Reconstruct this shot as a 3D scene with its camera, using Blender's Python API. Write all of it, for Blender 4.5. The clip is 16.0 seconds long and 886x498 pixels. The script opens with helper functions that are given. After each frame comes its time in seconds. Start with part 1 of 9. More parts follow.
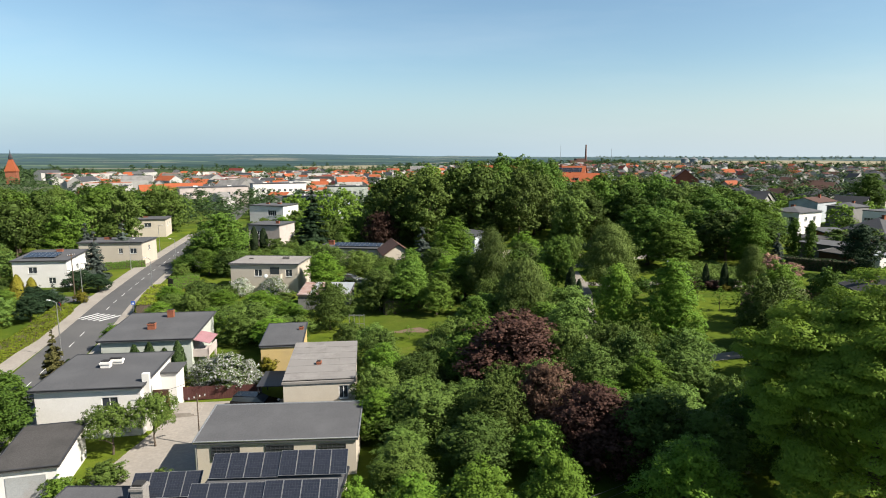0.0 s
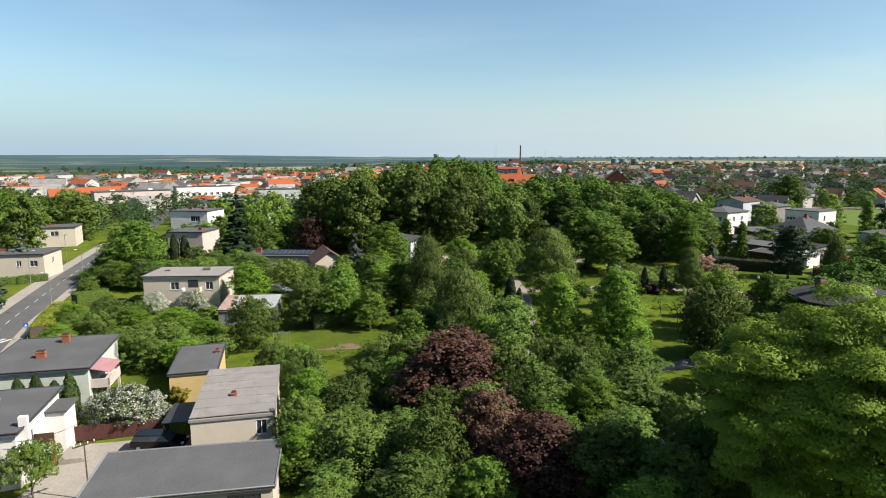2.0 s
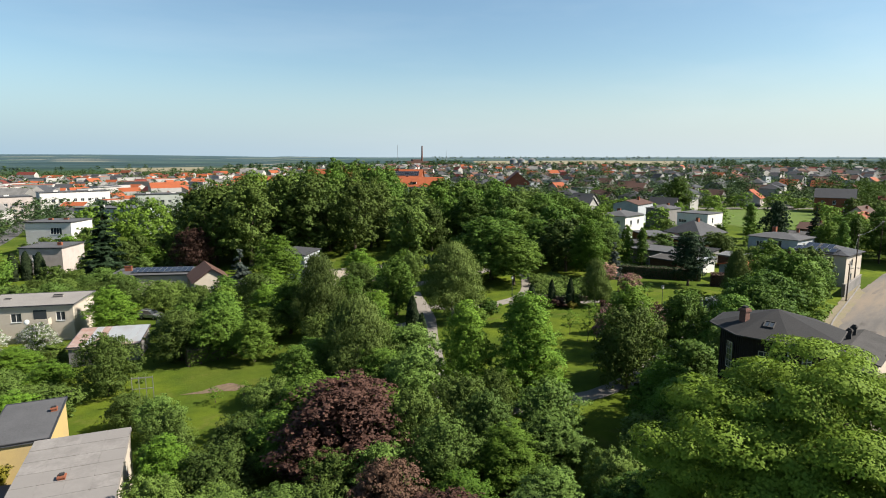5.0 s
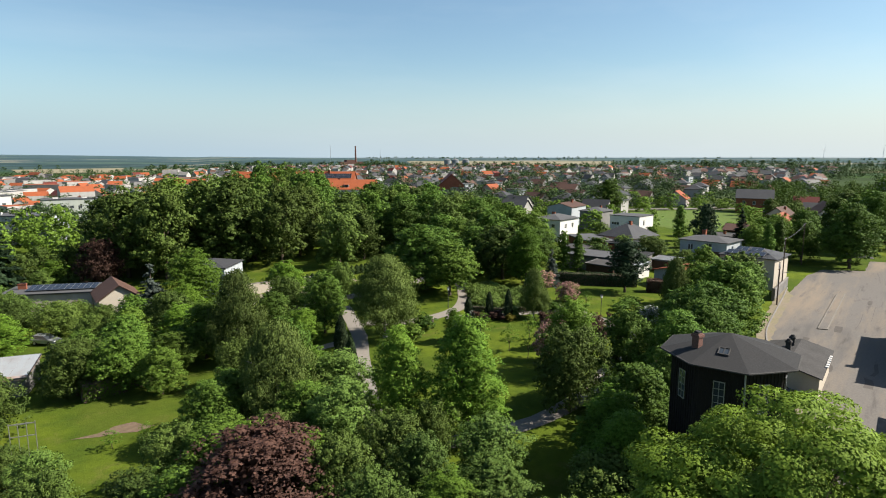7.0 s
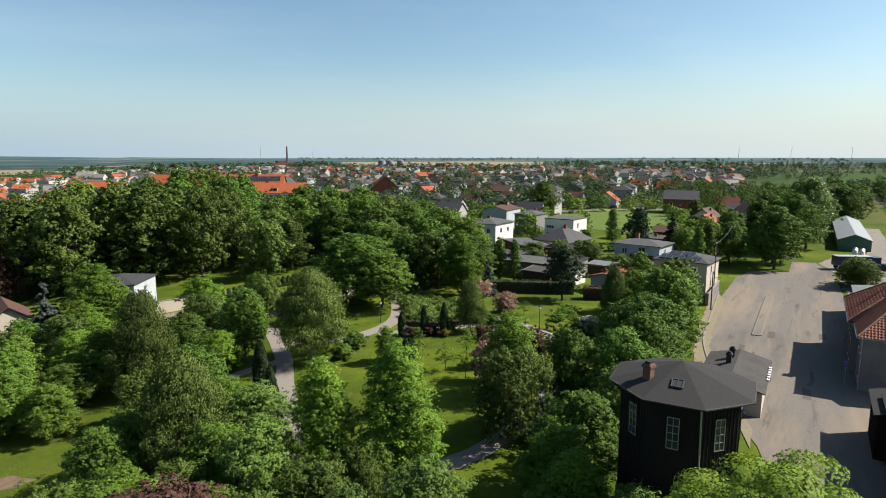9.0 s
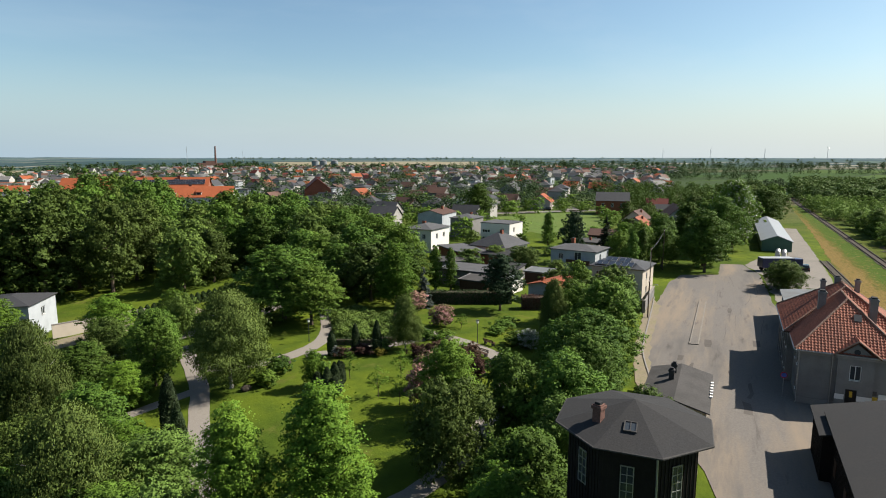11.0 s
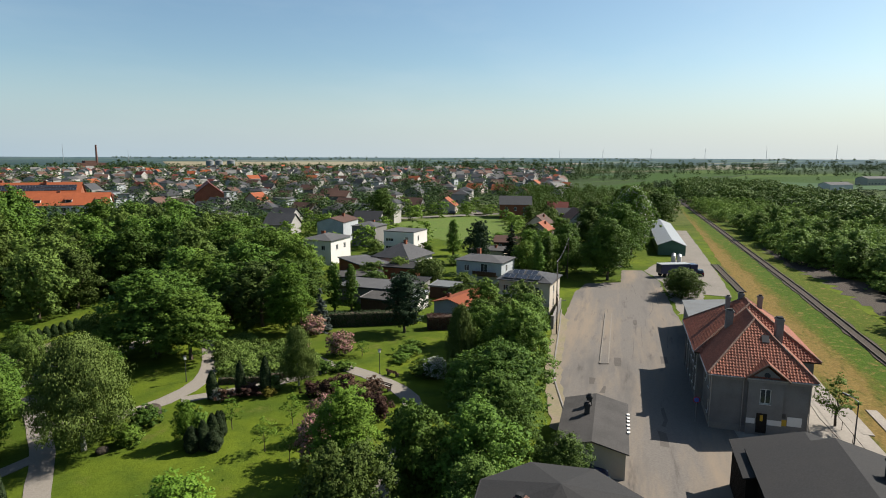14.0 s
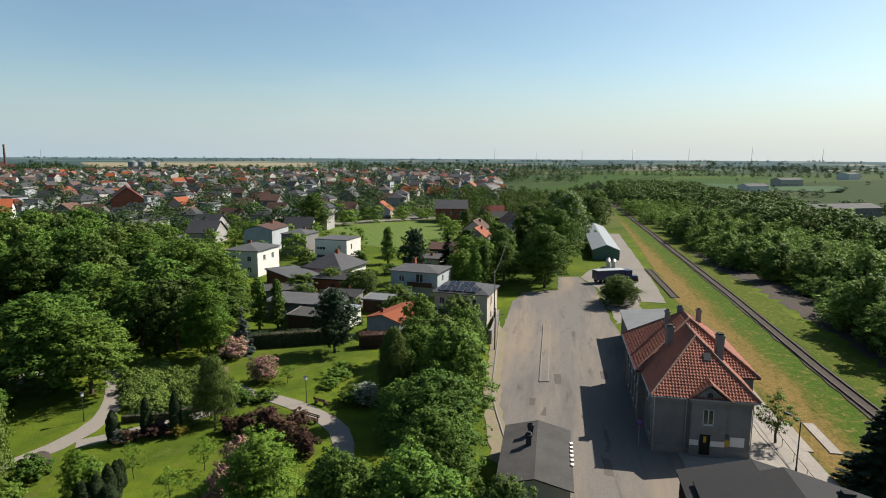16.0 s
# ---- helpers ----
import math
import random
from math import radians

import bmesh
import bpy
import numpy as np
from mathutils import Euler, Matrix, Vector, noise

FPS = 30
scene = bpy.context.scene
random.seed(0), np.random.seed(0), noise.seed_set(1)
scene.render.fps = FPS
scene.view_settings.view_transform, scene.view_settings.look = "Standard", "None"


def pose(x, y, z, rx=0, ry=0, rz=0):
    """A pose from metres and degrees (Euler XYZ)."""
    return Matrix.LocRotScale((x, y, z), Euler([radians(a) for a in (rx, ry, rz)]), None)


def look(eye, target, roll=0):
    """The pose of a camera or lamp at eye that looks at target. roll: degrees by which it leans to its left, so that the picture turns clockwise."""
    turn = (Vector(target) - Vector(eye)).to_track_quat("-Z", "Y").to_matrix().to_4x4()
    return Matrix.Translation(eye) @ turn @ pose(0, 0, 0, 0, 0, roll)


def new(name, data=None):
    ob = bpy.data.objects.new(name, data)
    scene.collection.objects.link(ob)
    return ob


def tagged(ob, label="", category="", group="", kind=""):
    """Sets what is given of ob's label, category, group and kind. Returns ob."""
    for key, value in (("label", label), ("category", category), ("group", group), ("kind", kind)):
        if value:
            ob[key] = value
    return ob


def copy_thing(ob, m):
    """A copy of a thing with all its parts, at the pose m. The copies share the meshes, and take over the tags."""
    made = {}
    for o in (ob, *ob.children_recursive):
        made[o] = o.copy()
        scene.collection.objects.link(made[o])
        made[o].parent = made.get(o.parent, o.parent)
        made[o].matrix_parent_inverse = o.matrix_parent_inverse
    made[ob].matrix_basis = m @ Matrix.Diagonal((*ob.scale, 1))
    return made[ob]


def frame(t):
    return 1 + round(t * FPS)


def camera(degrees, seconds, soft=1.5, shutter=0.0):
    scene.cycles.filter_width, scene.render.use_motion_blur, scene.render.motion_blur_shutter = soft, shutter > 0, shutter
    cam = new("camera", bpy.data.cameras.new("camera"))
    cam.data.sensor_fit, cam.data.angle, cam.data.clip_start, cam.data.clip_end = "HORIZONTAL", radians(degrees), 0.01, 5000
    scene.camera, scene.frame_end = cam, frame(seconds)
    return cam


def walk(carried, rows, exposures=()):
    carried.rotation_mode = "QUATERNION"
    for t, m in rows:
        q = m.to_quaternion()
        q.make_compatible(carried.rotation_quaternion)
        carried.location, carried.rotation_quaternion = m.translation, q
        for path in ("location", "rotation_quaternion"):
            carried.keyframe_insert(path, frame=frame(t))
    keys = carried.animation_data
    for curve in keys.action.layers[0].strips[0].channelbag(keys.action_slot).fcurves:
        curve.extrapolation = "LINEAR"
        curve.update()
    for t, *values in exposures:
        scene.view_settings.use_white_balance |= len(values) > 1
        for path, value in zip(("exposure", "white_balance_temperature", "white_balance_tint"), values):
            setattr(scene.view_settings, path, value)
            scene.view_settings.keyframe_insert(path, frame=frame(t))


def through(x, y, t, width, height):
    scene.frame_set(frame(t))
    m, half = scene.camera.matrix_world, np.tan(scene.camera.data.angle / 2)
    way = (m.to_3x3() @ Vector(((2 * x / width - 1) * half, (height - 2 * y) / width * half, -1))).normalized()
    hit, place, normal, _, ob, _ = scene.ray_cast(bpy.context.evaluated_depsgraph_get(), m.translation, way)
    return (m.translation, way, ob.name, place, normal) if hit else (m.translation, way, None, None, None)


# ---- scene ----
cam = camera(72.80, 16.0, soft=1.0)
# seconds, place (m), heading, pitch and roll (degrees)
ROWS = [
    (0.0, 0.02, -0.04, 22.69, -0.033, -8.833, 0.009),
    (0.5, 0.14, 1.39, 22.73, -1.476, -8.812, -0.048),
    (1.0, 0.32, 2.76, 22.78, -2.958, -8.791, -0.082),
    (1.5, 0.55, 4.10, 22.85, -4.465, -8.775, -0.097),
    (2.0, 0.82, 5.43, 22.97, -5.988, -8.766, -0.098),
    (2.5, 1.12, 6.77, 23.12, -7.519, -8.764, -0.089),
    (3.0, 1.45, 8.12, 23.31, -9.056, -8.767, -0.073),
    (3.5, 1.80, 9.48, 23.53, -10.595, -8.775, -0.056),
    (4.0, 2.19, 10.84, 23.76, -12.135, -8.783, -0.038),
    (4.5, 2.61, 12.20, 24.01, -13.677, -8.791, -0.024),
    (5.0, 3.06, 13.55, 24.25, -15.220, -8.797, -0.013),
    (5.5, 3.54, 14.88, 24.48, -16.764, -8.800, -0.006),
    (6.0, 4.06, 16.19, 24.71, -18.307, -8.799, -0.005),
    (6.5, 4.61, 17.46, 24.92, -19.851, -8.795, -0.007),
    (7.0, 5.19, 18.71, 25.13, -21.395, -8.788, -0.013),
    (7.5, 5.81, 19.92, 25.33, -22.937, -8.779, -0.020),
    (8.0, 6.45, 21.09, 25.53, -24.476, -8.771, -0.028),
    (8.5, 7.12, 22.22, 25.74, -26.012, -8.764, -0.034),
    (9.0, 7.81, 23.32, 25.96, -27.544, -8.759, -0.038),
    (9.5, 8.52, 24.38, 26.19, -29.071, -8.758, -0.037),
    (10.0, 9.25, 25.42, 26.44, -30.593, -8.761, -0.031),
    (10.5, 9.99, 26.43, 26.71, -32.110, -8.768, -0.019),
    (11.0, 10.75, 27.41, 26.99, -33.623, -8.779, -0.001),
    (11.5, 11.53, 28.37, 27.29, -35.132, -8.792, 0.023),
    (12.0, 12.33, 29.31, 27.60, -36.640, -8.806, 0.052),
    (12.5, 13.15, 30.23, 27.91, -38.147, -8.817, 0.084),
    (13.0, 13.99, 31.12, 28.22, -39.655, -8.823, 0.118),
    (13.5, 14.86, 32.00, 28.51, -41.166, -8.823, 0.153),
    (14.0, 15.77, 32.84, 28.78, -42.679, -8.813, 0.187),
    (14.5, 16.71, 33.66, 29.04, -44.194, -8.794, 0.218),
    (15.0, 17.69, 34.46, 29.30, -45.708, -8.767, 0.246),
    (15.5, 18.71, 35.22, 29.57, -47.213, -8.737, 0.272),
    (16.0, 19.77, 35.96, 29.91, -48.701, -8.712, 0.298),
]
PATH = [(t, pose(x, y, z, 90 + p, 0, h) @ pose(0, 0, 0, 0, 0, r)) for t, x, y, z, h, p, r in ROWS]
walk(cam, PATH, [(0.0, 1.33), (6.0, 1.31), (10.0, 1.2), (16.0, 1.05)])

# ---- world and light ----
SUN_AZ, SUN_EL = 111.0, 42.0
world = bpy.data.worlds.new("world")
scene.world = world
world.use_nodes = True
wn = world.node_tree.nodes
sky = wn.new("ShaderNodeTexSky")
sky.sky_type, sky.sun_disc = "NISHITA", False
sky.sun_elevation, sky.sun_rotation = radians(SUN_EL), radians(SUN_AZ)
sky.air_density, sky.dust_density, sky.ozone_density = 1.0, 1.0, 3.5
wn["Background"].inputs["Strength"].default_value = 0.0605
to_sun = Vector((math.sin(radians(SUN_AZ)) * math.cos(radians(SUN_EL)), math.cos(radians(SUN_AZ)) * math.cos(radians(SUN_EL)), math.sin(radians(SUN_EL))))
# pale haze low over the horizon, whiter towards the sun
way = wn.new("ShaderNodeTexCoord").outputs["Generated"]
height = wn.new("ShaderNodeSeparateXYZ")
world.node_tree.links.new(way, height.inputs[0])
low = wn.new("ShaderNodeMapRange")
low.interpolation_type = "SMOOTHSTEP"
for key, v in (("From Min", -0.02), ("From Max", 0.16), ("To Min", 0.95), ("To Max", 0.0)):
    low.inputs[key].default_value = v
world.node_tree.links.new(height.outputs["Z"], low.inputs["Value"])
facing = wn.new("ShaderNodeVectorMath")
facing.operation, facing.inputs[1].default_value = "DOT_PRODUCT", to_sun
world.node_tree.links.new(way, facing.inputs[0])
sunward = wn.new("ShaderNodeMapRange")
sunward.inputs["From Min"].default_value, sunward.inputs["From Max"].default_value = -0.5, 0.75
world.node_tree.links.new(facing.outputs["Value"], sunward.inputs["Value"])
haze = wn.new("ShaderNodeMix")
haze.data_type = "RGBA"
haze.inputs[6].default_value, haze.inputs[7].default_value = (2.9, 4.05, 5.0, 1), (5.7, 6.1, 6.0, 1)
world.node_tree.links.new(sunward.outputs["Result"], haze.inputs[0])
thin = wn.new("ShaderNodeMix")
thin.data_type = "RGBA"
world.node_tree.links.new(low.outputs["Result"], thin.inputs[0])
cool = wn.new("ShaderNodeMix")
cool.data_type, cool.blend_type = "RGBA", "MULTIPLY"
cool.inputs[0].default_value, cool.inputs[7].default_value = 1.0, (1.03, 1.08, 0.99, 1)
world.node_tree.links.new(sky.outputs["Color"], cool.inputs[6])
world.node_tree.links.new(cool.outputs[2], thin.inputs[6])
world.node_tree.links.new(haze.outputs[2], thin.inputs[7])
veil = wn.new("ShaderNodeTexNoise")
veil.inputs["Scale"].default_value, veil.inputs["Detail"].default_value, veil.inputs["Roughness"].default_value = 2.2, 7, 0.55
stretch = wn.new("ShaderNodeMapping")
stretch.inputs["Scale"].default_value, stretch.inputs["Rotation"].default_value = (0.7, 2.2, 5.0), (0.1, 0.15, 0.5)
world.node_tree.links.new(wn.new("ShaderNodeTexCoord").outputs["Generated"], stretch.inputs["Vector"])
world.node_tree.links.new(stretch.outputs["Vector"], veil.inputs["Vector"])
wisp = wn.new("ShaderNodeMapRange")
wisp.inputs["From Min"].default_value, wisp.inputs["From Max"].default_value, wisp.inputs["To Max"].default_value = 0.5, 0.85, 0.14
world.node_tree.links.new(veil.outputs["Fac"], wisp.inputs["Value"])
cirrus = wn.new("ShaderNodeMix")
cirrus.data_type = "RGBA"
cirrus.inputs[7].default_value = (6.4, 6.8, 7.0, 1)
world.node_tree.links.new(wisp.outputs["Result"], cirrus.inputs[0])
world.node_tree.links.new(thin.outputs[2], cirrus.inputs[6])
world.node_tree.links.new(cirrus.outputs[2], wn["Background"].inputs["Color"])
sun_data = bpy.data.lights.new("sun", "SUN")
sun_data.energy, sun_data.angle, sun_data.color = 5.0, radians(0.53), (1.0, 0.93, 0.82)
sun = new("sun", sun_data)
sun.matrix_world = look(tuple(to_sun * 300), (0, 0, 0))


# ---- materials ----
def nodes_of(name):
    m = bpy.data.materials.new(name)
    m.use_nodes = True
    return m, m.node_tree.nodes, m.node_tree.links, m.node_tree.nodes["Principled BSDF"]


def scaled(c, f):
    return (min(c[0] * f, 0.95), min(c[1] * f, 0.95), min(c[2] * f, 0.95), 1)


def mix_node(n, l, a, b, fac, blend="MIX"):
    """A colour mix; a, b and fac are sockets or values."""
    k = n.new("ShaderNodeMix")
    k.data_type, k.blend_type = "RGBA", blend
    for sock, v in ((k.inputs[0], fac), (k.inputs[6], a), (k.inputs[7], b)):
        if isinstance(v, bpy.types.NodeSocket):
            l.new(v, sock)
        else:
            sock.default_value = v
    return k.outputs[2]


def noise_fac(n, l, coord, scale, lo=0.35, hi=0.65, detail=4, rough=0.6):
    t = n.new("ShaderNodeTexNoise")
    t.inputs["Scale"].default_value, t.inputs["Detail"].default_value, t.inputs["Roughness"].default_value = scale, detail, rough
    l.new(coord, t.inputs["Vector"])
    r = n.new("ShaderNodeMapRange")
    r.inputs["From Min"].default_value, r.inputs["From Max"].default_value = lo, hi
    l.new(t.outputs["Fac"], r.inputs["Value"])
    return r.outputs["Result"]


def mat(name, base, rough=0.8, metal=0.0, var=0.2, big=0.5, fine=9.0, bump=0.15, dirt=None, dirt_amount=0.4, rand=0.0):
    """A surface with broad and fine variation, stains of another colour and a light relief."""
    base, dirt = [q and tuple(v * 0.6 for v in q) for q in (base, dirt)]
    m, n, l, p = nodes_of(name)
    coord = n.new("ShaderNodeTexCoord").outputs["Object"]
    f1 = noise_fac(n, l, coord, fine, 0.3, 0.7)
    f2 = noise_fac(n, l, coord, big, 0.42, 0.68)
    c = mix_node(n, l, scaled(base, 1 - var), scaled(base, 1 + var), f1)
    d = dirt if dirt else tuple(v * 0.6 for v in base)
    amount = n.new("ShaderNodeMath")
    amount.operation = "MULTIPLY"
    amount.inputs[1].default_value = dirt_amount
    l.new(f2, amount.inputs[0])
    c = mix_node(n, l, c, (*d, 1), amount.outputs[0])
    if rand:
        o = n.new("ShaderNodeObjectInfo")
        c = mix_node(n, l, c, scaled(base, 1 - rand), o.outputs["Random"])
    l.new(c, p.inputs["Base Color"])
    p.inputs["Roughness"].default_value, p.inputs["Metallic"].default_value = rough, metal
    p.inputs["Specular IOR Level"].default_value = 0.15 if rough > 0.55 else 0.5
    if bump:
        b = n.new("ShaderNodeBump")
        b.inputs["Strength"].default_value, b.inputs["Distance"].default_value = bump, 0.05
        l.new(f1, b.inputs["Height"])
        l.new(b.outputs["Normal"], p.inputs["Normal"])
    return m


def leaf_mat(name, dark, light, tint=None, through=0.25):
    """Foliage: each leaf and each plant differs a little; some light passes through."""
    m, n, l, p = nodes_of(name)
    g = n.new("ShaderNodeNewGeometry")
    o = n.new("ShaderNodeObjectInfo")
    dark, light, tint = [q and (q[0] * 0.54, q[1] * 0.555, q[2] * 0.72) for q in (dark, light, tint)]
    c = mix_node(n, l, (*dark, 1), (*light, 1), g.outputs["Random Per Island"])
    t = tint or tuple(v * k for v, k in zip(light, (1.5, 1.2, 0.8)))
    half = n.new("ShaderNodeMath")
    half.operation = "MULTIPLY"
    half.inputs[1].default_value = 0.55
    l.new(o.outputs["Random"], half.inputs[0])
    c = mix_node(n, l, c, (*t, 1), half.outputs[0])
    fr = n.new("ShaderNodeMath")
    fr.operation = "FRACT"
    wide = n.new("ShaderNodeMath")
    wide.operation, wide.inputs[1].default_value = "MULTIPLY", 7.31
    l.new(o.outputs["Random"], wide.inputs[0])
    l.new(wide.outputs[0], fr.inputs[0])
    shade = n.new("ShaderNodeMapRange")
    shade.inputs["To Min"].default_value, shade.inputs["To Max"].default_value = 0.58, 1.16
    l.new(fr.outputs[0], shade.inputs["Value"])
    tone = n.new("ShaderNodeCombineColor")
    for k in range(3):
        l.new(shade.outputs["Result"], tone.inputs[k])
    c = mix_node(n, l, c, tone.outputs["Color"], 1.0, "MULTIPLY")
    l.new(c, p.inputs["Base Color"])
    p.inputs["Roughness"].default_value = 0.7
    p.inputs["Specular IOR Level"].default_value = 0.12
    tr = n.new("ShaderNodeBsdfTranslucent")
    l.new(c, tr.inputs["Color"])
    mx = n.new("ShaderNodeMixShader")
    mx.inputs[0].default_value = through * 0.75
    l.new(p.outputs[0], mx.inputs[1])
    l.new(tr.outputs[0], mx.inputs[2])
    l.new(mx.outputs[0], n["Material Output"].inputs["Surface"])
    return m


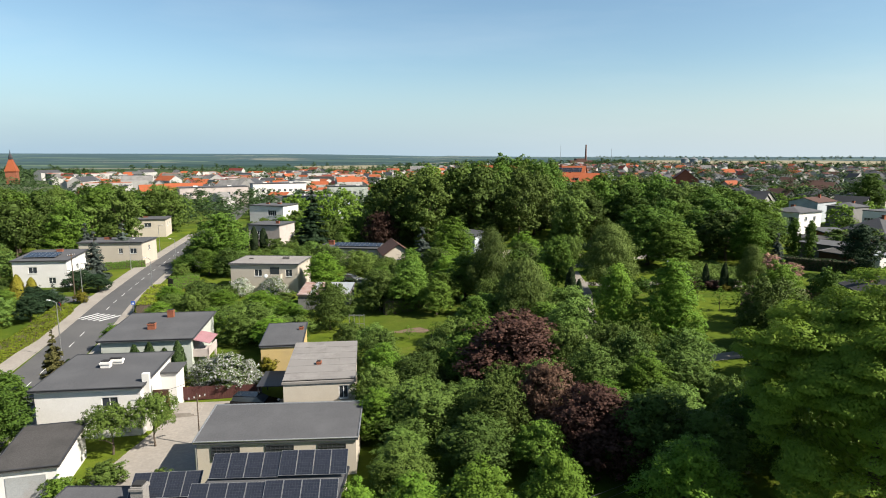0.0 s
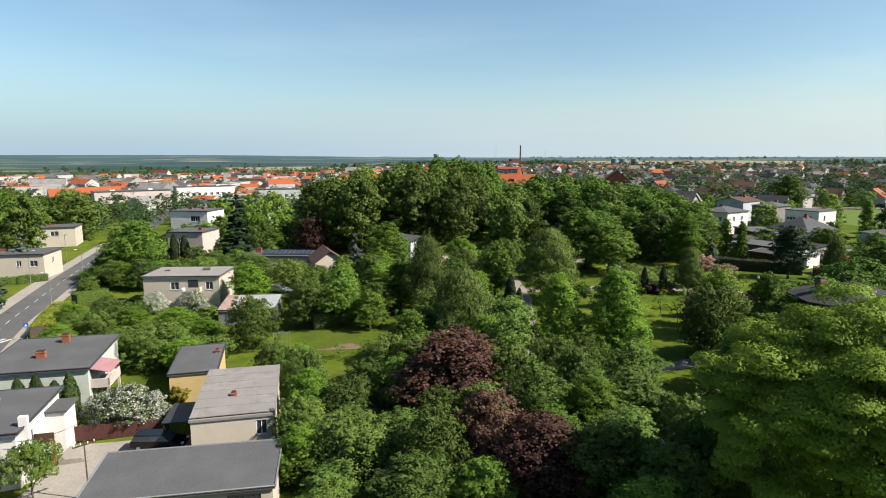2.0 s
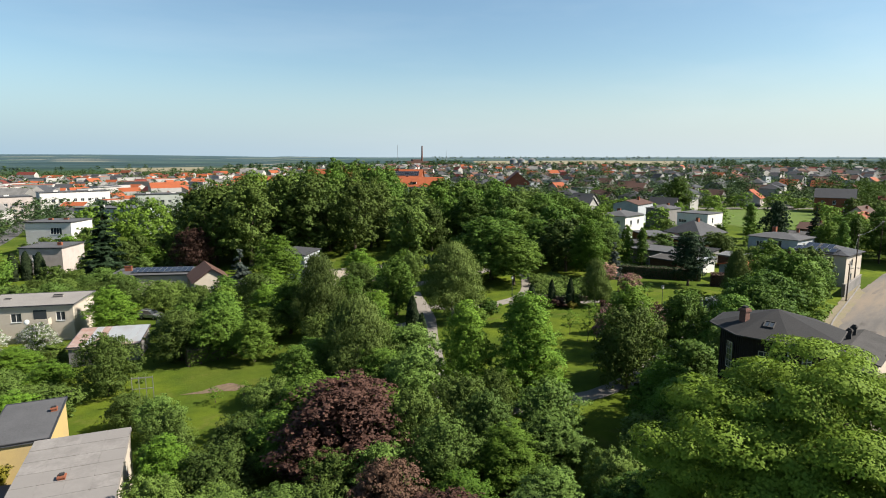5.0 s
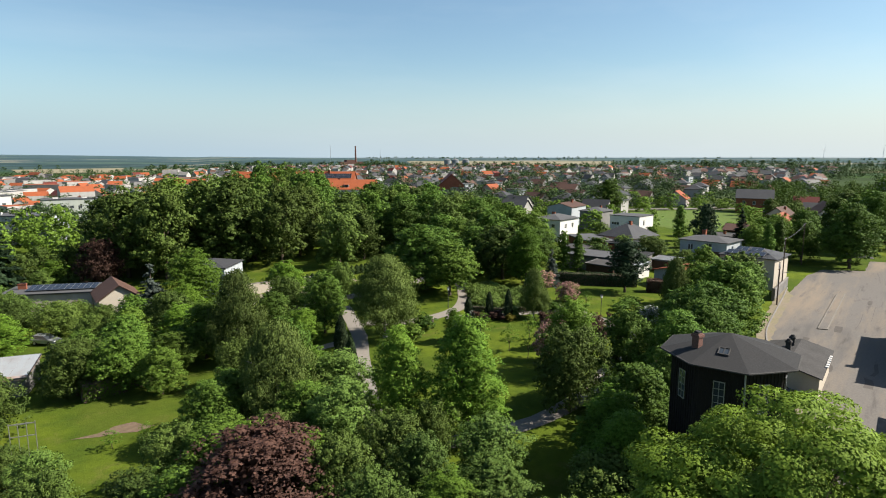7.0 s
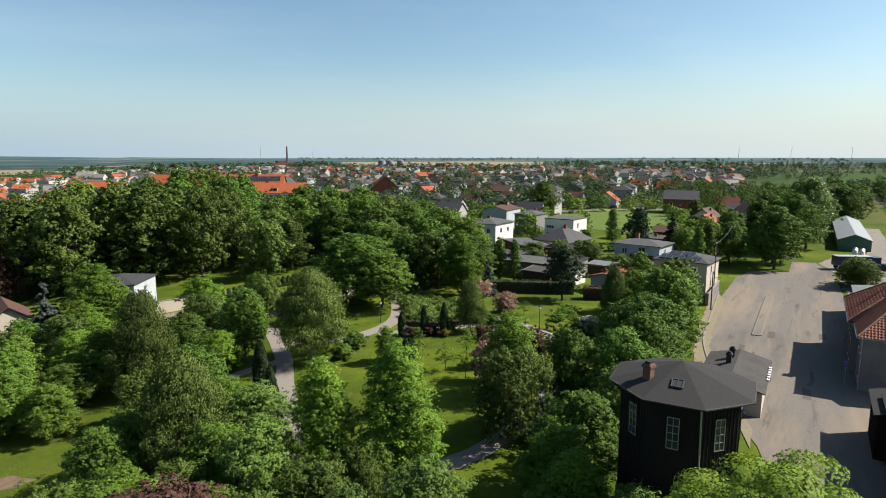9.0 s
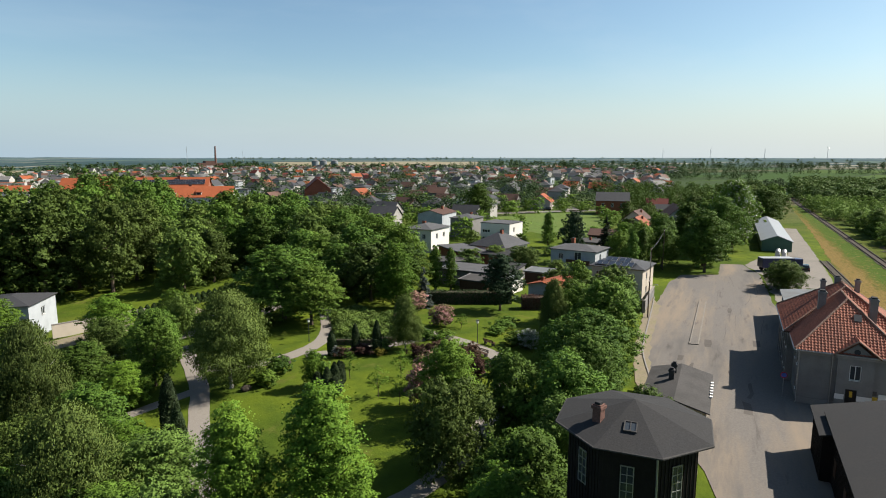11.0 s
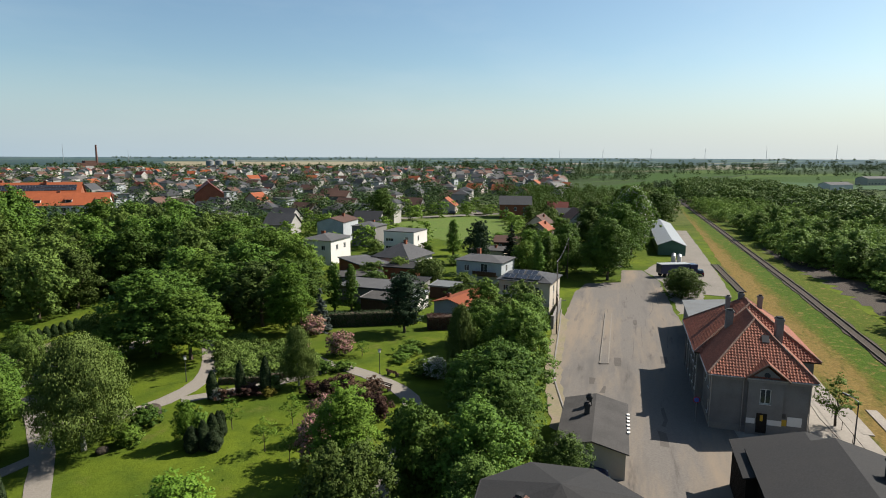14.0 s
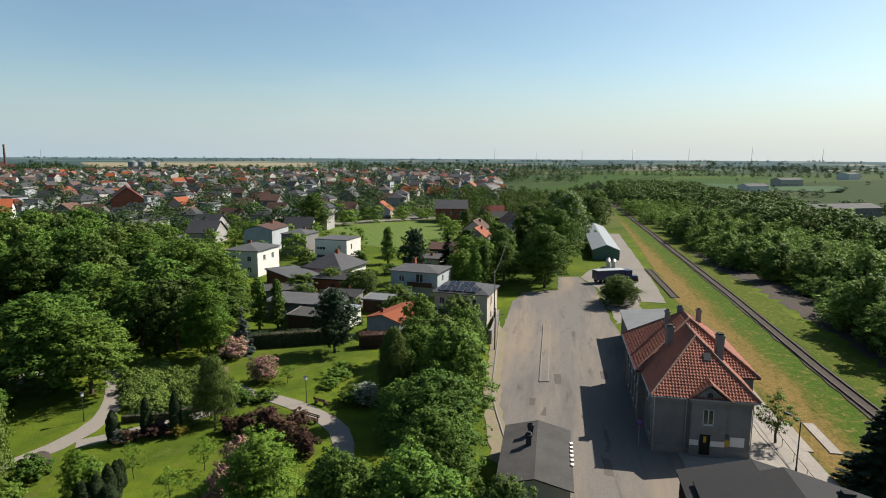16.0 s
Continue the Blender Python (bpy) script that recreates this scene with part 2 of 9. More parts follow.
M = {
    "plaster_white": mat("white plaster", (0.86, 0.83, 0.79), 0.85, var=0.05, dirt=(0.68, 0.65, 0.6), dirt_amount=0.35, bump=0.05),
    "plaster_pale": mat("pale grey plaster", (0.55, 0.53, 0.5), 0.85, var=0.05, dirt=(0.32, 0.3, 0.28), bump=0.05, rand=0.35),
    "plaster_cream": mat("cream plaster", (0.62, 0.55, 0.455), 0.85, var=0.05, dirt=(0.52, 0.46, 0.37), bump=0.05),
    "plaster_green": mat("pale green plaster", (0.58, 0.61, 0.55), 0.85, var=0.05, bump=0.05),
    "plaster_yellow": mat("yellow plaster", (0.62, 0.46, 0.2), 0.85, var=0.05, dirt=(0.45, 0.36, 0.22), bump=0.05),
    "plaster_grey": mat("grey plaster", (0.26, 0.25, 0.24), 0.9, var=0.1, dirt=(0.14, 0.135, 0.13), dirt_amount=0.6, big=0.35, bump=0.1),
    "plaster_pink": mat("pinkish plaster", (0.6, 0.52, 0.48), 0.85, var=0.05, bump=0.05),
    "plaster_blue": mat("pale blue plaster", (0.5, 0.535, 0.565), 0.85, var=0.05, bump=0.05),
    "concrete": mat("worn concrete", (0.3, 0.28, 0.26), 0.9, var=0.15, dirt=(0.24, 0.22, 0.21), dirt_amount=0.6, big=0.4, bump=0.2),
    "felt": mat("grey roofing felt", (0.105, 0.105, 0.11), 0.85, var=0.18, dirt=(0.15, 0.15, 0.155), dirt_amount=0.55, big=0.25, bump=0.1),
    "felt_dark": mat("black roofing felt", (0.04, 0.04, 0.042), 0.9, var=0.2, dirt=(0.05, 0.047, 0.045), big=0.3, bump=0.15),
    "felt_old": mat("weathered roofing felt", (0.085, 0.08, 0.078), 0.9, var=0.2, dirt=(0.045, 0.045, 0.042), dirt_amount=0.6, big=0.4, bump=0.2),
    "brick": mat("red brick", (0.33, 0.12, 0.07), 0.9, var=0.25, fine=14, bump=0.3),
    "timber_black": mat("tarred timber", (0.022, 0.018, 0.016), 0.75, var=0.3, fine=6, dirt=(0.045, 0.035, 0.03), bump=0.3),
    "timber_brown": mat("brown timber", (0.1, 0.055, 0.035), 0.75, var=0.3, bump=0.2),
    "metal": mat("galvanised metal", (0.5, 0.5, 0.5), 0.45, 0.7, bump=0.02),
    "metal_dark": mat("dark painted metal", (0.05, 0.05, 0.055), 0.5, 0.2, bump=0.02),
    "sheet": mat("pale sheet metal", (0.52, 0.54, 0.55), 0.45, 0.3, var=0.1, dirt=(0.38, 0.3, 0.25), bump=0.02),
    "sheet_old": mat("dull grey sheet metal", (0.22, 0.23, 0.235), 0.6, 0.2, var=0.12, dirt=(0.16, 0.14, 0.12), bump=0.03),
    "sheet_pale": mat("bluish sheet metal", (0.3, 0.33, 0.36), 0.6, 0.1, var=0.08, dirt=(0.25, 0.26, 0.27), bump=0.03),
    "repair": mat("tar repair", (0.13, 0.115, 0.104), 0.9, var=0.15, bump=0.05),
    "rust": mat("rusty sheet metal", (0.4, 0.25, 0.2), 0.7, 0.2, dirt=(0.55, 0.5, 0.47), dirt_amount=0.7, bump=0.05),
    "white": mat("white frame", (0.82, 0.82, 0.8), 0.5, var=0.03, bump=0.0, dirt_amount=0.1),
    "asphalt": mat("asphalt", (0.115, 0.113, 0.113), 0.85, var=0.12, fine=5, dirt=(0.165, 0.16, 0.155), dirt_amount=0.5, big=0.12, bump=0.1),
    "paint_line": mat("road paint", (0.7, 0.7, 0.68), 0.7, var=0.1, dirt=(0.4, 0.4, 0.4), bump=0.02),
    "bark": mat("bark", (0.13, 0.1, 0.075), 0.95, var=0.35, fine=6, bump=0.5),
    "bark_birch": mat("birch bark", (0.55, 0.53, 0.5), 0.85, var=0.3, fine=3, dirt=(0.08, 0.07, 0.06), dirt_amount=0.8, big=2.0, bump=0.3),
    "fence_brown": mat("brown fence boards", (0.12, 0.05, 0.045), 0.7, var=0.2, bump=0.1),
    "gravel": mat("pale gravel path", (0.3, 0.27, 0.235), 0.95, var=0.15, fine=6, dirt=(0.3, 0.27, 0.23), big=0.3, bump=0.2),
    "forecourt": mat("worn grey asphalt", (0.2, 0.18, 0.162), 0.9, var=0.14, fine=4, dirt=(0.135, 0.125, 0.116), dirt_amount=0.6, big=0.18, bump=0.1),
    "straw": mat("stubble field", (0.3, 0.26, 0.17), 0.95, var=0.15, fine=0.03, dirt=(0.2, 0.2, 0.11), big=0.006, bump=0.0),
    "crop": mat("green crop", (0.03, 0.085, 0.02), 0.95, var=0.15, fine=0.03, dirt=(0.026, 0.065, 0.02), big=0.006, bump=0.0),
    "sand": mat("sandy verge", (0.27, 0.225, 0.165), 0.95, var=0.15, fine=3, dirt=(0.22, 0.22, 0.08), big=0.4, bump=0.2),
    "ridge": mat("mortared ridge tiles", (0.32, 0.18, 0.13), 0.85, var=0.3, fine=3, dirt=(0.5, 0.42, 0.36), bump=0.2),
    "slab": mat("weathered concrete slab", (0.3, 0.28, 0.265), 0.9, var=0.12, fine=4, dirt=(0.19, 0.175, 0.165), dirt_amount=0.8, big=0.6, bump=0.2, rand=0.12),
    "brick_old": mat("sooty brick", (0.2, 0.11, 0.09), 0.9, var=0.3, fine=8, bump=0.3),
    "green_sheet": mat("green sheet metal", (0.06, 0.16, 0.12), 0.5, 0.1, bump=0.05),
    "lawn": mat("mown meadow", (0.105, 0.165, 0.026), 0.95, var=0.3, fine=1.2, dirt=(0.14, 0.165, 0.04), big=0.12, bump=0.3),
    "soil": mat("bare soil", (0.2, 0.14, 0.1), 0.95, var=0.25, fine=2, dirt=(0.16, 0.15, 0.06), big=0.5, bump=0.3),
    "yard_slabs": mat("dusty concrete yard", (0.26, 0.235, 0.205), 0.9, var=0.14, fine=3, dirt=(0.17, 0.155, 0.135), big=0.2, bump=0.15),
    "paving": mat("worn concrete paving", (0.37, 0.335, 0.295), 0.9, var=0.12, fine=3, dirt=(0.25, 0.225, 0.195), big=0.25, bump=0.15),
    "steel": mat("rail steel", (0.11, 0.085, 0.07), 0.6, 0.4, bump=0.05),
    "ballast": mat("rail ballast", (0.075, 0.06, 0.052), 0.95, var=0.45, fine=5, dirt=(0.06, 0.065, 0.03), big=0.2, bump=0.5),
    "tile": mat("clay roof tiles", (0.4, 0.14, 0.088), 0.75, var=0.3, fine=5, dirt=(0.22, 0.09, 0.065), dirt_amount=0.6, big=0.35, bump=0.25),
    "tile_orange": mat("bright orange roof tiles", (0.4, 0.11, 0.045), 0.7, var=0.2, fine=3, bump=0.2, rand=0.3),
    "tile_red": mat("dark red roof tiles", (0.18, 0.045, 0.035), 0.75, var=0.2, fine=3, bump=0.2, rand=0.4),
    "tile_brown": mat("brown roof tiles", (0.16, 0.09, 0.07), 0.75, var=0.2, fine=3, bump=0.2, rand=0.4),
    "slate": mat("dark grey roof tiles", (0.085, 0.085, 0.09), 0.6, var=0.2, fine=3, bump=0.2, rand=0.4),
    "awning": mat("faded pink awning", (0.42, 0.22, 0.24), 0.8, bump=0.02),
    "car_black": mat("black car paint", (0.012, 0.012, 0.014), 0.2, 0.3, var=0.02, bump=0.0, dirt_amount=0.0),
    "car_silver": mat("silver car paint", (0.55, 0.57, 0.6), 0.25, 0.6, var=0.02, bump=0.0, dirt_amount=0.0),
    "car_red": mat("red car paint", (0.5, 0.02, 0.02), 0.25, 0.1, var=0.02, bump=0.0, dirt_amount=0.0),
    "car_blue": mat("dark blue paint", (0.02, 0.03, 0.1), 0.3, 0.1, var=0.02, bump=0.0, dirt_amount=0.0),
    "rubber": mat("tyre rubber", (0.02, 0.02, 0.02), 0.9, bump=0.0),
    "sign_blue": mat("blue sign", (0.02, 0.1, 0.5), 0.5, var=0.02, bump=0.0, dirt_amount=0.0),
    "sign_yellow": mat("yellow board", (0.7, 0.45, 0.05), 0.6, bump=0.0),
    "blossom": leaf_mat("white blossom", (0.85, 0.8, 0.6), (1.0, 0.95, 0.74), (0.95, 0.9, 0.7), 0.2),
    "blossom_pink": leaf_mat("pink blossom", (0.72, 0.3, 0.24), (0.95, 0.48, 0.37), (0.8, 0.4, 0.31), 0.2),
    "leaf_linden": leaf_mat("linden leaves", (0.072, 0.16, 0.018), (0.165, 0.29, 0.03), (0.22, 0.32, 0.03)),
    "leaf_bright": leaf_mat("fresh bright leaves", (0.1, 0.225, 0.015), (0.2, 0.34, 0.026), (0.21, 0.325, 0.028)),
    "leaf_chestnut": leaf_mat("chestnut leaves", (0.15, 0.27, 0.022), (0.32, 0.46, 0.04), (0.3, 0.43, 0.036), 0.3),
    "leaf_birch": leaf_mat("birch leaves", (0.095, 0.15, 0.026), (0.19, 0.25, 0.04), (0.16, 0.22, 0.036)),
    "leaf_apple": leaf_mat("orchard leaves", (0.100, 0.170, 0.024), (0.18, 0.265, 0.04), (0.18, 0.25, 0.035)),
    "leaf_willow": leaf_mat("grey-green leaves", (0.1, 0.185, 0.028), (0.19, 0.295, 0.045), (0.18, 0.28, 0.04)),
    "leaf_copper": leaf_mat("copper beech leaves", (0.09, 0.045, 0.03), (0.2, 0.1, 0.056), (0.15, 0.1, 0.042), 0.3),
    "leaf_spruce": leaf_mat("spruce needles", (0.022, 0.050, 0.016), (0.050, 0.088, 0.026), (0.044, 0.083, 0.030), 0.1),
    "leaf_blue": leaf_mat("blue spruce needles", (0.1, 0.13, 0.085), (0.2, 0.24, 0.155), (0.18, 0.21, 0.14), 0.1),
    "leaf_gold_spruce": leaf_mat("bronze conifer sprays", (0.09, 0.085, 0.02), (0.17, 0.15, 0.04), (0.15, 0.14, 0.035), 0.1),
    "leaf_thuja": leaf_mat("dark thuja sprays", (0.026, 0.045, 0.014), (0.055, 0.085, 0.022), (0.05, 0.075, 0.02), 0.1),
    "leaf_thuja_g": leaf_mat("green thuja sprays", (0.03, 0.065, 0.012), (0.06, 0.1, 0.02), (0.06, 0.09, 0.02), 0.1),
    "leaf_yellow": leaf_mat("golden shrub leaves", (0.22, 0.2, 0.02), (0.4, 0.34, 0.03), (0.34, 0.3, 0.03)),
    "leaf_scrub": leaf_mat("grey-green willow leaves", (0.15, 0.25, 0.04), (0.29, 0.43, 0.07), (0.29, 0.43, 0.065), 0.4),
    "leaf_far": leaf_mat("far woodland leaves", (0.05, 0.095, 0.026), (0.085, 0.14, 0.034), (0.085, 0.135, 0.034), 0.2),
    "leaf_juniper": leaf_mat("spreading juniper", (0.16, 0.25, 0.04), (0.28, 0.4, 0.06), (0.26, 0.37, 0.055), 0.15),
    "leaf_hedge": leaf_mat("hedge leaves", (0.16, 0.21, 0.012), (0.3, 0.35, 0.02), (0.28, 0.32, 0.02)),
}


def streaked(name, turn, lengths, base, streaks, bump=0.1):
    """A ground surface whose tones run along one direction: streaks are (colour, noise scale, low, high)."""
    m, n, l, p = nodes_of(name)
    pos = n.new("ShaderNodeNewGeometry").outputs["Position"]
    mp = n.new("ShaderNodeMapping")
    mp.vector_type = "TEXTURE"
    mp.inputs["Rotation"].default_value, mp.inputs["Scale"].default_value = (0, 0, radians(turn)), (lengths, 1, 1)
    l.new(pos, mp.inputs["Vector"])
    f = noise_fac(n, l, pos, 5.0, 0.3, 0.7)
    c = mix_node(n, l, scaled(base, 0.88), scaled(base, 1.12), f)
    for col, sc, lo, hi in streaks:
        c = mix_node(n, l, c, (*col, 1), noise_fac(n, l, mp.outputs["Vector"], sc, lo, hi, 6, 0.65))
    l.new(c, p.inputs["Base Color"])
    p.inputs["Roughness"].default_value, p.inputs["Specular IOR Level"].default_value = 0.93, 0.1
    b = n.new("ShaderNodeBump")
    b.inputs["Strength"].default_value, b.inputs["Distance"].default_value = bump, 0.05
    l.new(f, b.inputs["Height"])
    l.new(b.outputs["Normal"], p.inputs["Normal"])
    return m


M["forecourt"] = streaked("worn street asphalt", 31, 6.0, (0.116, 0.106, 0.097), [((0.165, 0.135, 0.105), 0.16, 0.44, 0.62), ((0.09, 0.084, 0.079), 0.3, 0.52, 0.68), ((0.068, 0.061, 0.057), 0.75, 0.6, 0.74)])
# grass beside the railway: bands of green and dry growth that run along the track
MB, n, l, p = nodes_of("trackside meadow")
pos = n.new("ShaderNodeNewGeometry").outputs["Position"]
mp = n.new("ShaderNodeMapping")
mp.vector_type = "TEXTURE"
mp.inputs["Location"].default_value, mp.inputs["Rotation"].default_value = (98, 39.5, 0), (0, 0, radians(30.9))
l.new(pos, mp.inputs["Vector"])
xyz = n.new("ShaderNodeSeparateXYZ")
l.new(mp.outputs["Vector"], xyz.inputs[0])
longer = n.new("ShaderNodeMapping")
longer.inputs["Scale"].default_value = (0.22, 1, 1)
l.new(mp.outputs["Vector"], longer.inputs["Vector"])
wander = n.new("ShaderNodeMath")
wander.operation, wander.inputs[1].default_value = "MULTIPLY_ADD", 4.2
l.new(noise_fac(n, l, longer.outputs["Vector"], 0.5, 0.25, 0.75, 7, 0.7), wander.inputs[0])
l.new(xyz.outputs["Y"], wander.inputs[2])
across = n.new("ShaderNodeMapRange")
across.inputs["From Min"].default_value, across.inputs["From Max"].default_value = -8, 16
l.new(wander.outputs[0], across.inputs["Value"])
band = n.new("ShaderNodeValToRGB")
for k, (at, col) in enumerate(((0.0, (0.065, 0.09, 0.011)), (0.3, (0.075, 0.098, 0.012)), (0.4, (0.045, 0.082, 0.008)), (0.6, (0.055, 0.092, 0.01)), (0.68, (0.11, 0.095, 0.02)), (0.73, (0.17, 0.115, 0.036)), (0.85, (0.175, 0.118, 0.038)), (0.9, (0.1, 0.095, 0.02)), (1.0, (0.085, 0.095, 0.016)))):
    e = band.color_ramp.elements[k] if k < 2 else band.color_ramp.elements.new(at)
    e.position, e.color = at, (*col, 1)
l.new(across.outputs["Result"], band.inputs["Fac"])
fleck = noise_fac(n, l, pos, 2.2, 0.35, 0.62, 7, 0.75)
c = mix_node(n, l, band.outputs["Color"], (0.05, 0.072, 0.012, 1), noise_fac(n, l, longer.outputs["Vector"], 1.3, 0.55, 0.72, 6, 0.7))
c = mix_node(n, l, c, (0.17, 0.125, 0.04, 1), noise_fac(n, l, pos, 0.7, 0.54, 0.64, 7, 0.75))
c = mix_node(n, l, c, (0.55, 0.58, 0.6, 1), fleck, "MULTIPLY")
l.new(c, p.inputs["Base Color"])
p.inputs["Roughness"].default_value, p.inputs["Specular IOR Level"].default_value = 0.95, 0.05
bp = n.new("ShaderNodeBump")
bp.inputs["Strength"].default_value, bp.inputs["Distance"].default_value = 0.6, 0.12
l.new(noise_fac(n, l, pos, 3.5, 0.2, 0.8), bp.inputs["Height"])
l.new(bp.outputs["Normal"], p.inputs["Normal"])
M["meadow"] = MB
MG, ng, lg, pg = nodes_of("window glass")
pg.inputs["Base Color"].default_value = (0.03, 0.035, 0.04, 1)
pg.inputs["Roughness"].default_value = 0.05
M["glass"] = MG
MS, ns_, ls_, ps = nodes_of("solar glass")
cs = ns_.new("ShaderNodeTexCoord").outputs["Object"]
ps.inputs["Roughness"].default_value = 0.15
bt = ns_.new("ShaderNodeTexBrick")
bt.offset = 0.0
bt.inputs["Color1"].default_value, bt.inputs["Color2"].default_value, bt.inputs["Mortar"].default_value = (0.012, 0.014, 0.02, 1), (0.016, 0.018, 0.026, 1), (0.04, 0.042, 0.045, 1)
bt.inputs["Scale"].default_value, bt.inputs["Mortar Size"].default_value = 1.0, 0.006
bt.inputs["Brick Width"].default_value, bt.inputs["Row Height"].default_value = 0.165, 0.165
ls_.new(cs, bt.inputs["Vector"])
ls_.new(bt.outputs["Color"], ps.inputs["Base Color"])
M["solar"] = MS

# The ground: lawns and meadow nearby, a patchwork of fields far away, blued by painted haze.
GM, n, l, p = nodes_of("grass, fields and painted haze")
pos = n.new("ShaderNodeNewGeometry").outputs["Position"]
a = noise_fac(n, l, pos, 0.06, 0.38, 0.62)
b = noise_fac(n, l, pos, 1.2, 0.3, 0.7)
c = mix_node(n, l, (0.046, 0.073, 0.008, 1), (0.09, 0.12, 0.011, 1), a)
c = mix_node(n, l, c, (0.042, 0.068, 0.009, 1), noise_fac(n, l, pos, 0.35, 0.45, 0.75))
c = mix_node(n, l, c, (0.1, 0.112, 0.018, 1), noise_fac(n, l, pos, 0.02, 0.55, 0.7))
c = mix_node(n, l, c, (0.1, 0.098, 0.026, 1), noise_fac(n, l, pos, 0.22, 0.56, 0.74, 8, 0.75))
c = mix_node(n, l, c, (0.8, 0.8, 0.8, 1), b, "MULTIPLY")
vr = n.new("ShaderNodeTexVoronoi")
vr.distance, vr.inputs["Scale"].default_value = "CHEBYCHEV", 1.0
warp = n.new("ShaderNodeMapping")
warp.inputs["Scale"].default_value, warp.inputs["Rotation"].default_value = (1 / 420, 1 / 110, 0), (0, 0, 0.85)
l.new(pos, warp.inputs["Vector"])
l.new(warp.outputs["Vector"], vr.inputs["Vector"])
FIELDS = ((0.0, (0.027, 0.053, 0.011)), (0.22, (0.024, 0.040, 0.013)), (0.42, (0.042, 0.070, 0.014)), (0.58, (0.029, 0.046, 0.016)), (0.72, (0.036, 0.054, 0.016)), (0.88, (0.072, 0.068, 0.036)))
# colours of the distance, already blued: haze put into the ground colour
HAZY_FAR = ((0.0, (0.02, 0.038, 0.038)), (0.3, (0.034, 0.056, 0.05)), (0.48, (0.075, 0.105, 0.07)), (0.6, (0.022, 0.04, 0.04)), (0.78, (0.055, 0.085, 0.06)), (0.88, (0.17, 0.16, 0.125)))
sep = n.new("ShaderNodeSeparateColor")
l.new(vr.outputs["Color"], sep.inputs["Color"])
shades = []
for stops in (FIELDS, HAZY_FAR):
    ramp = n.new("ShaderNodeValToRGB")
    ramp.color_ramp.interpolation = "CONSTANT"
    for k, (at, col) in enumerate(stops):
        e = ramp.color_ramp.elements[k] if k < 2 else ramp.color_ramp.elements.new(at)
        e.position, e.color = at, (*col, 1)
    l.new(sep.outputs[0], ramp.inputs["Fac"])
    shades.append(ramp.outputs["Color"])
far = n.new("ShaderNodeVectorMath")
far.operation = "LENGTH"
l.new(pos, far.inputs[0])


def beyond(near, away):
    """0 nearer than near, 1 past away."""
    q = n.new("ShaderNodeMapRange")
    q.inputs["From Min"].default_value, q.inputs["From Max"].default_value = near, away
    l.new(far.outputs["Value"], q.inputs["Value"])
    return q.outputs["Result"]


# far woods and fields, their blue cast is painted haze
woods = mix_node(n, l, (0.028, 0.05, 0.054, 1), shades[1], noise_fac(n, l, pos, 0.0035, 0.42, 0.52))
split = n.new("ShaderNodeSeparateXYZ")
l.new(pos, split.inputs[0])
east = n.new("ShaderNodeMath")
east.operation, east.inputs[1].default_value = "MULTIPLY_ADD", -0.95
l.new(split.outputs["Y"], east.inputs[0])
l.new(split.outputs["X"], east.inputs[2])
plain = n.new("ShaderNodeMapRange")
plain.inputs["From Min"].default_value, plain.inputs["From Max"].default_value = 0, 90
l.new(east.outputs[0], plain.inputs["Value"])
yards = mix_node(n, l, (0.036, 0.058, 0.016, 1), (0.09, 0.09, 0.07, 1), noise_fac(n, l, pos, 0.03, 0.5, 0.62))
c = mix_node(n, l, c, mix_node(n, l, yards, shades[0], plain.outputs["Result"]), beyond(230, 430))
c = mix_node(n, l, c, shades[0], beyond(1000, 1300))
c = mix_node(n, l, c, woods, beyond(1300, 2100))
# haze painted on the ground: blue-grey mixed in past 2300 m
haze_mix = n.new("ShaderNodeMath")
haze_mix.operation, haze_mix.inputs[1].default_value = "MULTIPLY", 0.72
l.new(beyond(2300, 4700), haze_mix.inputs[0])
c = mix_node(n, l, c, (0.058, 0.092, 0.112, 1), haze_mix.outputs[0])
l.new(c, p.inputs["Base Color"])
p.inputs["Roughness"].default_value, p.inputs["Specular IOR Level"].default_value = 0.95, 0.05
bp = n.new("ShaderNodeBump")
bp.inputs["Strength"].default_value, bp.inputs["Distance"].default_value = 0.5, 0.08
l.new(noise_fac(n, l, pos, 4.0, 0.2, 0.8), bp.inputs["Height"])
l.new(bp.outputs["Normal"], p.inputs["Normal"])
M["ground"] = GM


# ---- building helpers ----
def smooth(u):
    u = min(max(u, 0.0), 1.0)
    return u * u * (3 - 2 * u)


def land(x, y):
    """The height of the ground: the land rises gently from the western road to the station yard, and far hills close the view."""
    r = math.hypot(x - 20, y - 40)
    z = -4.2 + 5.2 * smooth((x + 45) / 105)
    az = math.degrees(math.atan2(x, y))
    west = smooth((12 - az) / 30)
    z += smooth((r - 1800) / 2900) * (12 + 34 * west) - 6 * west * smooth((r - 500) / 900)
    return z


def link_mesh(name, verts, faces, material, parent=None, label="", smooth_faces=False):
    me = bpy.data.meshes.new(name)
    me.from_pydata(verts, [], faces)
    for m in material if isinstance(material, (list, tuple)) else [material]:
        me.materials.append(m)
    if smooth_faces:
        me.polygons.foreach_set("use_smooth", [True] * len(me.polygons))
    ob = new(name, me)
    ob.parent = parent
    return tagged(ob, label)


def part(name, bm, material, parent, label=""):
    """Links a bmesh as one mesh object under a thing or a part."""
    me = bpy.data.meshes.new(name)
    bm.normal_update()
    bm.to_mesh(me)
    bm.free()
    for m in material if isinstance(material, (list, tuple)) else [material]:
        me.materials.append(m)
    ob = new(name, me)
    ob.parent = parent
    return tagged(ob, label)


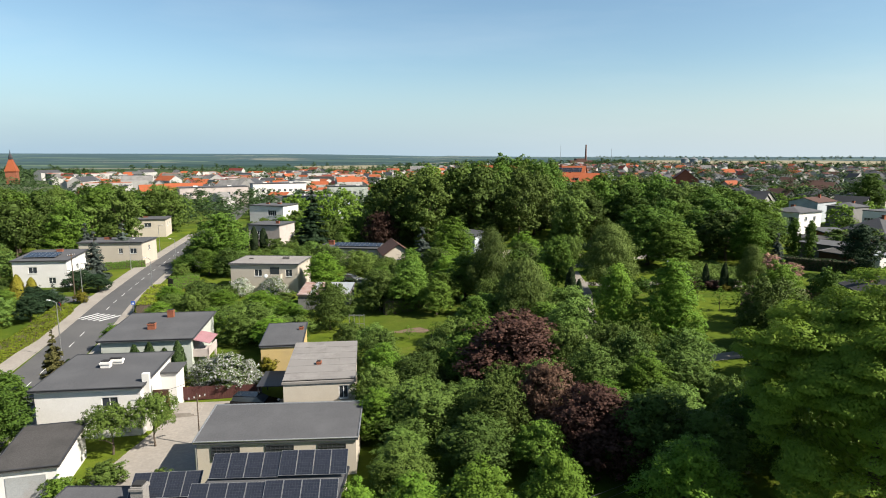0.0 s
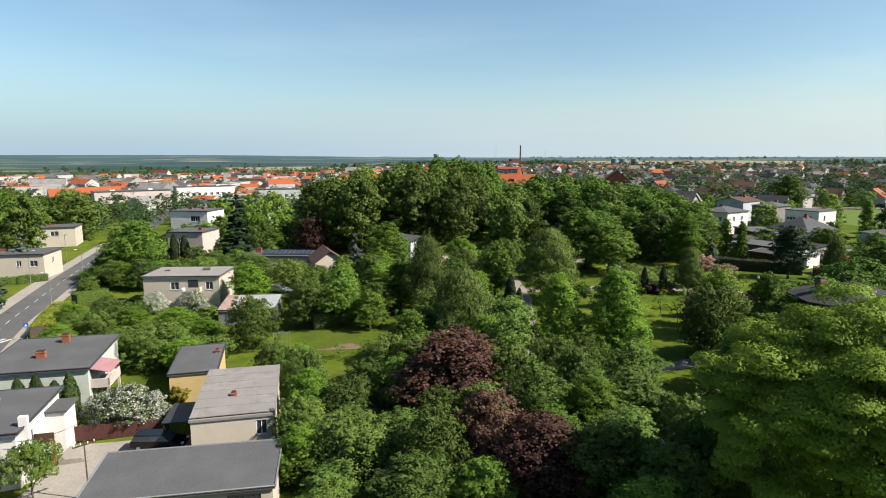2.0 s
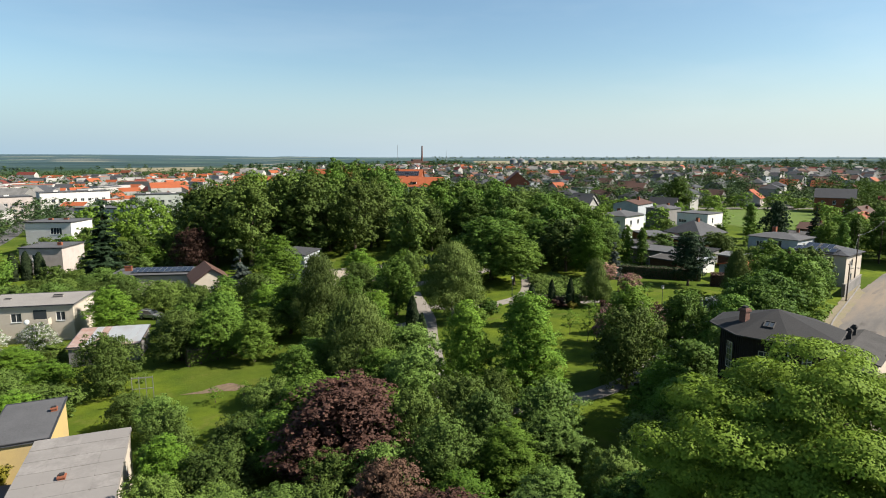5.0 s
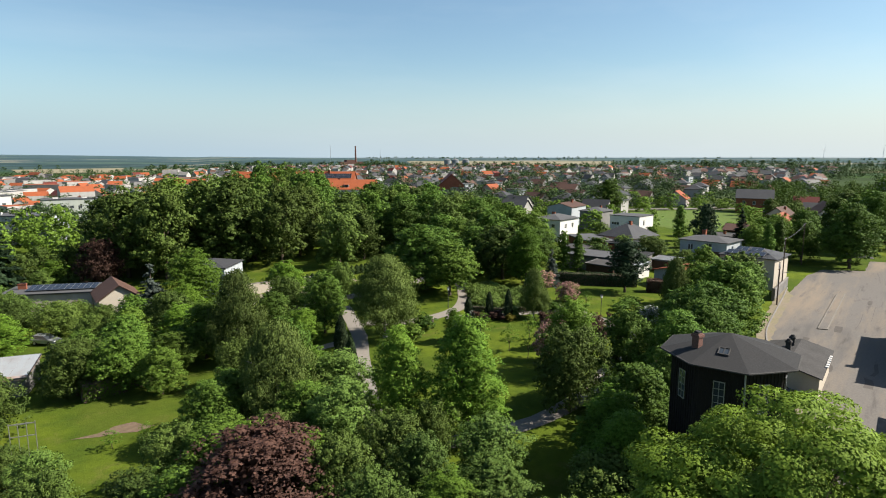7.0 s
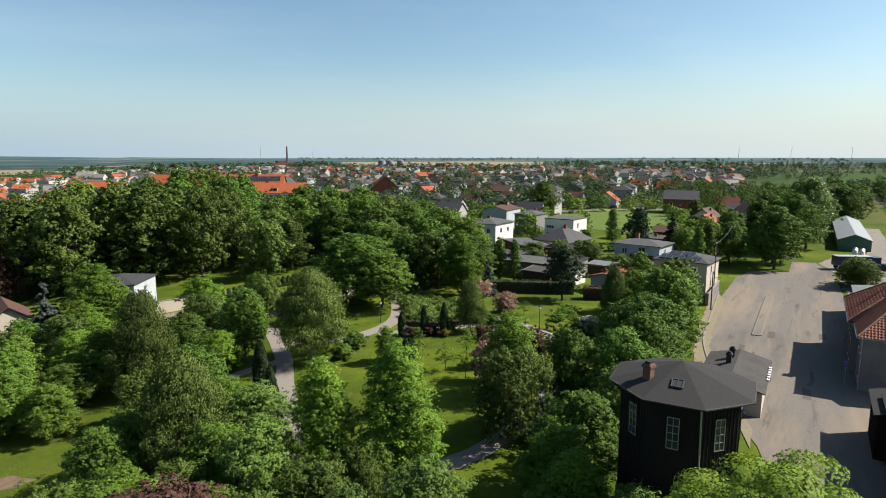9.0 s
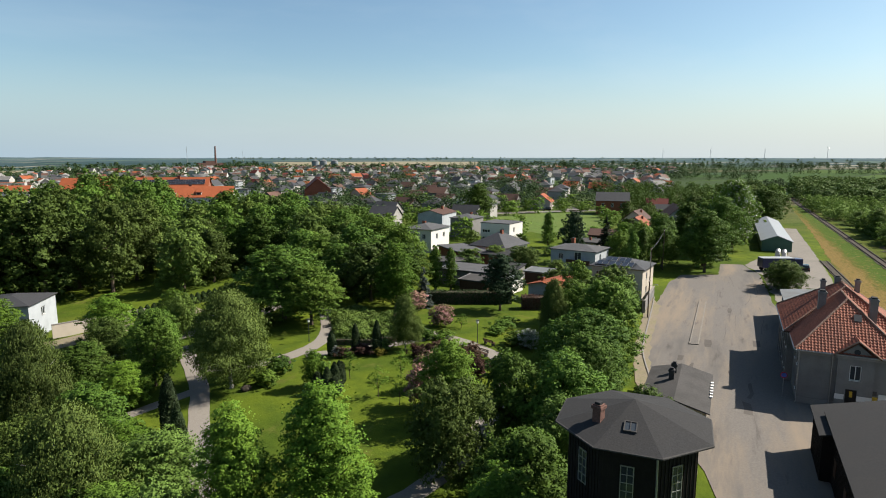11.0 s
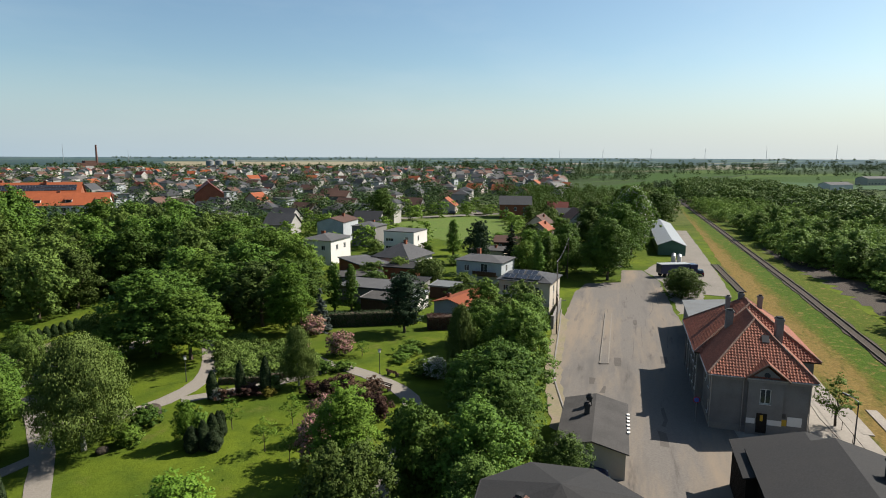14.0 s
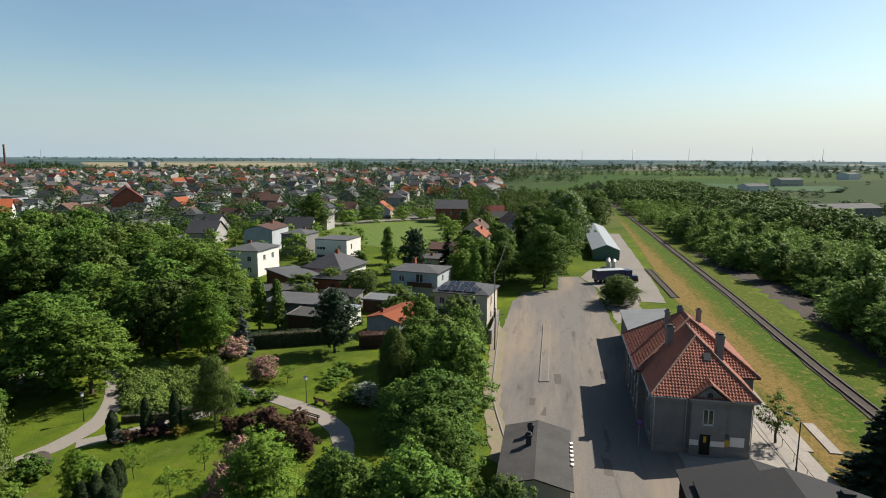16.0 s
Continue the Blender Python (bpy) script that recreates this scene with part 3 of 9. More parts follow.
def thing(name, m, label, category, group="", kind=""):
    ob = new(name)
    ob.empty_display_size = 0.3
    ob.matrix_world = m
    return tagged(ob, label, category, group, kind)


def box(bm, x0, x1, y0, y1, z0, z1, m=None, bevel=0.0):
    made = bmesh.ops.create_cube(bm, size=1, matrix=Matrix.LocRotScale(((x0 + x1) / 2, (y0 + y1) / 2, (z0 + z1) / 2), None, (x1 - x0, y1 - y0, z1 - z0)))
    if bevel:
        e = list({e for v in made["verts"] for e in v.link_edges})
        made = bmesh.ops.bevel(bm, geom=e, offset=bevel, segments=2, affect="EDGES", profile=0.5)
    if m is not None:
        bmesh.ops.transform(bm, matrix=m, verts=made["verts"])
    return bm


def boxes(*rows):
    bm = bmesh.new()
    for r in rows:
        box(bm, *r)
    return bm


def tube(bm, pts, radii, seg=7):
    """A tapered tube along points."""
    rings = []
    for i, (q, r) in enumerate(zip(pts, radii)):
        q = Vector(q)
        d = (Vector(pts[min(i + 1, len(pts) - 1)]) - Vector(pts[max(i - 1, 0)])).normalized()
        s = d.cross(Vector((0.31, 0.95, 0.02))).normalized()
        u = d.cross(s)
        rings.append([bm.verts.new(q + r * (math.cos(2 * math.pi * k / seg) * s + math.sin(2 * math.pi * k / seg) * u)) for k in range(seg)])
    for a, b in zip(rings, rings[1:]):
        for k in range(seg):
            bm.faces.new((a[k], a[(k + 1) % seg], b[(k + 1) % seg], b[k]))
    bm.faces.new(rings[-1])
    return bm


def prism(bm, top, down):
    """A solid under a set of roof faces: each face is a list of points, thickened downwards."""
    for f in top:
        a = [bm.verts.new(q) for q in f]
        b = [bm.verts.new((q[0], q[1], q[2] - down)) for q in f]
        bm.faces.new(a)
        bm.faces.new(b[::-1])
        for k in range(len(f)):
            j = (k + 1) % len(f)
            bm.faces.new((a[k], b[k], b[j], a[j]))
    return bm


def walls(L, D, h, openings, depth=0.16, base=-0.6, heights=None):
    """Four outer walls with openings cut through; heights gives the wall height at the four corners of a sloping roof."""
    bm = bmesh.new()
    hs = heights or (h, h, h, h)
    sides = {"f": ((-L / 2, -D / 2), (1, 0), L, (hs[0], hs[1])), "r": ((L / 2, -D / 2), (0, 1), D, (hs[1], hs[2])),
             "b": ((L / 2, D / 2), (-1, 0), L, (hs[2], hs[3])), "l": ((-L / 2, D / 2), (0, -1), D, (hs[3], hs[0]))}
    for key, ((ox, oy), (dx, dy), w, (ha, hb)) in sides.items():
        ops = [(u - a / 2 + w / 2, u + a / 2 + w / 2, z, z + b) for u, z, a, b in openings.get(key, ())]
        us = sorted({0.0, w, *[v for o in ops for v in o[:2]]})
        zs = sorted({base, *[v for o in ops for v in o[2:]], 1e6})

        def at(u, z, d=0.0):
            return bm.verts.new((ox + dx * u - dy * d, oy + dy * u + dx * d, min(z, ha + (hb - ha) * u / w)))

        for u0, u1 in zip(us, us[1:]):
            for z0, z1 in zip(zs, zs[1:]):
                if any(o[0] - 1e-4 <= u0 and u1 <= o[1] + 1e-4 and o[2] - 1e-4 <= z0 and z1 <= o[3] + 1e-4 for o in ops):
                    continue
                bm.faces.new((at(u0, z0), at(u1, z0), at(u1, z1), at(u0, z1)))
        for u0, u1, z0, z1 in ops:
            for q in (((u0, z0), (u1, z0)), ((u1, z0), (u1, z1)), ((u1, z1), (u0, z1)), ((u0, z1), (u0, z0))):
                bm.faces.new((at(*q[0]), at(*q[0], depth), at(*q[1], depth), at(*q[1])))
    bmesh.ops.remove_doubles(bm, verts=bm.verts, dist=1e-4)
    return bm


def window(parent, side, L, D, u, z, w, h, bars=1, frame_mat=None, name="window", glass="glass", sill=True):
    turn = {"f": 0, "r": 90, "b": 180, "l": 270}[side]
    off = {"f": D / 2, "b": D / 2, "r": L / 2, "l": L / 2}[side]
    m = pose(0, 0, 0, 0, 0, turn) @ pose(u, -off + 0.10, z)
    fr, t = bmesh.new(), 0.07
    posts = [-w / 2, -w / 2 + t]
    for k in range(bars):
        c = -w / 2 + w * (k + 1) / (bars + 1)
        posts += [c - t / 2, c + t / 2]
    posts += [w / 2 - t, w / 2]
    for k, (x0, x1) in enumerate(zip(posts, posts[1:])):
        box(fr, x0, x1, -0.03, 0.05, 0, t), box(fr, x0, x1, -0.03, 0.05, h - t, h)
        if k % 2 == 0:
            box(fr, x0, x1, -0.03, 0.05, t, h - t)
        if sill:
            box(fr, x0, x1, -0.17, -0.03, -0.05, 0.0)
    bmesh.ops.remove_doubles(fr, verts=fr.verts, dist=1e-4)
    bmesh.ops.transform(fr, matrix=m, verts=fr.verts)
    f = part(name, fr, frame_mat or M["white"], parent)
    pn = boxes((-w / 2 + 0.01, w / 2 - 0.01, 0.02, 0.04, 0.01, h - 0.01))
    bmesh.ops.transform(pn, matrix=m, verts=pn.verts)
    part("pane", pn, M[glass], f)
    return f


def roof_faces(kind, L, D, h, rh, o):
    """Roof planes over a wall block, with overhang o."""
    a, b = L / 2 + o, D / 2 + o
    if kind == "flat":
        return [[(-a, -b, h), (a, -b, h), (a, b, h), (-a, b, h)]]
    if kind == "mono":
        return [[(-a, -b, h), (a, -b, h), (a, b, h + rh), (-a, b, h + rh)]]
    if kind == "gable_l":
        return [[(-a, -b, h), (a, -b, h), (a, 0, h + rh), (-a, 0, h + rh)], [(a, b, h), (-a, b, h), (-a, 0, h + rh), (a, 0, h + rh)]]
    if kind == "gable_d":
        return [[(a, -b, h), (a, b, h), (0, b, h + rh), (0, -b, h + rh)], [(-a, b, h), (-a, -b, h), (0, -b, h + rh), (0, b, h + rh)]]
    if kind == "hip":
        if L >= D:
            e = a - b * 0.95
            p, q = (-e, 0, h + rh), (e, 0, h + rh)
            return [[(-a, -b, h), (a, -b, h), q, p], [(a, b, h), (-a, b, h), p, q], [(a, -b, h), (a, b, h), q], [(-a, b, h), (-a, -b, h), p]]
        e = b - a * 0.95
        p, q = (0, -e, h + rh), (0, e, h + rh)
        return [[(a, -b, h), (a, b, h), q, p], [(-a, b, h), (-a, -b, h), p, q], [(-a, -b, h), (a, -b, h), p], [(a, b, h), (-a, b, h), q]]
    raise ValueError(kind)


def house(name, label, x, y, L, D, yaw, h, roof="flat", rh=0.0, over=0.25, wall="plaster_white", cover="felt", openings=None, doors=(), chimneys=(),
          category="house", group="", thick=0.22, z=None, bars=1, rim="metal_dark", chimney="brick"):
    """A building with its walls, roof, windows, doors and chimneys as parts."""
    z = land(x, y) if z is None else z
    home = thing(name, pose(x, y, z, 0, 0, yaw), label, category, group)
    ops = {k: list(v) for k, v in (openings or {}).items()}
    cut = {k: list(v) for k, v in ops.items()}
    for side, u, w, dh in doors:
        cut.setdefault(side, []).append((u, 0.02, w, dh))
    hs = (h, h, h + rh, h + rh) if roof == "mono" else None
    bm = walls(L, D, h, cut, heights=hs)
    if roof == "gable_l":
        for s in (-1, 1):
            v = [bm.verts.new(q) for q in ((s * L / 2, -D / 2, h), (s * L / 2, D / 2, h), (s * L / 2, 0, h + rh * D / (D + 2 * over)))]
            bm.faces.new(v if s > 0 else v[::-1])
    if roof == "gable_d":
        for s in (-1, 1):
            v = [bm.verts.new(q) for q in ((-L / 2, s * D / 2, h), (L / 2, s * D / 2, h), (0, s * D / 2, h + rh * L / (L + 2 * over)))]
            bm.faces.new(v if s < 0 else v[::-1])
    part("wall", bm, M[wall], home)
    lift = 0.02 + (thick if roof in ("flat", "mono") else 0.06)
    rb = prism(bmesh.new(), [[(q[0], q[1], q[2] + lift) for q in f] for f in roof_faces(roof, L, D, h, rh, over)], thick if roof in ("flat", "mono") else 0.12)
    top = part("roof", rb, M[cover], home)
    if roof in ("flat", "mono") and rim:
        a, b, zf, zb = L / 2 + over, D / 2 + over, h + lift, h + lift + rh
        eb = bmesh.new()
        for q0, q1 in (((-a, -b, zf), (a, -b, zf)), ((a, -b, zf), (a, b, zb)), ((a, b, zb), (-a, b, zb)), ((-a, b, zb), (-a, -b, zf))):
            tube(eb, [q0, q1], [0.07, 0.07], 5)
        part("edge_trim", eb, M[rim], top)
    for side, rows in ops.items():
        for u, wz, w, wh in rows:
            window(home, side, L, D, u, wz, w, wh, bars=bars if w > 0.8 else 0)
    for side, u, w, dh in doors:
        turn = {"f": 0, "r": 90, "b": 180, "l": 270}[side]
        off = D / 2 if side in "fb" else L / 2
        db = boxes((-w / 2, w / 2, -0.03, 0.03, 0, dh))
        box(db, -w / 2 + 0.12, w / 2 - 0.12, -0.05, -0.03, 0.15, dh * 0.45), box(db, -w / 2 + 0.12, w / 2 - 0.12, -0.05, -0.03, dh * 0.52, dh - 0.15)
        bmesh.ops.transform(db, matrix=pose(0, 0, 0, 0, 0, turn) @ pose(u, -off + 0.09, 0.03), verts=db.verts)
        part("door", db, M["timber_brown"], home)
    for cx, cy, ch, cw, cd in chimneys:
        t = (cy + D / 2) / D
        zr = h + (rh * t if roof == "mono" else 0)
        if roof == "hip":
            zr = h + rh * 0.5
        if roof == "gable_l":
            zr = h + rh * (1 - abs(cy) / (D / 2))
        if roof == "gable_d":
            zr = h + rh * (1 - abs(cx) / (L / 2))
        cb = boxes((cx - cw / 2, cx + cw / 2, cy - cd / 2, cy + cd / 2, zr - 0.1, zr + ch), (cx - cw / 2 - 0.05, cx + cw / 2 + 0.05, cy - cd / 2 - 0.05, cy + cd / 2 + 0.05, zr + ch - 0.16, zr + ch - 0.04))
        c = part("chimney", cb, M[chimney], home)
        part("flue_cap", boxes((cx - cw / 2 + 0.06, cx + cw / 2 - 0.06, cy - cd / 2 + 0.06, cy + cd / 2 - 0.06, zr + ch, zr + ch + 0.1)), M["felt_dark"], c)
    return home


def strip(name, label, pts, width, material, lift, kind="structure", category="", uneven=0.0, parent=None):
    """A band laid on the ground along a line of points; width may change from point to point."""
    ws = width if isinstance(width, (list, tuple)) else [width] * len(pts)
    line = []
    for (p0, w0), (p1, w1) in zip(zip(pts, ws), zip(pts[1:], ws[1:])):
        d = math.dist(p0, p1)
        k = max(1, int(d / 2.5))
        line += [((p0[0] + (p1[0] - p0[0]) * i / k, p0[1] + (p1[1] - p0[1]) * i / k), w0 + (w1 - w0) * i / k) for i in range(k)]
    line.append((pts[-1], ws[-1]))
    for _ in range(3):
        line = [line[0]] + [(((line[i - 1][0][0] + 2 * line[i][0][0] + line[i + 1][0][0]) / 4, (line[i - 1][0][1] + 2 * line[i][0][1] + line[i + 1][0][1]) / 4), line[i][1]) for i in range(1, len(line) - 1)] + [line[-1]]
    verts, faces, m = [], [], 4
    r = random.Random(name + str(len(pts)) + str(pts[0]))
    for i, (q, w) in enumerate(line):
        a, b = line[max(i - 1, 0)][0], line[min(i + 1, len(line) - 1)][0]
        d = math.dist(a, b)
        nx, ny = -(b[1] - a[1]) / d, (b[0] - a[0]) / d
        for k in range(m + 1):
            f = (k / m - 0.5) * (w + (r.uniform(-uneven, uneven) if k in (0, m) else 0))
            x, y = q[0] + nx * f, q[1] + ny * f
            verts.append((x, y, land(x, y) + lift))
        if i:
            s = (i - 1) * (m + 1)
            faces += [(s + k, s + m + 1 + k, s + m + 2 + k, s + k + 1) for k in range(m)]
    base = len(verts)
    verts += [(x, y, z - lift - 0.3) for x, y, z in verts]
    n_ = len(line)
    rim = [k for k in range(m + 1)] + [i * (m + 1) + m for i in range(1, n_)] + [(n_ - 1) * (m + 1) + k for k in range(m - 1, -1, -1)] + [i * (m + 1) for i in range(n_ - 2, 0, -1)]
    faces += [(rim[i], rim[(i + 1) % len(rim)], rim[(i + 1) % len(rim)] + base, rim[i] + base) for i in range(len(rim))]
    ob = link_mesh(name, verts, [f[::-1] for f in faces], M[material], parent)
    return tagged(ob, label, category or name.split("_")[0], kind=kind)


def patch(name, label, pts, material, lift, kind="structure", category="patch", ragged=0.5, seed=1):
    """A flat area with a ragged outline, laid on the ground as a grid of cells."""
    r = random.Random(seed)
    ring = []
    for i, q in enumerate(pts):
        nx = pts[(i + 1) % len(pts)]
        k = max(1, int(math.dist(q, nx) / 1.5))
        ring += [(q[0] + (nx[0] - q[0]) * j / k + r.uniform(-ragged, ragged), q[1] + (nx[1] - q[1]) * j / k + r.uniform(-ragged, ragged)) for j in range(k)]
    bm = bmesh.new()
    bm.faces.new([bm.verts.new((x, y, 0)) for x, y in ring])
    bmesh.ops.triangulate(bm, faces=bm.faces)
    for _ in range(6):
        longest = [e for e in bm.edges if e.calc_length() > 4]
        if not longest:
            break
        bmesh.ops.subdivide_edges(bm, edges=longest, cuts=1)
        bmesh.ops.triangulate(bm, faces=bm.faces)
    bmesh.ops.recalc_face_normals(bm, faces=bm.faces)
    if sum(f.normal.z for f in bm.faces) < 0:
        bmesh.ops.reverse_faces(bm, faces=bm.faces)
    for v in bm.verts:
        v.co.z = land(v.co.x, v.co.y) + lift
    ob = part(name, bm, M[material], None)
    return tagged(ob, label, category, kind=kind)


# ---- terrain ----
def steps(*runs):
    out = []
    for a, b, s in runs:
        k = max(1, round(abs(b - a) / s))
        out += [a + (b - a) * i / k for i in range(k)]
    return out + [runs[-1][1]]


gx = steps((-4600, -1200, 340), (-1200, -60, 120), (-60, 75, 3), (75, 600, 75), (600, 1200, 120), (1200, 4600, 280))
gy = steps((-700, 0, 100), (0, 600, 50), (600, 1800, 150), (1800, 4800, 250))
gv = [(x, y, land(x, y)) for y in gy for x in gx]
gf = [(j * len(gx) + i, j * len(gx) + i + 1, (j + 1) * len(gx) + i + 1, (j + 1) * len(gx) + i) for j in range(len(gy) - 1) for i in range(len(gx) - 1)]
tagged(link_mesh("ground", gv, gf, M["ground"], smooth_faces=True), "grass lawns, meadows and far farm fields with painted haze", "ground", kind="structure")

# ---- roads, paths and yards ----
strip("road", "two-lane asphalt town road between the houses", [(-36, 25), (-47.5, 62), (-53.5, 84), (-61, 109), (-68, 138), (-74.5, 168), (-82, 205), (-92, 262), (-108, 330)], 6.6, "asphalt", 0.05, category="road")
strip("pavement", "pale concrete pavement along the road", [(-41.5, 25), (-53, 62), (-58.3, 84), (-65.6, 110), (-72.5, 139), (-78.6, 168), (-86, 205)], 2.6, "paving", 0.14, category="pavement")
strip("pavement", "narrow pavement beside the garden hedges", [(-31.2, 25), (-42.9, 62), (-49.0, 84), (-56.6, 108), (-63.4, 137), (-70, 167), (-77.6, 204)], 1.5, "paving", 0.13, category="pavement")
strip("road", "side road joining the town road", [(-63, 112), (-75, 110), (-95, 105)], 5.0, "asphalt", 0.045, category="road")
STREET = ((0.86, 0.51), (0.51, -0.86))
patch("station_road", "broad worn asphalt station street and forecourt", [(48, 47), (58, 58), (64, 67), (75.5, 76.8), (98, 92), (118, 103.5), (127, 107), (134, 102.5), (147, 110), (150.5, 106.5), (141, 97), (118, 82), (106, 73.5), (84, 60), (73, 52.5), (62, 45), (52, 40)], "forecourt", 0.05, category="road", ragged=0.15)
patch("station_verge", "sandy verge beside the street", [(54, 54), (60.5, 62), (64, 68.5), (75, 78), (97.5, 93.3), (104, 97), (99, 91.7), (76, 76.2), (65, 66.5), (58.5, 57.5)], "sand", 0.07, category="verge", ragged=0.3)
strip("street", "residential street behind the forecourt", [(150, 114), (170, 131), (196, 150)], 5.0, "asphalt", 0.05, category="road")
strip("loading_road", "concrete loading road beside the railway", [(136, 84), (150, 91), (176, 105), (235, 139)], [9, 8, 6.5, 6], "yard_slabs", 0.06, category="road", uneven=0.3)
strip("platform", "paved station platform", [(76, 41), (88, 49), (104, 58.5), (120, 68)], 3.2, "paving", 0.1, category="platform", uneven=0.2)
TRACK = [(98, 39.5), (113.5, 49), (152.5, 71.5), (250, 130), (345, 187.5)]


def beside(*offs):
    """Points at the given distances north-west of the track's corners."""
    return [(x - 0.51 * o, y + 0.86 * o) for (x, y), o in zip([(76, 24)] + TRACK, offs)]


strip("meadow_strip", "green and dry tan grass along the railway", beside(3, 3, 3, 2.8, 2, 1.5), [21.5, 21.5, 21, 19, 12, 8], "meadow", 0.02, category="grass", uneven=0.8)
strip("track_bed", "dark gravel bed of the railway line", [(60, 12), (98, 39.5), (113.5, 49), (152.5, 71.5), (250, 130), (345, 187.5), (520, 292)], 2.5, "ballast", 0.12, category="ballast", uneven=0.5)
strip("track_bed", "overgrown gravel siding", [(144, 80.4), (147, 82.3), (164, 93), (172, 98)], 2.0, "ballast", 0.1, category="ballast", uneven=0.4)
for off in (-0.75, 0.75):
    q = [(60, 12), (98, 39.5), (113.5, 49), (152.5, 71.5), (250, 130), (345, 187.5), (520, 292)]
    strip("rail", "rusty steel railway rail", [(x - 0.51 * off, y + 0.86 * off) for x, y in q], 0.12, "steel", 0.32, category="rail")
for off in (-0.7, 0.7):
    strip("rail", "rusty rail of the overgrown siding", [(144 - 0.54 * off, 80.4 + 0.84 * off), (164 - 0.54 * off, 93 + 0.84 * off), (172 - 0.54 * off, 98 + 0.84 * off)], 0.12, "steel", 0.24, category="rail")
patch("gravel_yard", "grey gravel clearing beside the woods", [(110, 33), (121, 42.5), (135, 51), (149, 59.5), (165, 69.5), (176, 78), (188, 87), (205, 97), (214, 101), (200, 88), (184, 75), (170, 63), (154, 53), (138, 43), (124, 34), (112, 26)], "ballast", 0.025, category="yard", ragged=1.7)
for pts, w in (([(25.9, 118), (25.2, 108), (24.5, 100), (22.5, 92), (21, 84), (19.5, 75), (18.5, 66), (17, 58)], 2.2), ([(24.5, 100), (17.2, 98.2), (10, 96)], 1.8),
               ([(49.9, 123.5), (47.5, 116), (44.5, 109), (41.5, 104.8), (37, 102.7), (33, 102.6), (28, 104.5), (25, 108)], 2.3), ([(38.5, 102.6), (43.9, 100.7), (47.7, 98.8), (52, 98.1), (57.8, 98.8)], 1.8),
               ([(57.6, 99.4), (58.5, 96), (59, 91), (59.2, 86.5), (57.6, 81.6), (54, 78.2), (48, 74), (42, 69.5), (36, 66), (30.7, 65.2), (24, 66), (18.5, 66)], 2.2), ([(57.6, 99.6), (57.4, 104), (56.4, 109)], 1.2)):
    strip("park_path", "pale gravel park path", pts, w, "gravel", 0.05, category="path", uneven=0.15)
strip("park_path", "pale sandy drive before the hedge", [(12, 121), (24, 123), (36, 126), (50, 133)], 3.0, "gravel", 0.05, category="path", uneven=0.2)
patch("court", "pale paved court before the boundary wall", [(8, 130.5), (22, 131.5), (33, 136), (32, 139.6), (20, 137.2), (8, 135.5)], "sand", 0.07, category="yard", ragged=0.2)
patch("loading_yard", "worn paved yard beside the loading road", [(117, 80.5), (141, 96.5), (150.5, 106), (160, 108.5), (176, 108), (176, 103), (150, 91.5), (137, 85.5), (124, 78)], "yard_slabs", 0.045, category="yard", ragged=0.4)
patch("yard", "concrete paved courtyard with a parked car", [(-29, 45), (-27.5, 61.8), (-15, 61.6), (-14.5, 53), (-20, 52.6), (-20.5, 44)], "paving", 0.05, category="yard", ragged=0.05)
patch("drive", "concrete driveway of the small garage", [(-38, 40), (-37, 45.5), (-31, 46), (-29, 40)], "paving", 0.05, category="yard", ragged=0.05)
patch("vegetable_patch", "bare soil garden patch in the lawn", [(-8.5, 84.2), (-5, 85.8), (-2, 85.4), (-1.5, 83.8), (-6, 83.3)], "soil", 0.02, category="garden bed", ragged=0.55)
for k in range(5):
    f = k - 2
    strip("zebra_bar", "white zebra crossing bar", [(-57.0 + f * 1.1 - 1.6, 96.2 + f * -0.3), (-57.0 + f * 1.1 + 1.6 - 1.5, 96.2 + f * -0.3 + 3.6)], 0.5, "paint_line", 0.056, category="road marking")
for k in range(34):
    y = 30 + k * 5.2
    if 92 < y < 102:
        continue
    cx = np.interp(y, [25, 62, 84, 109, 138, 168, 205], [-36, -47.5, -53.5, -61, -68, -74.5, -82])
    cx2 = np.interp(y + 2.4, [25, 62, 84, 109, 138, 168, 205], [-36, -47.5, -53.5, -61, -68, -74.5, -82])
    strip("lane_dash", "white dash of the centre line", [(cx, y), (cx2, y + 2.4)], 0.12, "paint_line", 0.056, category="road marking")


# ---- trees ----
def leaf_faces(rng, centres, normals, size, stretch=1.0, droop=0.0, out=None):
    """Small leaf sprays, one pointed face each, at the centres, facing along out where it is given."""
    n = len(centres)
    d = rng.normal(size=(n, 3))
    d -= (d * normals).sum(1, keepdims=True) * normals
    d /= np.linalg.norm(d, axis=1, keepdims=True) + 1e-9
    if droop:
        d = d * (1 - abs(droop)) + np.array([0, 0, -1.0]) * droop
        d /= np.linalg.norm(d, axis=1, keepdims=True) + 1e-9
    s = np.cross(normals, d)
    s /= np.linalg.norm(s, axis=1, keepdims=True) + 1e-9
    k = size * rng.uniform(0.55, 1.3, (n, 1))
    v = np.stack([centres - d * k * stretch * 0.45 + s * k * 0.5, centres - d * k * stretch * 0.35 - s * k * 0.5, centres + d * k * stretch * 0.65], 1)
    if out is not None:
        turned = (np.cross(v[:, 1] - v[:, 0], v[:, 2] - v[:, 0]) * out).sum(1) < 0
        v[turned] = v[turned][:, [1, 0, 2]]
    return v.reshape(-1, 3)


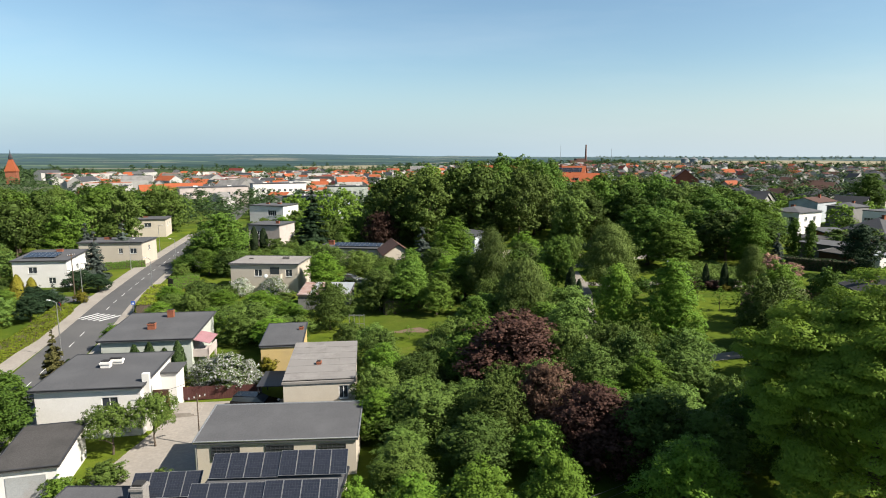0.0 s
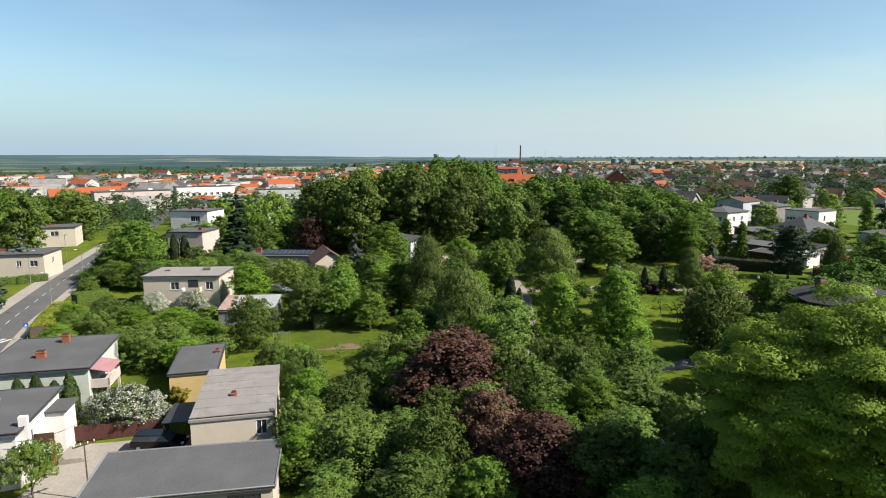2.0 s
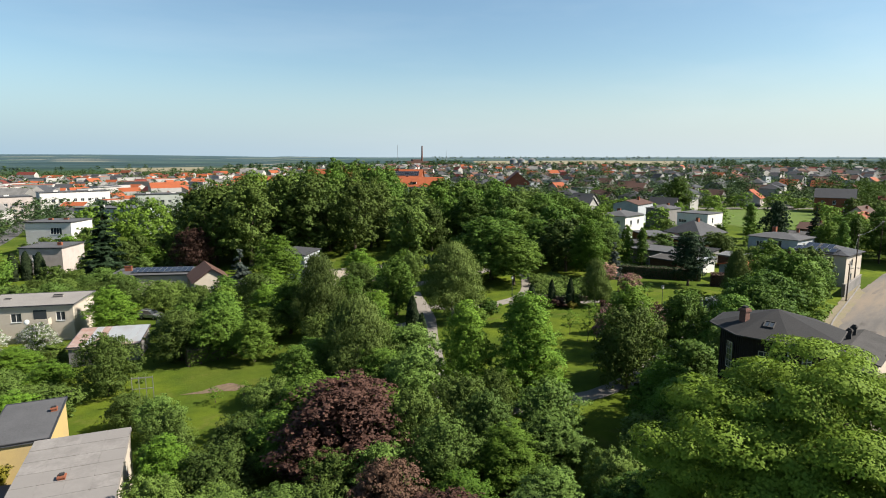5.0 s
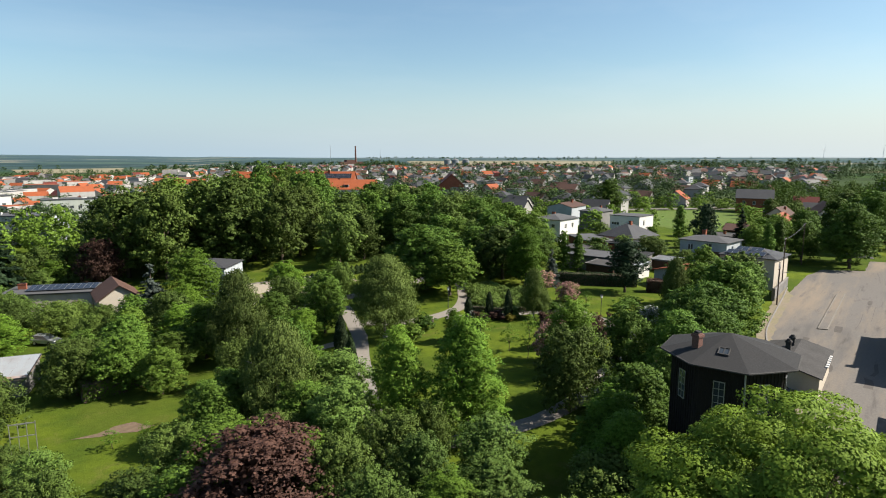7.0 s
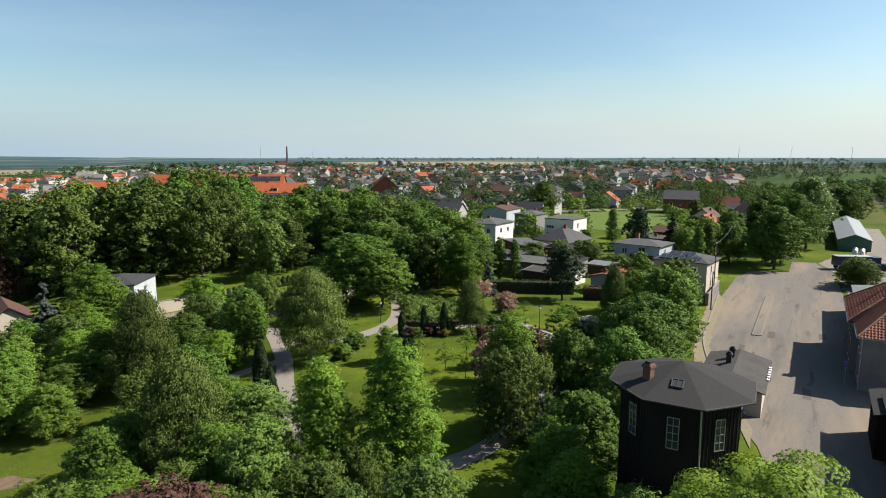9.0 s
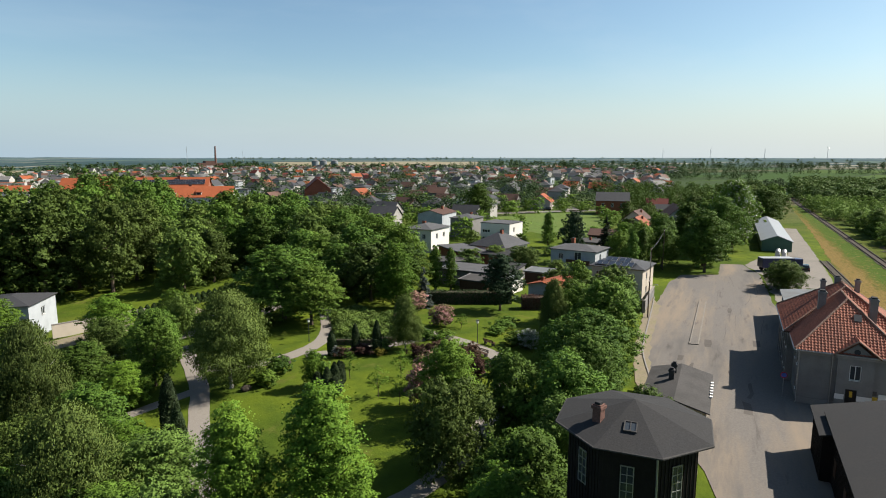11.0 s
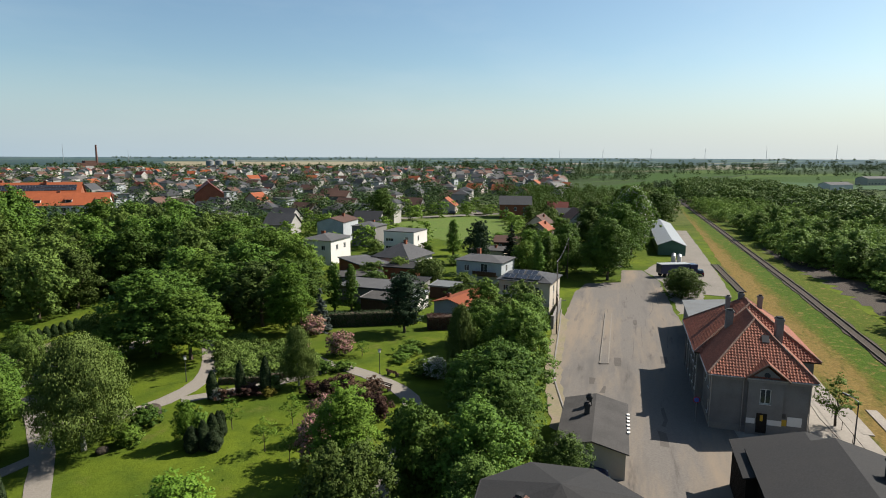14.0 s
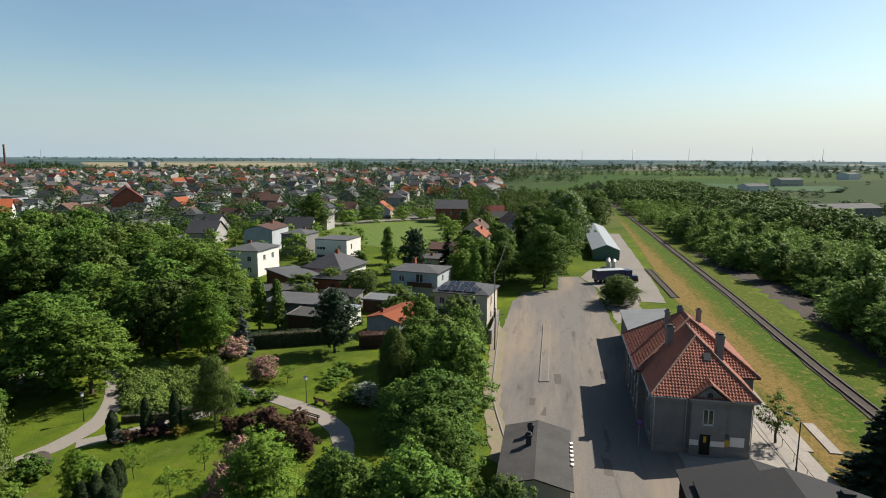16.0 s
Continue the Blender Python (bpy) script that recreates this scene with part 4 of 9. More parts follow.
def leaf_mesh(name, verts, materials, slots=None, round_to=None):
    n = len(verts) // 3
    me = bpy.data.meshes.new(name)
    me.vertices.add(len(verts))
    me.vertices.foreach_set("co", np.asarray(verts, np.float32).ravel())
    me.loops.add(3 * n)
    me.loops.foreach_set("vertex_index", np.arange(3 * n, dtype=np.int32))
    me.polygons.add(n)
    me.polygons.foreach_set("loop_start", np.arange(0, 3 * n, 3, dtype=np.int32))
    for m in materials:
        me.materials.append(m)
    if slots is not None:
        me.polygons.foreach_set("material_index", np.asarray(slots, np.int32))
    me.update(calc_edges=True)
    if round_to is not None:
        face = np.cross(verts[1::3] - verts[::3], verts[2::3] - verts[::3])
        face /= np.linalg.norm(face, axis=1, keepdims=True) + 1e-12
        soft = np.where((round_to ** 2).sum(1, keepdims=True) > 0, round_to * 0.62 + face * 0.38, face)
        soft /= np.linalg.norm(soft, axis=1, keepdims=True) + 1e-12
        me.polygons.foreach_set("use_smooth", np.ones(n, bool))
        me.normals_split_custom_set(np.repeat(soft, 3, axis=0).astype(np.float32))
    return me


def lobes_of(rng, h, w, low, count, pointed=0.0, flat=1.0):
    """Rounded masses of foliage that make up a crown of height h and width w above a bare stem of height low."""
    out = []
    ch = h - low
    for k in range(count):
        f = (k + rng.uniform(0.2, 0.8)) / count
        prof = math.sin(math.pi * min(0.98, 0.2 + 0.74 * f)) ** 0.6 * (1 - pointed * f)
        a = k * 2.4 + rng.uniform(-0.6, 0.6)
        r = w * 0.5 * prof
        size = w * rng.uniform(0.11, 0.24) * (0.65 + 0.45 * prof) * (24 / max(count, 14)) ** 0.3
        rr = max(0.0, r - size * 0.75) * rng.uniform(0.55, 1.18)
        out.append((np.array([math.cos(a) * rr, math.sin(a) * rr, low + ch * (0.08 + 0.86 * f)]), np.array([size, size, size * rng.uniform(0.7, 1.0) * flat])))
    out.append((np.array([0, 0, low + ch * 0.48]), np.array([w * 0.33 * (1 - pointed * 0.5), w * 0.33 * (1 - pointed * 0.5), ch * 0.42])))
    out.append((np.array([0, 0, h - ch * 0.17]), np.array([w * 0.17, w * 0.17, ch * 0.16])))
    return out


def crown_points(rng, lobes, n, inner=0.2, tuft=40, plate=0.0):
    """Leaves gathered in tufts over the rounded masses, with darker depths between the tufts."""
    area = np.array([(s[0] * s[1] * s[2]) ** (2 / 3) for _, s in lobes])
    tufts = max(60, n // tuft)
    pick = rng.choice(len(lobes), tufts, p=area / area.sum())
    d = rng.normal(size=(tufts, 3))
    d /= np.linalg.norm(d, axis=1, keepdims=True)
    d[:, 2] = np.where((d[:, 2] < -0.3) & (rng.random(tufts) < 0.6), -d[:, 2], d[:, 2])
    c = np.array([q for q, _ in lobes])[pick]
    s = np.array([q for _, q in lobes])[pick]
    tc = c + d * s * np.where(rng.random((tufts, 1)) < inner, rng.uniform(0.4, 0.8, (tufts, 1)), rng.normal(0.98, 0.14, (tufts, 1)))
    tr = s.mean(1) * rng.uniform(0.2, 0.5, tufts)
    own = rng.integers(0, tufts, n)
    e = rng.normal(size=(n, 3))
    e /= np.linalg.norm(e, axis=1, keepdims=True)
    e = e + d[own] * 0.5 + np.array([0, 0, 0.15])
    e /= np.linalg.norm(e, axis=1, keepdims=True)
    nrm = e * (0.5 - 0.15 * plate) + rng.normal(size=(n, 3)) * (0.5 - 0.2 * plate) + np.array([0, 0, 0.55 + 0.6 * plate])
    nrm /= np.linalg.norm(nrm, axis=1, keepdims=True)
    off = e * tr[own][:, None] * rng.uniform(0.4, 1.15, (n, 1)) * np.array([1 + 0.5 * plate, 1 + 0.5 * plate, 0.7 - 0.5 * plate])
    off[:, 2] -= plate * 0.35 * (off[:, 0] ** 2 + off[:, 1] ** 2) / (tr[own] + 1e-6)
    bulge = e * 0.75 + d[own] * 0.45 + np.array([0, 0, 0.12])
    bulge /= np.linalg.norm(bulge, axis=1, keepdims=True)
    return tc[own] + off, nrm, bulge


def depth_leaves(rng, lobes, k=180):
    """The shaded foliage deep inside the crown: broad overlapping sprays."""
    out = []
    for c, s in lobes:
        d = rng.normal(size=(k, 3))
        d /= np.linalg.norm(d, axis=1, keepdims=True)
        out.append(leaf_faces(rng, c + d * s * rng.uniform(0.5, 0.8, (k, 1)), d, min(float(s.min()) * 0.42, 0.55 if float(s.min()) < 4.4 else 0.22)))
    return np.concatenate(out)


def trunk_mesh(rng, h, r, top, spread, limbs=6, bend=0.15):
    bm = bmesh.new()
    pts = [(rng.normal(0, bend * f), rng.normal(0, bend * f), -0.25 + (top + 0.25) * f) for f in (0, 0.1, 0.35, 0.65, 1)]
    tube(bm, pts, [r * 1.5, r * 1.05, r * 0.85, r * 0.6, r * 0.2])
    for k in range(limbs):
        f = rng.uniform(0.3, 0.85)
        a = 2.4 * k + rng.uniform(0, 0.6)
        z0 = top * f
        reach = spread * rng.uniform(0.5, 0.9) * (1.2 - 0.6 * f)
        rise = (h - z0) * rng.uniform(0.35, 0.6)
        x0, y0 = np.interp(f, [0, 0.1, 0.35, 0.65, 1], [q[0] for q in pts]), np.interp(f, [0, 0.1, 0.35, 0.65, 1], [q[1] for q in pts])
        tube(bm, [(x0, y0, z0), (x0 + math.cos(a) * reach * 0.5, y0 + math.sin(a) * reach * 0.5, z0 + rise * 0.6), (x0 + math.cos(a) * reach, y0 + math.sin(a) * reach, z0 + rise)], [r * 0.45, r * 0.3, r * 0.1], 5)
    me = bpy.data.meshes.new("trunk")
    bm.to_mesh(me)
    bm.free()
    return me


PROTO = {}


def proto(key, seed, h, w, leaf, bark="bark", n=5200, size=0.42, low=0.16, count=20, pointed=0.0, style="broad", extra=None, stem=None, flat=1.0, tuft=40, plate=0.0, core=260):
    """Meshes of a kind of tree: a trunk and a crown, about h high and w wide."""
    rng, out = np.random.default_rng(seed), None
    if style == "broad":
        lob = lobes_of(rng, h, w, h * low, count, pointed, flat)
        c, nr, out = crown_points(rng, lob, n, tuft=tuft, plate=plate)
        v = np.concatenate([leaf_faces(rng, c, nr, size, out=out), depth_leaves(rng, lob[-2:], core)])
    elif style == "domed":
        domes = 560
        u = rng.normal(size=(domes, 3))
        u[:, 2] = np.abs(u[:, 2]) * np.where(rng.random(domes) < 0.78, 1, -0.7)
        u /= np.linalg.norm(u, axis=1, keepdims=True)
        wave = 1 + 0.09 * np.sin(3 * np.arctan2(u[:, 1], u[:, 0]) + 4 * u[:, 2]) + 0.07 * np.sin(7 * np.arctan2(u[:, 1], u[:, 0]) - 9 * u[:, 2])
        shell = np.where(rng.random(domes) < 0.72, rng.uniform(0.9, 1.0, domes), rng.uniform(0.72, 0.9, domes)) * wave
        mid = h * (low + (1 - low) * 0.46)
        centre = u * shell[:, None] * np.array([w * 0.46, w * 0.46, h * (1 - low) * 0.48]) + np.array([0, 0, mid])
        size_of = rng.uniform(0.5, 1.05, domes)
        own = rng.choice(domes, n, p=size_of ** 2 / (size_of ** 2).sum())
        e = rng.normal(size=(n, 3))
        e[:, 2] = np.abs(e[:, 2]) - 0.25
        e = e / np.linalg.norm(e, axis=1, keepdims=True) + u[own] * 0.45
        e /= np.linalg.norm(e, axis=1, keepdims=True)
        c = centre[own] + e * size_of[own][:, None] * rng.uniform(0.72, 1.05, (n, 1)) * np.array([1.15, 1.15, 0.6])
        out = e * 0.8 + np.array([0, 0, 0.25])
        out /= np.linalg.norm(out, axis=1, keepdims=True)
        nr = out + rng.normal(size=(n, 3)) * 0.35
        nr /= np.linalg.norm(nr, axis=1, keepdims=True)
        deep = [(np.array([0, 0, mid]), np.array([w * 0.37, w * 0.37, h * (1 - low) * 0.4]))]
        v = np.concatenate([leaf_faces(rng, c, nr, size, out=out), depth_leaves(rng, deep, 9000)])
    elif style == "weeping":
        lob = lobes_of(rng, h, w, h * low, count, 0.45)
        c, nr, out = crown_points(rng, lob, n, 0.25)
        nr[:, 2] *= 0.25
        nr /= np.linalg.norm(nr, axis=1, keepdims=True)
        c[:, 2] -= rng.random(n) ** 2 * h * 0.06
        v = np.concatenate([leaf_faces(rng, c, nr, size * 0.85, 1.9, 0.75, out), depth_leaves(rng, lob[-2:])])
    elif style == "conifer":
        boughs = 170
        bf = np.sort(rng.random(boughs) ** 0.6)
        ba, bl = rng.random(boughs) * 2 * math.pi, w * 0.5 * bf ** 0.85 * rng.uniform(0.72, 1.08, boughs)
        own = rng.choice(boughs, n, p=(bl + 0.15) / (bl + 0.15).sum())
        along = rng.random(n) ** 0.7
        reach = bl[own] * along
        side = rng.normal(0, 0.09, n) * bl[own] * (1.15 - along * 0.7) + rng.normal(0, 0.05, n)
        a = ba[own]
        z = h * (low + (1 - low) * (1 - bf[own])) - reach * (0.42 - 0.2 * along) + rng.normal(0, 0.07, n) - np.abs(side) * 0.5
        c = np.stack([np.cos(a) * reach - np.sin(a) * side, np.sin(a) * reach + np.cos(a) * side, np.maximum(z, 0.1)], 1)
        nr = np.stack([np.cos(a) * 0.45, np.sin(a) * 0.45, np.full(n, 0.9)], 1) + rng.normal(size=(n, 3)) * 0.35
        nr /= np.linalg.norm(nr, axis=1, keepdims=True)
        core = [(np.array([0, 0, h * (low + (1 - low) * q)]), np.array([w * 0.26 * (1 - q), w * 0.26 * (1 - q), h * 0.09])) for q in (0.08, 0.22, 0.36, 0.5, 0.64)]
        v = np.concatenate([leaf_faces(rng, c, nr, size, 1.3), depth_leaves(rng, core, 150)])
    else:  # column
        f = rng.random(n)
        a = rng.random(n) * 2 * math.pi
        lump = 1 + 0.1 * np.sin(a * 3 + f * 9) + 0.07 * np.sin(a * 5 - f * 17)
        r = w * 0.5 * np.clip(np.sin(np.pi * (0.22 + 0.78 * f)) ** 0.6, 0, 1) * lump * np.where(rng.random(n) < 0.15, 0.6, rng.normal(1, 0.05, n))
        c = np.stack([np.cos(a) * r, np.sin(a) * r, h * (low + (1 - low) * f)], 1)
        nr = np.stack([np.cos(a), np.sin(a), np.full(n, 0.35)], 1) + rng.normal(size=(n, 3)) * 0.35
        nr /= np.linalg.norm(nr, axis=1, keepdims=True)
        v = leaf_faces(rng, c, nr, size, 1.6, -0.4)
    mats, slots = [M[leaf]], None
    if extra:
        mats, slots = [M[leaf], M[extra[0]]], rng.random(len(v) // 3) < extra[1]
    if out is not None:
        out = np.concatenate([out, np.zeros((len(v) // 3 - len(out), 3))])
    me = leaf_mesh("crown", v, mats, slots, out)
    tr = trunk_mesh(rng, h, stem or h * 0.022, h * (0.7 if style == "broad" else 0.93), w * 0.42, 6 if style in ("broad", "weeping", "domed") else 0, 0.02 * h if style in ("broad", "weeping") else 0.02)
    tr.materials.append(M[bark])
    PROTO[key] = (me, tr, h, w)


proto("linden", 1, 10, 8.5, "leaf_linden", n=21000, size=0.225, count=30, low=0.07, plate=0.25)
proto("linden_b", 2, 10, 8.5, "leaf_linden", n=21000, size=0.225, count=36, low=0.07, pointed=0.15, plate=0.25)
proto("linden_c", 3, 14, 12, "leaf_linden", n=34000, size=0.27, count=54, low=0.07, plate=0.25)
proto("maple", 4, 10, 7, "leaf_bright", n=42000, size=0.145, pointed=0.35, count=40, low=0.06, plate=0.35)
proto("bright", 5, 8, 6, "leaf_bright", n=30000, size=0.145, count=30, low=0.08, plate=0.35)
proto("chestnut", 6, 15, 13.5, "leaf_chestnut", n=290000, size=0.102, low=0.06, style="domed")
proto("birch", 7, 12, 8.5, "leaf_birch", "bark_birch", n=62000, size=0.115, count=34, low=0.1, style="weeping", stem=0.16)
proto("birch_b", 8, 12, 8.5, "leaf_birch", "bark_birch", n=62000, size=0.115, count=30, low=0.1, style="weeping", stem=0.16)
proto("apple", 9, 6, 7, "leaf_apple", n=25000, size=0.15, count=30, low=0.06)
proto("apple_b", 10, 6, 7, "leaf_apple", n=25000, size=0.15, count=36, low=0.06)
proto("walnut", 11, 7, 6, "leaf_willow", n=25000, size=0.145, count=30, low=0.05)
proto("copper", 12, 8, 7, "leaf_copper", n=26000, size=0.18, count=34, low=0.03)
proto("spruce", 14, 16, 7, "leaf_spruce", n=26000, size=0.26, low=0.05, style="conifer")
proto("spruce_blue", 15, 11, 6, "leaf_blue", n=22000, size=0.2, low=0.04, style="conifer")
proto("thuja", 16, 6, 1.8, "leaf_thuja", n=6500, size=0.18, low=0.02, style="column", stem=0.08)
proto("thuja_g", 17, 4, 1.6, "leaf_thuja_g", n=3200, size=0.17, low=0.02, style="column", stem=0.06)
proto("poplar", 18, 11, 4, "leaf_linden", n=13000, size=0.22, low=0.03, count=44, pointed=0.3)
proto("shrub", 19, 2.6, 3.2, "leaf_linden", n=4500, size=0.16, count=14, low=0.02, stem=0.05)
proto("shrub_b", 20, 2.6, 3.2, "leaf_apple", n=4500, size=0.16, count=14, low=0.02, stem=0.05)
proto("shrub_gold", 21, 2.0, 2.4, "leaf_yellow", n=3600, size=0.15, count=12, low=0.02, stem=0.04)
proto("shrub_red", 22, 2.2, 3.2, "leaf_copper", n=4200, size=0.15, count=14, low=0.02, stem=0.04)
proto("white_bush", 23, 3.4, 4.6, "leaf_apple", n=15000, size=0.12, count=18, low=0.02, stem=0.05, extra=("blossom", 0.42))
proto("pink_bush", 24, 3.2, 3.6, "leaf_apple", n=10000, size=0.12, count=16, low=0.02, stem=0.05, extra=("blossom_pink", 0.55))
proto("sapling", 25, 4.6, 2.8, "leaf_bright", n=1500, size=0.11, count=14, low=0.22, stem=0.05, core=0)
proto("juniper", 34, 1.3, 3.2, "leaf_juniper", n=4200, size=0.14, count=18, low=0.02, stem=0.04, flat=0.5)
proto("dark", 26, 9, 6.5, "leaf_spruce", n=16000, size=0.2, count=28, low=0.16)
proto("mid", 27, 12, 9.5, "leaf_linden", n=13000, size=0.3, count=36, low=0.04, plate=0.25)
proto("mid_b", 28, 12, 9.5, "leaf_apple", n=13000, size=0.3, count=32, pointed=0.2, low=0.04)
proto("mid_c", 29, 9, 8, "leaf_bright", n=9000, size=0.29, count=26, low=0.04, plate=0.45)
proto("mid_d", 30, 8, 7, "leaf_willow", n=8000, size=0.28, count=24, low=0.04)
proto("willow", 33, 8, 5.4, "leaf_scrub", n=6500, size=0.25, count=28, low=0.02, pointed=0.2)
proto("golden_thuja", 31, 5, 1.9, "leaf_yellow", n=5000, size=0.16, low=0.02, style="column", stem=0.06)
proto("linden_pale", 37, 14, 12, "leaf_linden", n=34000, size=0.27, count=50, low=0.07, extra=("blossom", 0.09))
proto("fruit_open", 35, 4.4, 5.2, "leaf_apple", n=9500, size=0.13, count=16, low=0.5, flat=0.45, stem=0.1, core=40)
proto("spruce_gold", 36, 8, 4, "leaf_gold_spruce", n=16000, size=0.18, low=0.04, style="conifer")
proto("mid_e", 32, 9, 8, "leaf_apple", n=9000, size=0.29, count=26, low=0.04)

WORDS = {
    "linden": ("linden_tree", "full-leafed dark green linden tree", "tree"), "maple": ("maple_tree", "fresh green pointed maple tree", "tree"), "bright": ("young_tree", "bright green young leafy tree", "tree"),
    "chestnut": ("chestnut_tree", "large bright green horse chestnut tree", "tree"), "birch": ("birch_tree", "weeping birch with pale bark and hanging twigs", "tree"), "apple": ("fruit_tree", "low spreading orchard tree in leaf", "tree"),
    "willow": ("willow_tree", "feathery grey-green willow beside the railway", "tree"), "walnut": ("willow_tree", "grey-green small broadleaf tree", "tree"), "copper": ("copper_beech", "copper beech with brown-red foliage", "tree"), "purple": ("purple_tree", "dark red-leaved ornamental tree", "tree"),
    "spruce": ("spruce_tree", "tall dark green spruce", "tree"), "thuja": ("thuja", "slim dark green columnar thuja", "shrub"), "poplar": ("poplar_tree", "slender upright green poplar", "tree"),
    "shrub": ("shrub", "rounded green garden shrub", "shrub"), "white": ("flowering_shrub", "green shrub covered in white blossom", "shrub"), "pink": ("flowering_shrub", "shrub with pink blossom", "shrub"),
    "sapling": ("sapling", "thin young tree with sparse leaves", "tree"), "dark": ("dark_tree", "dark rounded tree on a bare trunk", "tree"), "mid": ("broad_tree", "dense green broadleaf park tree", "tree"), "fruit": ("fruit_tree", "open-crowned fruit tree with bare forked limbs", "tree"), "juniper": ("juniper_shrub", "low spreading light green juniper", "shrub"), "golden": ("thuja", "golden yellow columnar thuja", "shrub"),
}
SPECIAL = {"spruce_blue": "blue-grey spruce with tiered branches", "thuja_g": "small green conical thuja", "shrub_gold": "golden yellow garden shrub", "shrub_red": "dark red barberry shrub", "white_bush": "large shrub covered in white blossom"}
turns = random.Random(5)


def plant(key, x, y, h, w, label="", group=""):
    """A tree or shrub of the given height and crown width, rooted at (x, y)."""
    crown, trunk, ph, pw = PROTO[key]
    name, words, cat = WORDS[key.split("_")[0]]
    m = pose(x, y, land(x, y), 0, 0, turns.uniform(0, 360)) @ Matrix.Diagonal((w / pw, w / pw, h / ph, 1))
    ob = thing(name, m, label or SPECIAL.get(key, words), cat, group)
    for nm, me in (("trunk", trunk), ("crown", crown)):
        new(nm, me).parent = ob
    return ob


plant("walnut", 18.4, 38.6, 6.2, 5.6), plant("linden_b", 22.6, 41.4, 6.4, 6.0), plant("apple_b", 16.2, 36.2, 5.0, 4.6)
# a row of garden trees beside the outbuilding
for key, x, y, hh, ww in (("bright", -6.4, 60.5, 5.6, 4.6), ("apple", -6.2, 55.2, 5.0, 5.0), ("apple_b", -7.0, 66.4, 5.4, 4.8), ("walnut", -8.6, 71.4, 5.0, 4.6), ("bright", -5.6, 50.6, 4.6, 4.4), ("apple", -12.2, 76.4, 3.8, 4.6)):
    plant(key, x, y, hh, ww, group="garden row")
# the copper beeches and their neighbours
plant("copper", 7.3, 59.3, 8.2, 10.2)
plant("copper", 11.9, 43.2, 6.5, 7.0)
plant("copper", 9.0, 48.2, 6.8, 5.6)
plant("chestnut", 25.7, 33.2, 16.5, 15)
for x, y, hh, ww in ((2.3, 33, 6.4, 5), (-1.6, 33.2, 5.8, 4.6), (6.9, 33.2, 6.6, 4.2), (14.6, 33, 6.9, 5.6), (-5.3, 33.6, 5.4, 3.6)):
    plant("bright", x, y, hh, ww)
for x, y, hh, ww in ((22, 222, 23, 15), (30, 227, 22, 14), (12, 214, 21, 15), (3, 204, 19, 14), (40, 218, 18, 13), (20, 206, 20, 14)):
    plant("mid", x, y, hh, ww, group="tall park trees")
plant("birch", 8, 99, 12, 8.6), plant("birch_b", 10.5, 76, 10.9, 9.6), plant("birch_b", 27.5, 98, 11.6, 11.5)
plant("maple", 20, 67.5, 10.8, 6.2), plant("maple", 25.8, 65.5, 11.3, 7.6)
plant("linden_c", 42, 121.5, 12.3, 14), plant("linden", 44.4, 115.5, 9.2, 10)
plant("bright", 2, 129, 10.9, 9.6), plant("spruce_blue", -4.3, 126.5, 11, 8.6), plant("spruce", -36, 165, 18.8, 12)
plant("copper", -17.5, 166, 10.4, 8.9), plant("linden", -54, 145, 12.6, 13), plant("bright", -23.4, 116, 7.2, 7.2), plant("apple", -10.4, 97.5, 6.7, 8), plant("apple_b", -0.8, 64.5, 4.4, 5.7)
plant("apple", -1.6, 50.5, 4.9, 8.4), plant("walnut", 18.2, 56.5, 6.6, 4.6), plant("walnut", 24.3, 57.5, 6.0, 6), plant("apple_b", 37, 66, 8.2, 7.8)
plant("walnut", 19.4, 46.5, 4.9, 5.2), plant("apple", 29.6, 49.5, 5.2, 7.6), plant("walnut", 14.8, 67, 7.4, 6.3), plant("bright", 42.8, 74.4, 8.3, 6.2)
plant("linden", 21, 112, 6.4, 6.6), plant("apple_b", -28.2, 84, 5.4, 9), plant("apple", -17, 88, 6.9, 7.2), plant("walnut", 13.9, 53.2, 6.6, 5.4)
plant("linden_b", 43.9, 66.8, 9.0, 6.4), plant("linden_c", 57.6, 70.6, 10.0, 9), plant("linden", 37.4, 57, 7.6, 6.8)
plant("bright", 60, 116, 11, 7.4), plant("linden_c", 73, 149, 13.2, 12.5), plant("linden", 158, 223, 14.5, 12.6)
plant("bright", 17.3, 128, 7, 6.8), plant("linden_b", 20.3, 105, 8.9, 6.4), plant("apple_b", 27, 124, 6.2, 5)
plant("thuja", 19.2, 88, 7, 1.7), plant("thuja", 18.8, 81, 6.6, 1.4)
plant("thuja", 41.3, 100.2, 3.4, 1.2), plant("thuja", 44.1, 98.8, 4.2, 1.05), plant("thuja", 46.3, 96.8, 4.7, 1.1)
plant("birch", 50.4, 96.4, 7.4, 5.0), plant("dark", 74, 105, 9.3, 6.9), plant("birch_b", 64, 82, 10.3, 5.0)
plant("linden_b", 67.8, 76.8, 10.6, 9.6), plant("linden_c", 53.2, 66.2, 9.2, 7.6), plant("linden", 47, 62.6, 9.2, 7.4)
plant("poplar", 72.8, 123.4, 9, 3.4), plant("poplar", 75.2, 121.6, 8.6, 3.2), plant("linden", 67.2, 125.6, 9.2, 10), plant("spruce", 82.6, 39.2, 10, 7.5)
plant("poplar", 131, 153.5, 10.2, 4.6), plant("dark", 118.4, 131.5, 12.2, 6.4), plant("spruce", 131.2, 132.4, 11.4, 6.4)
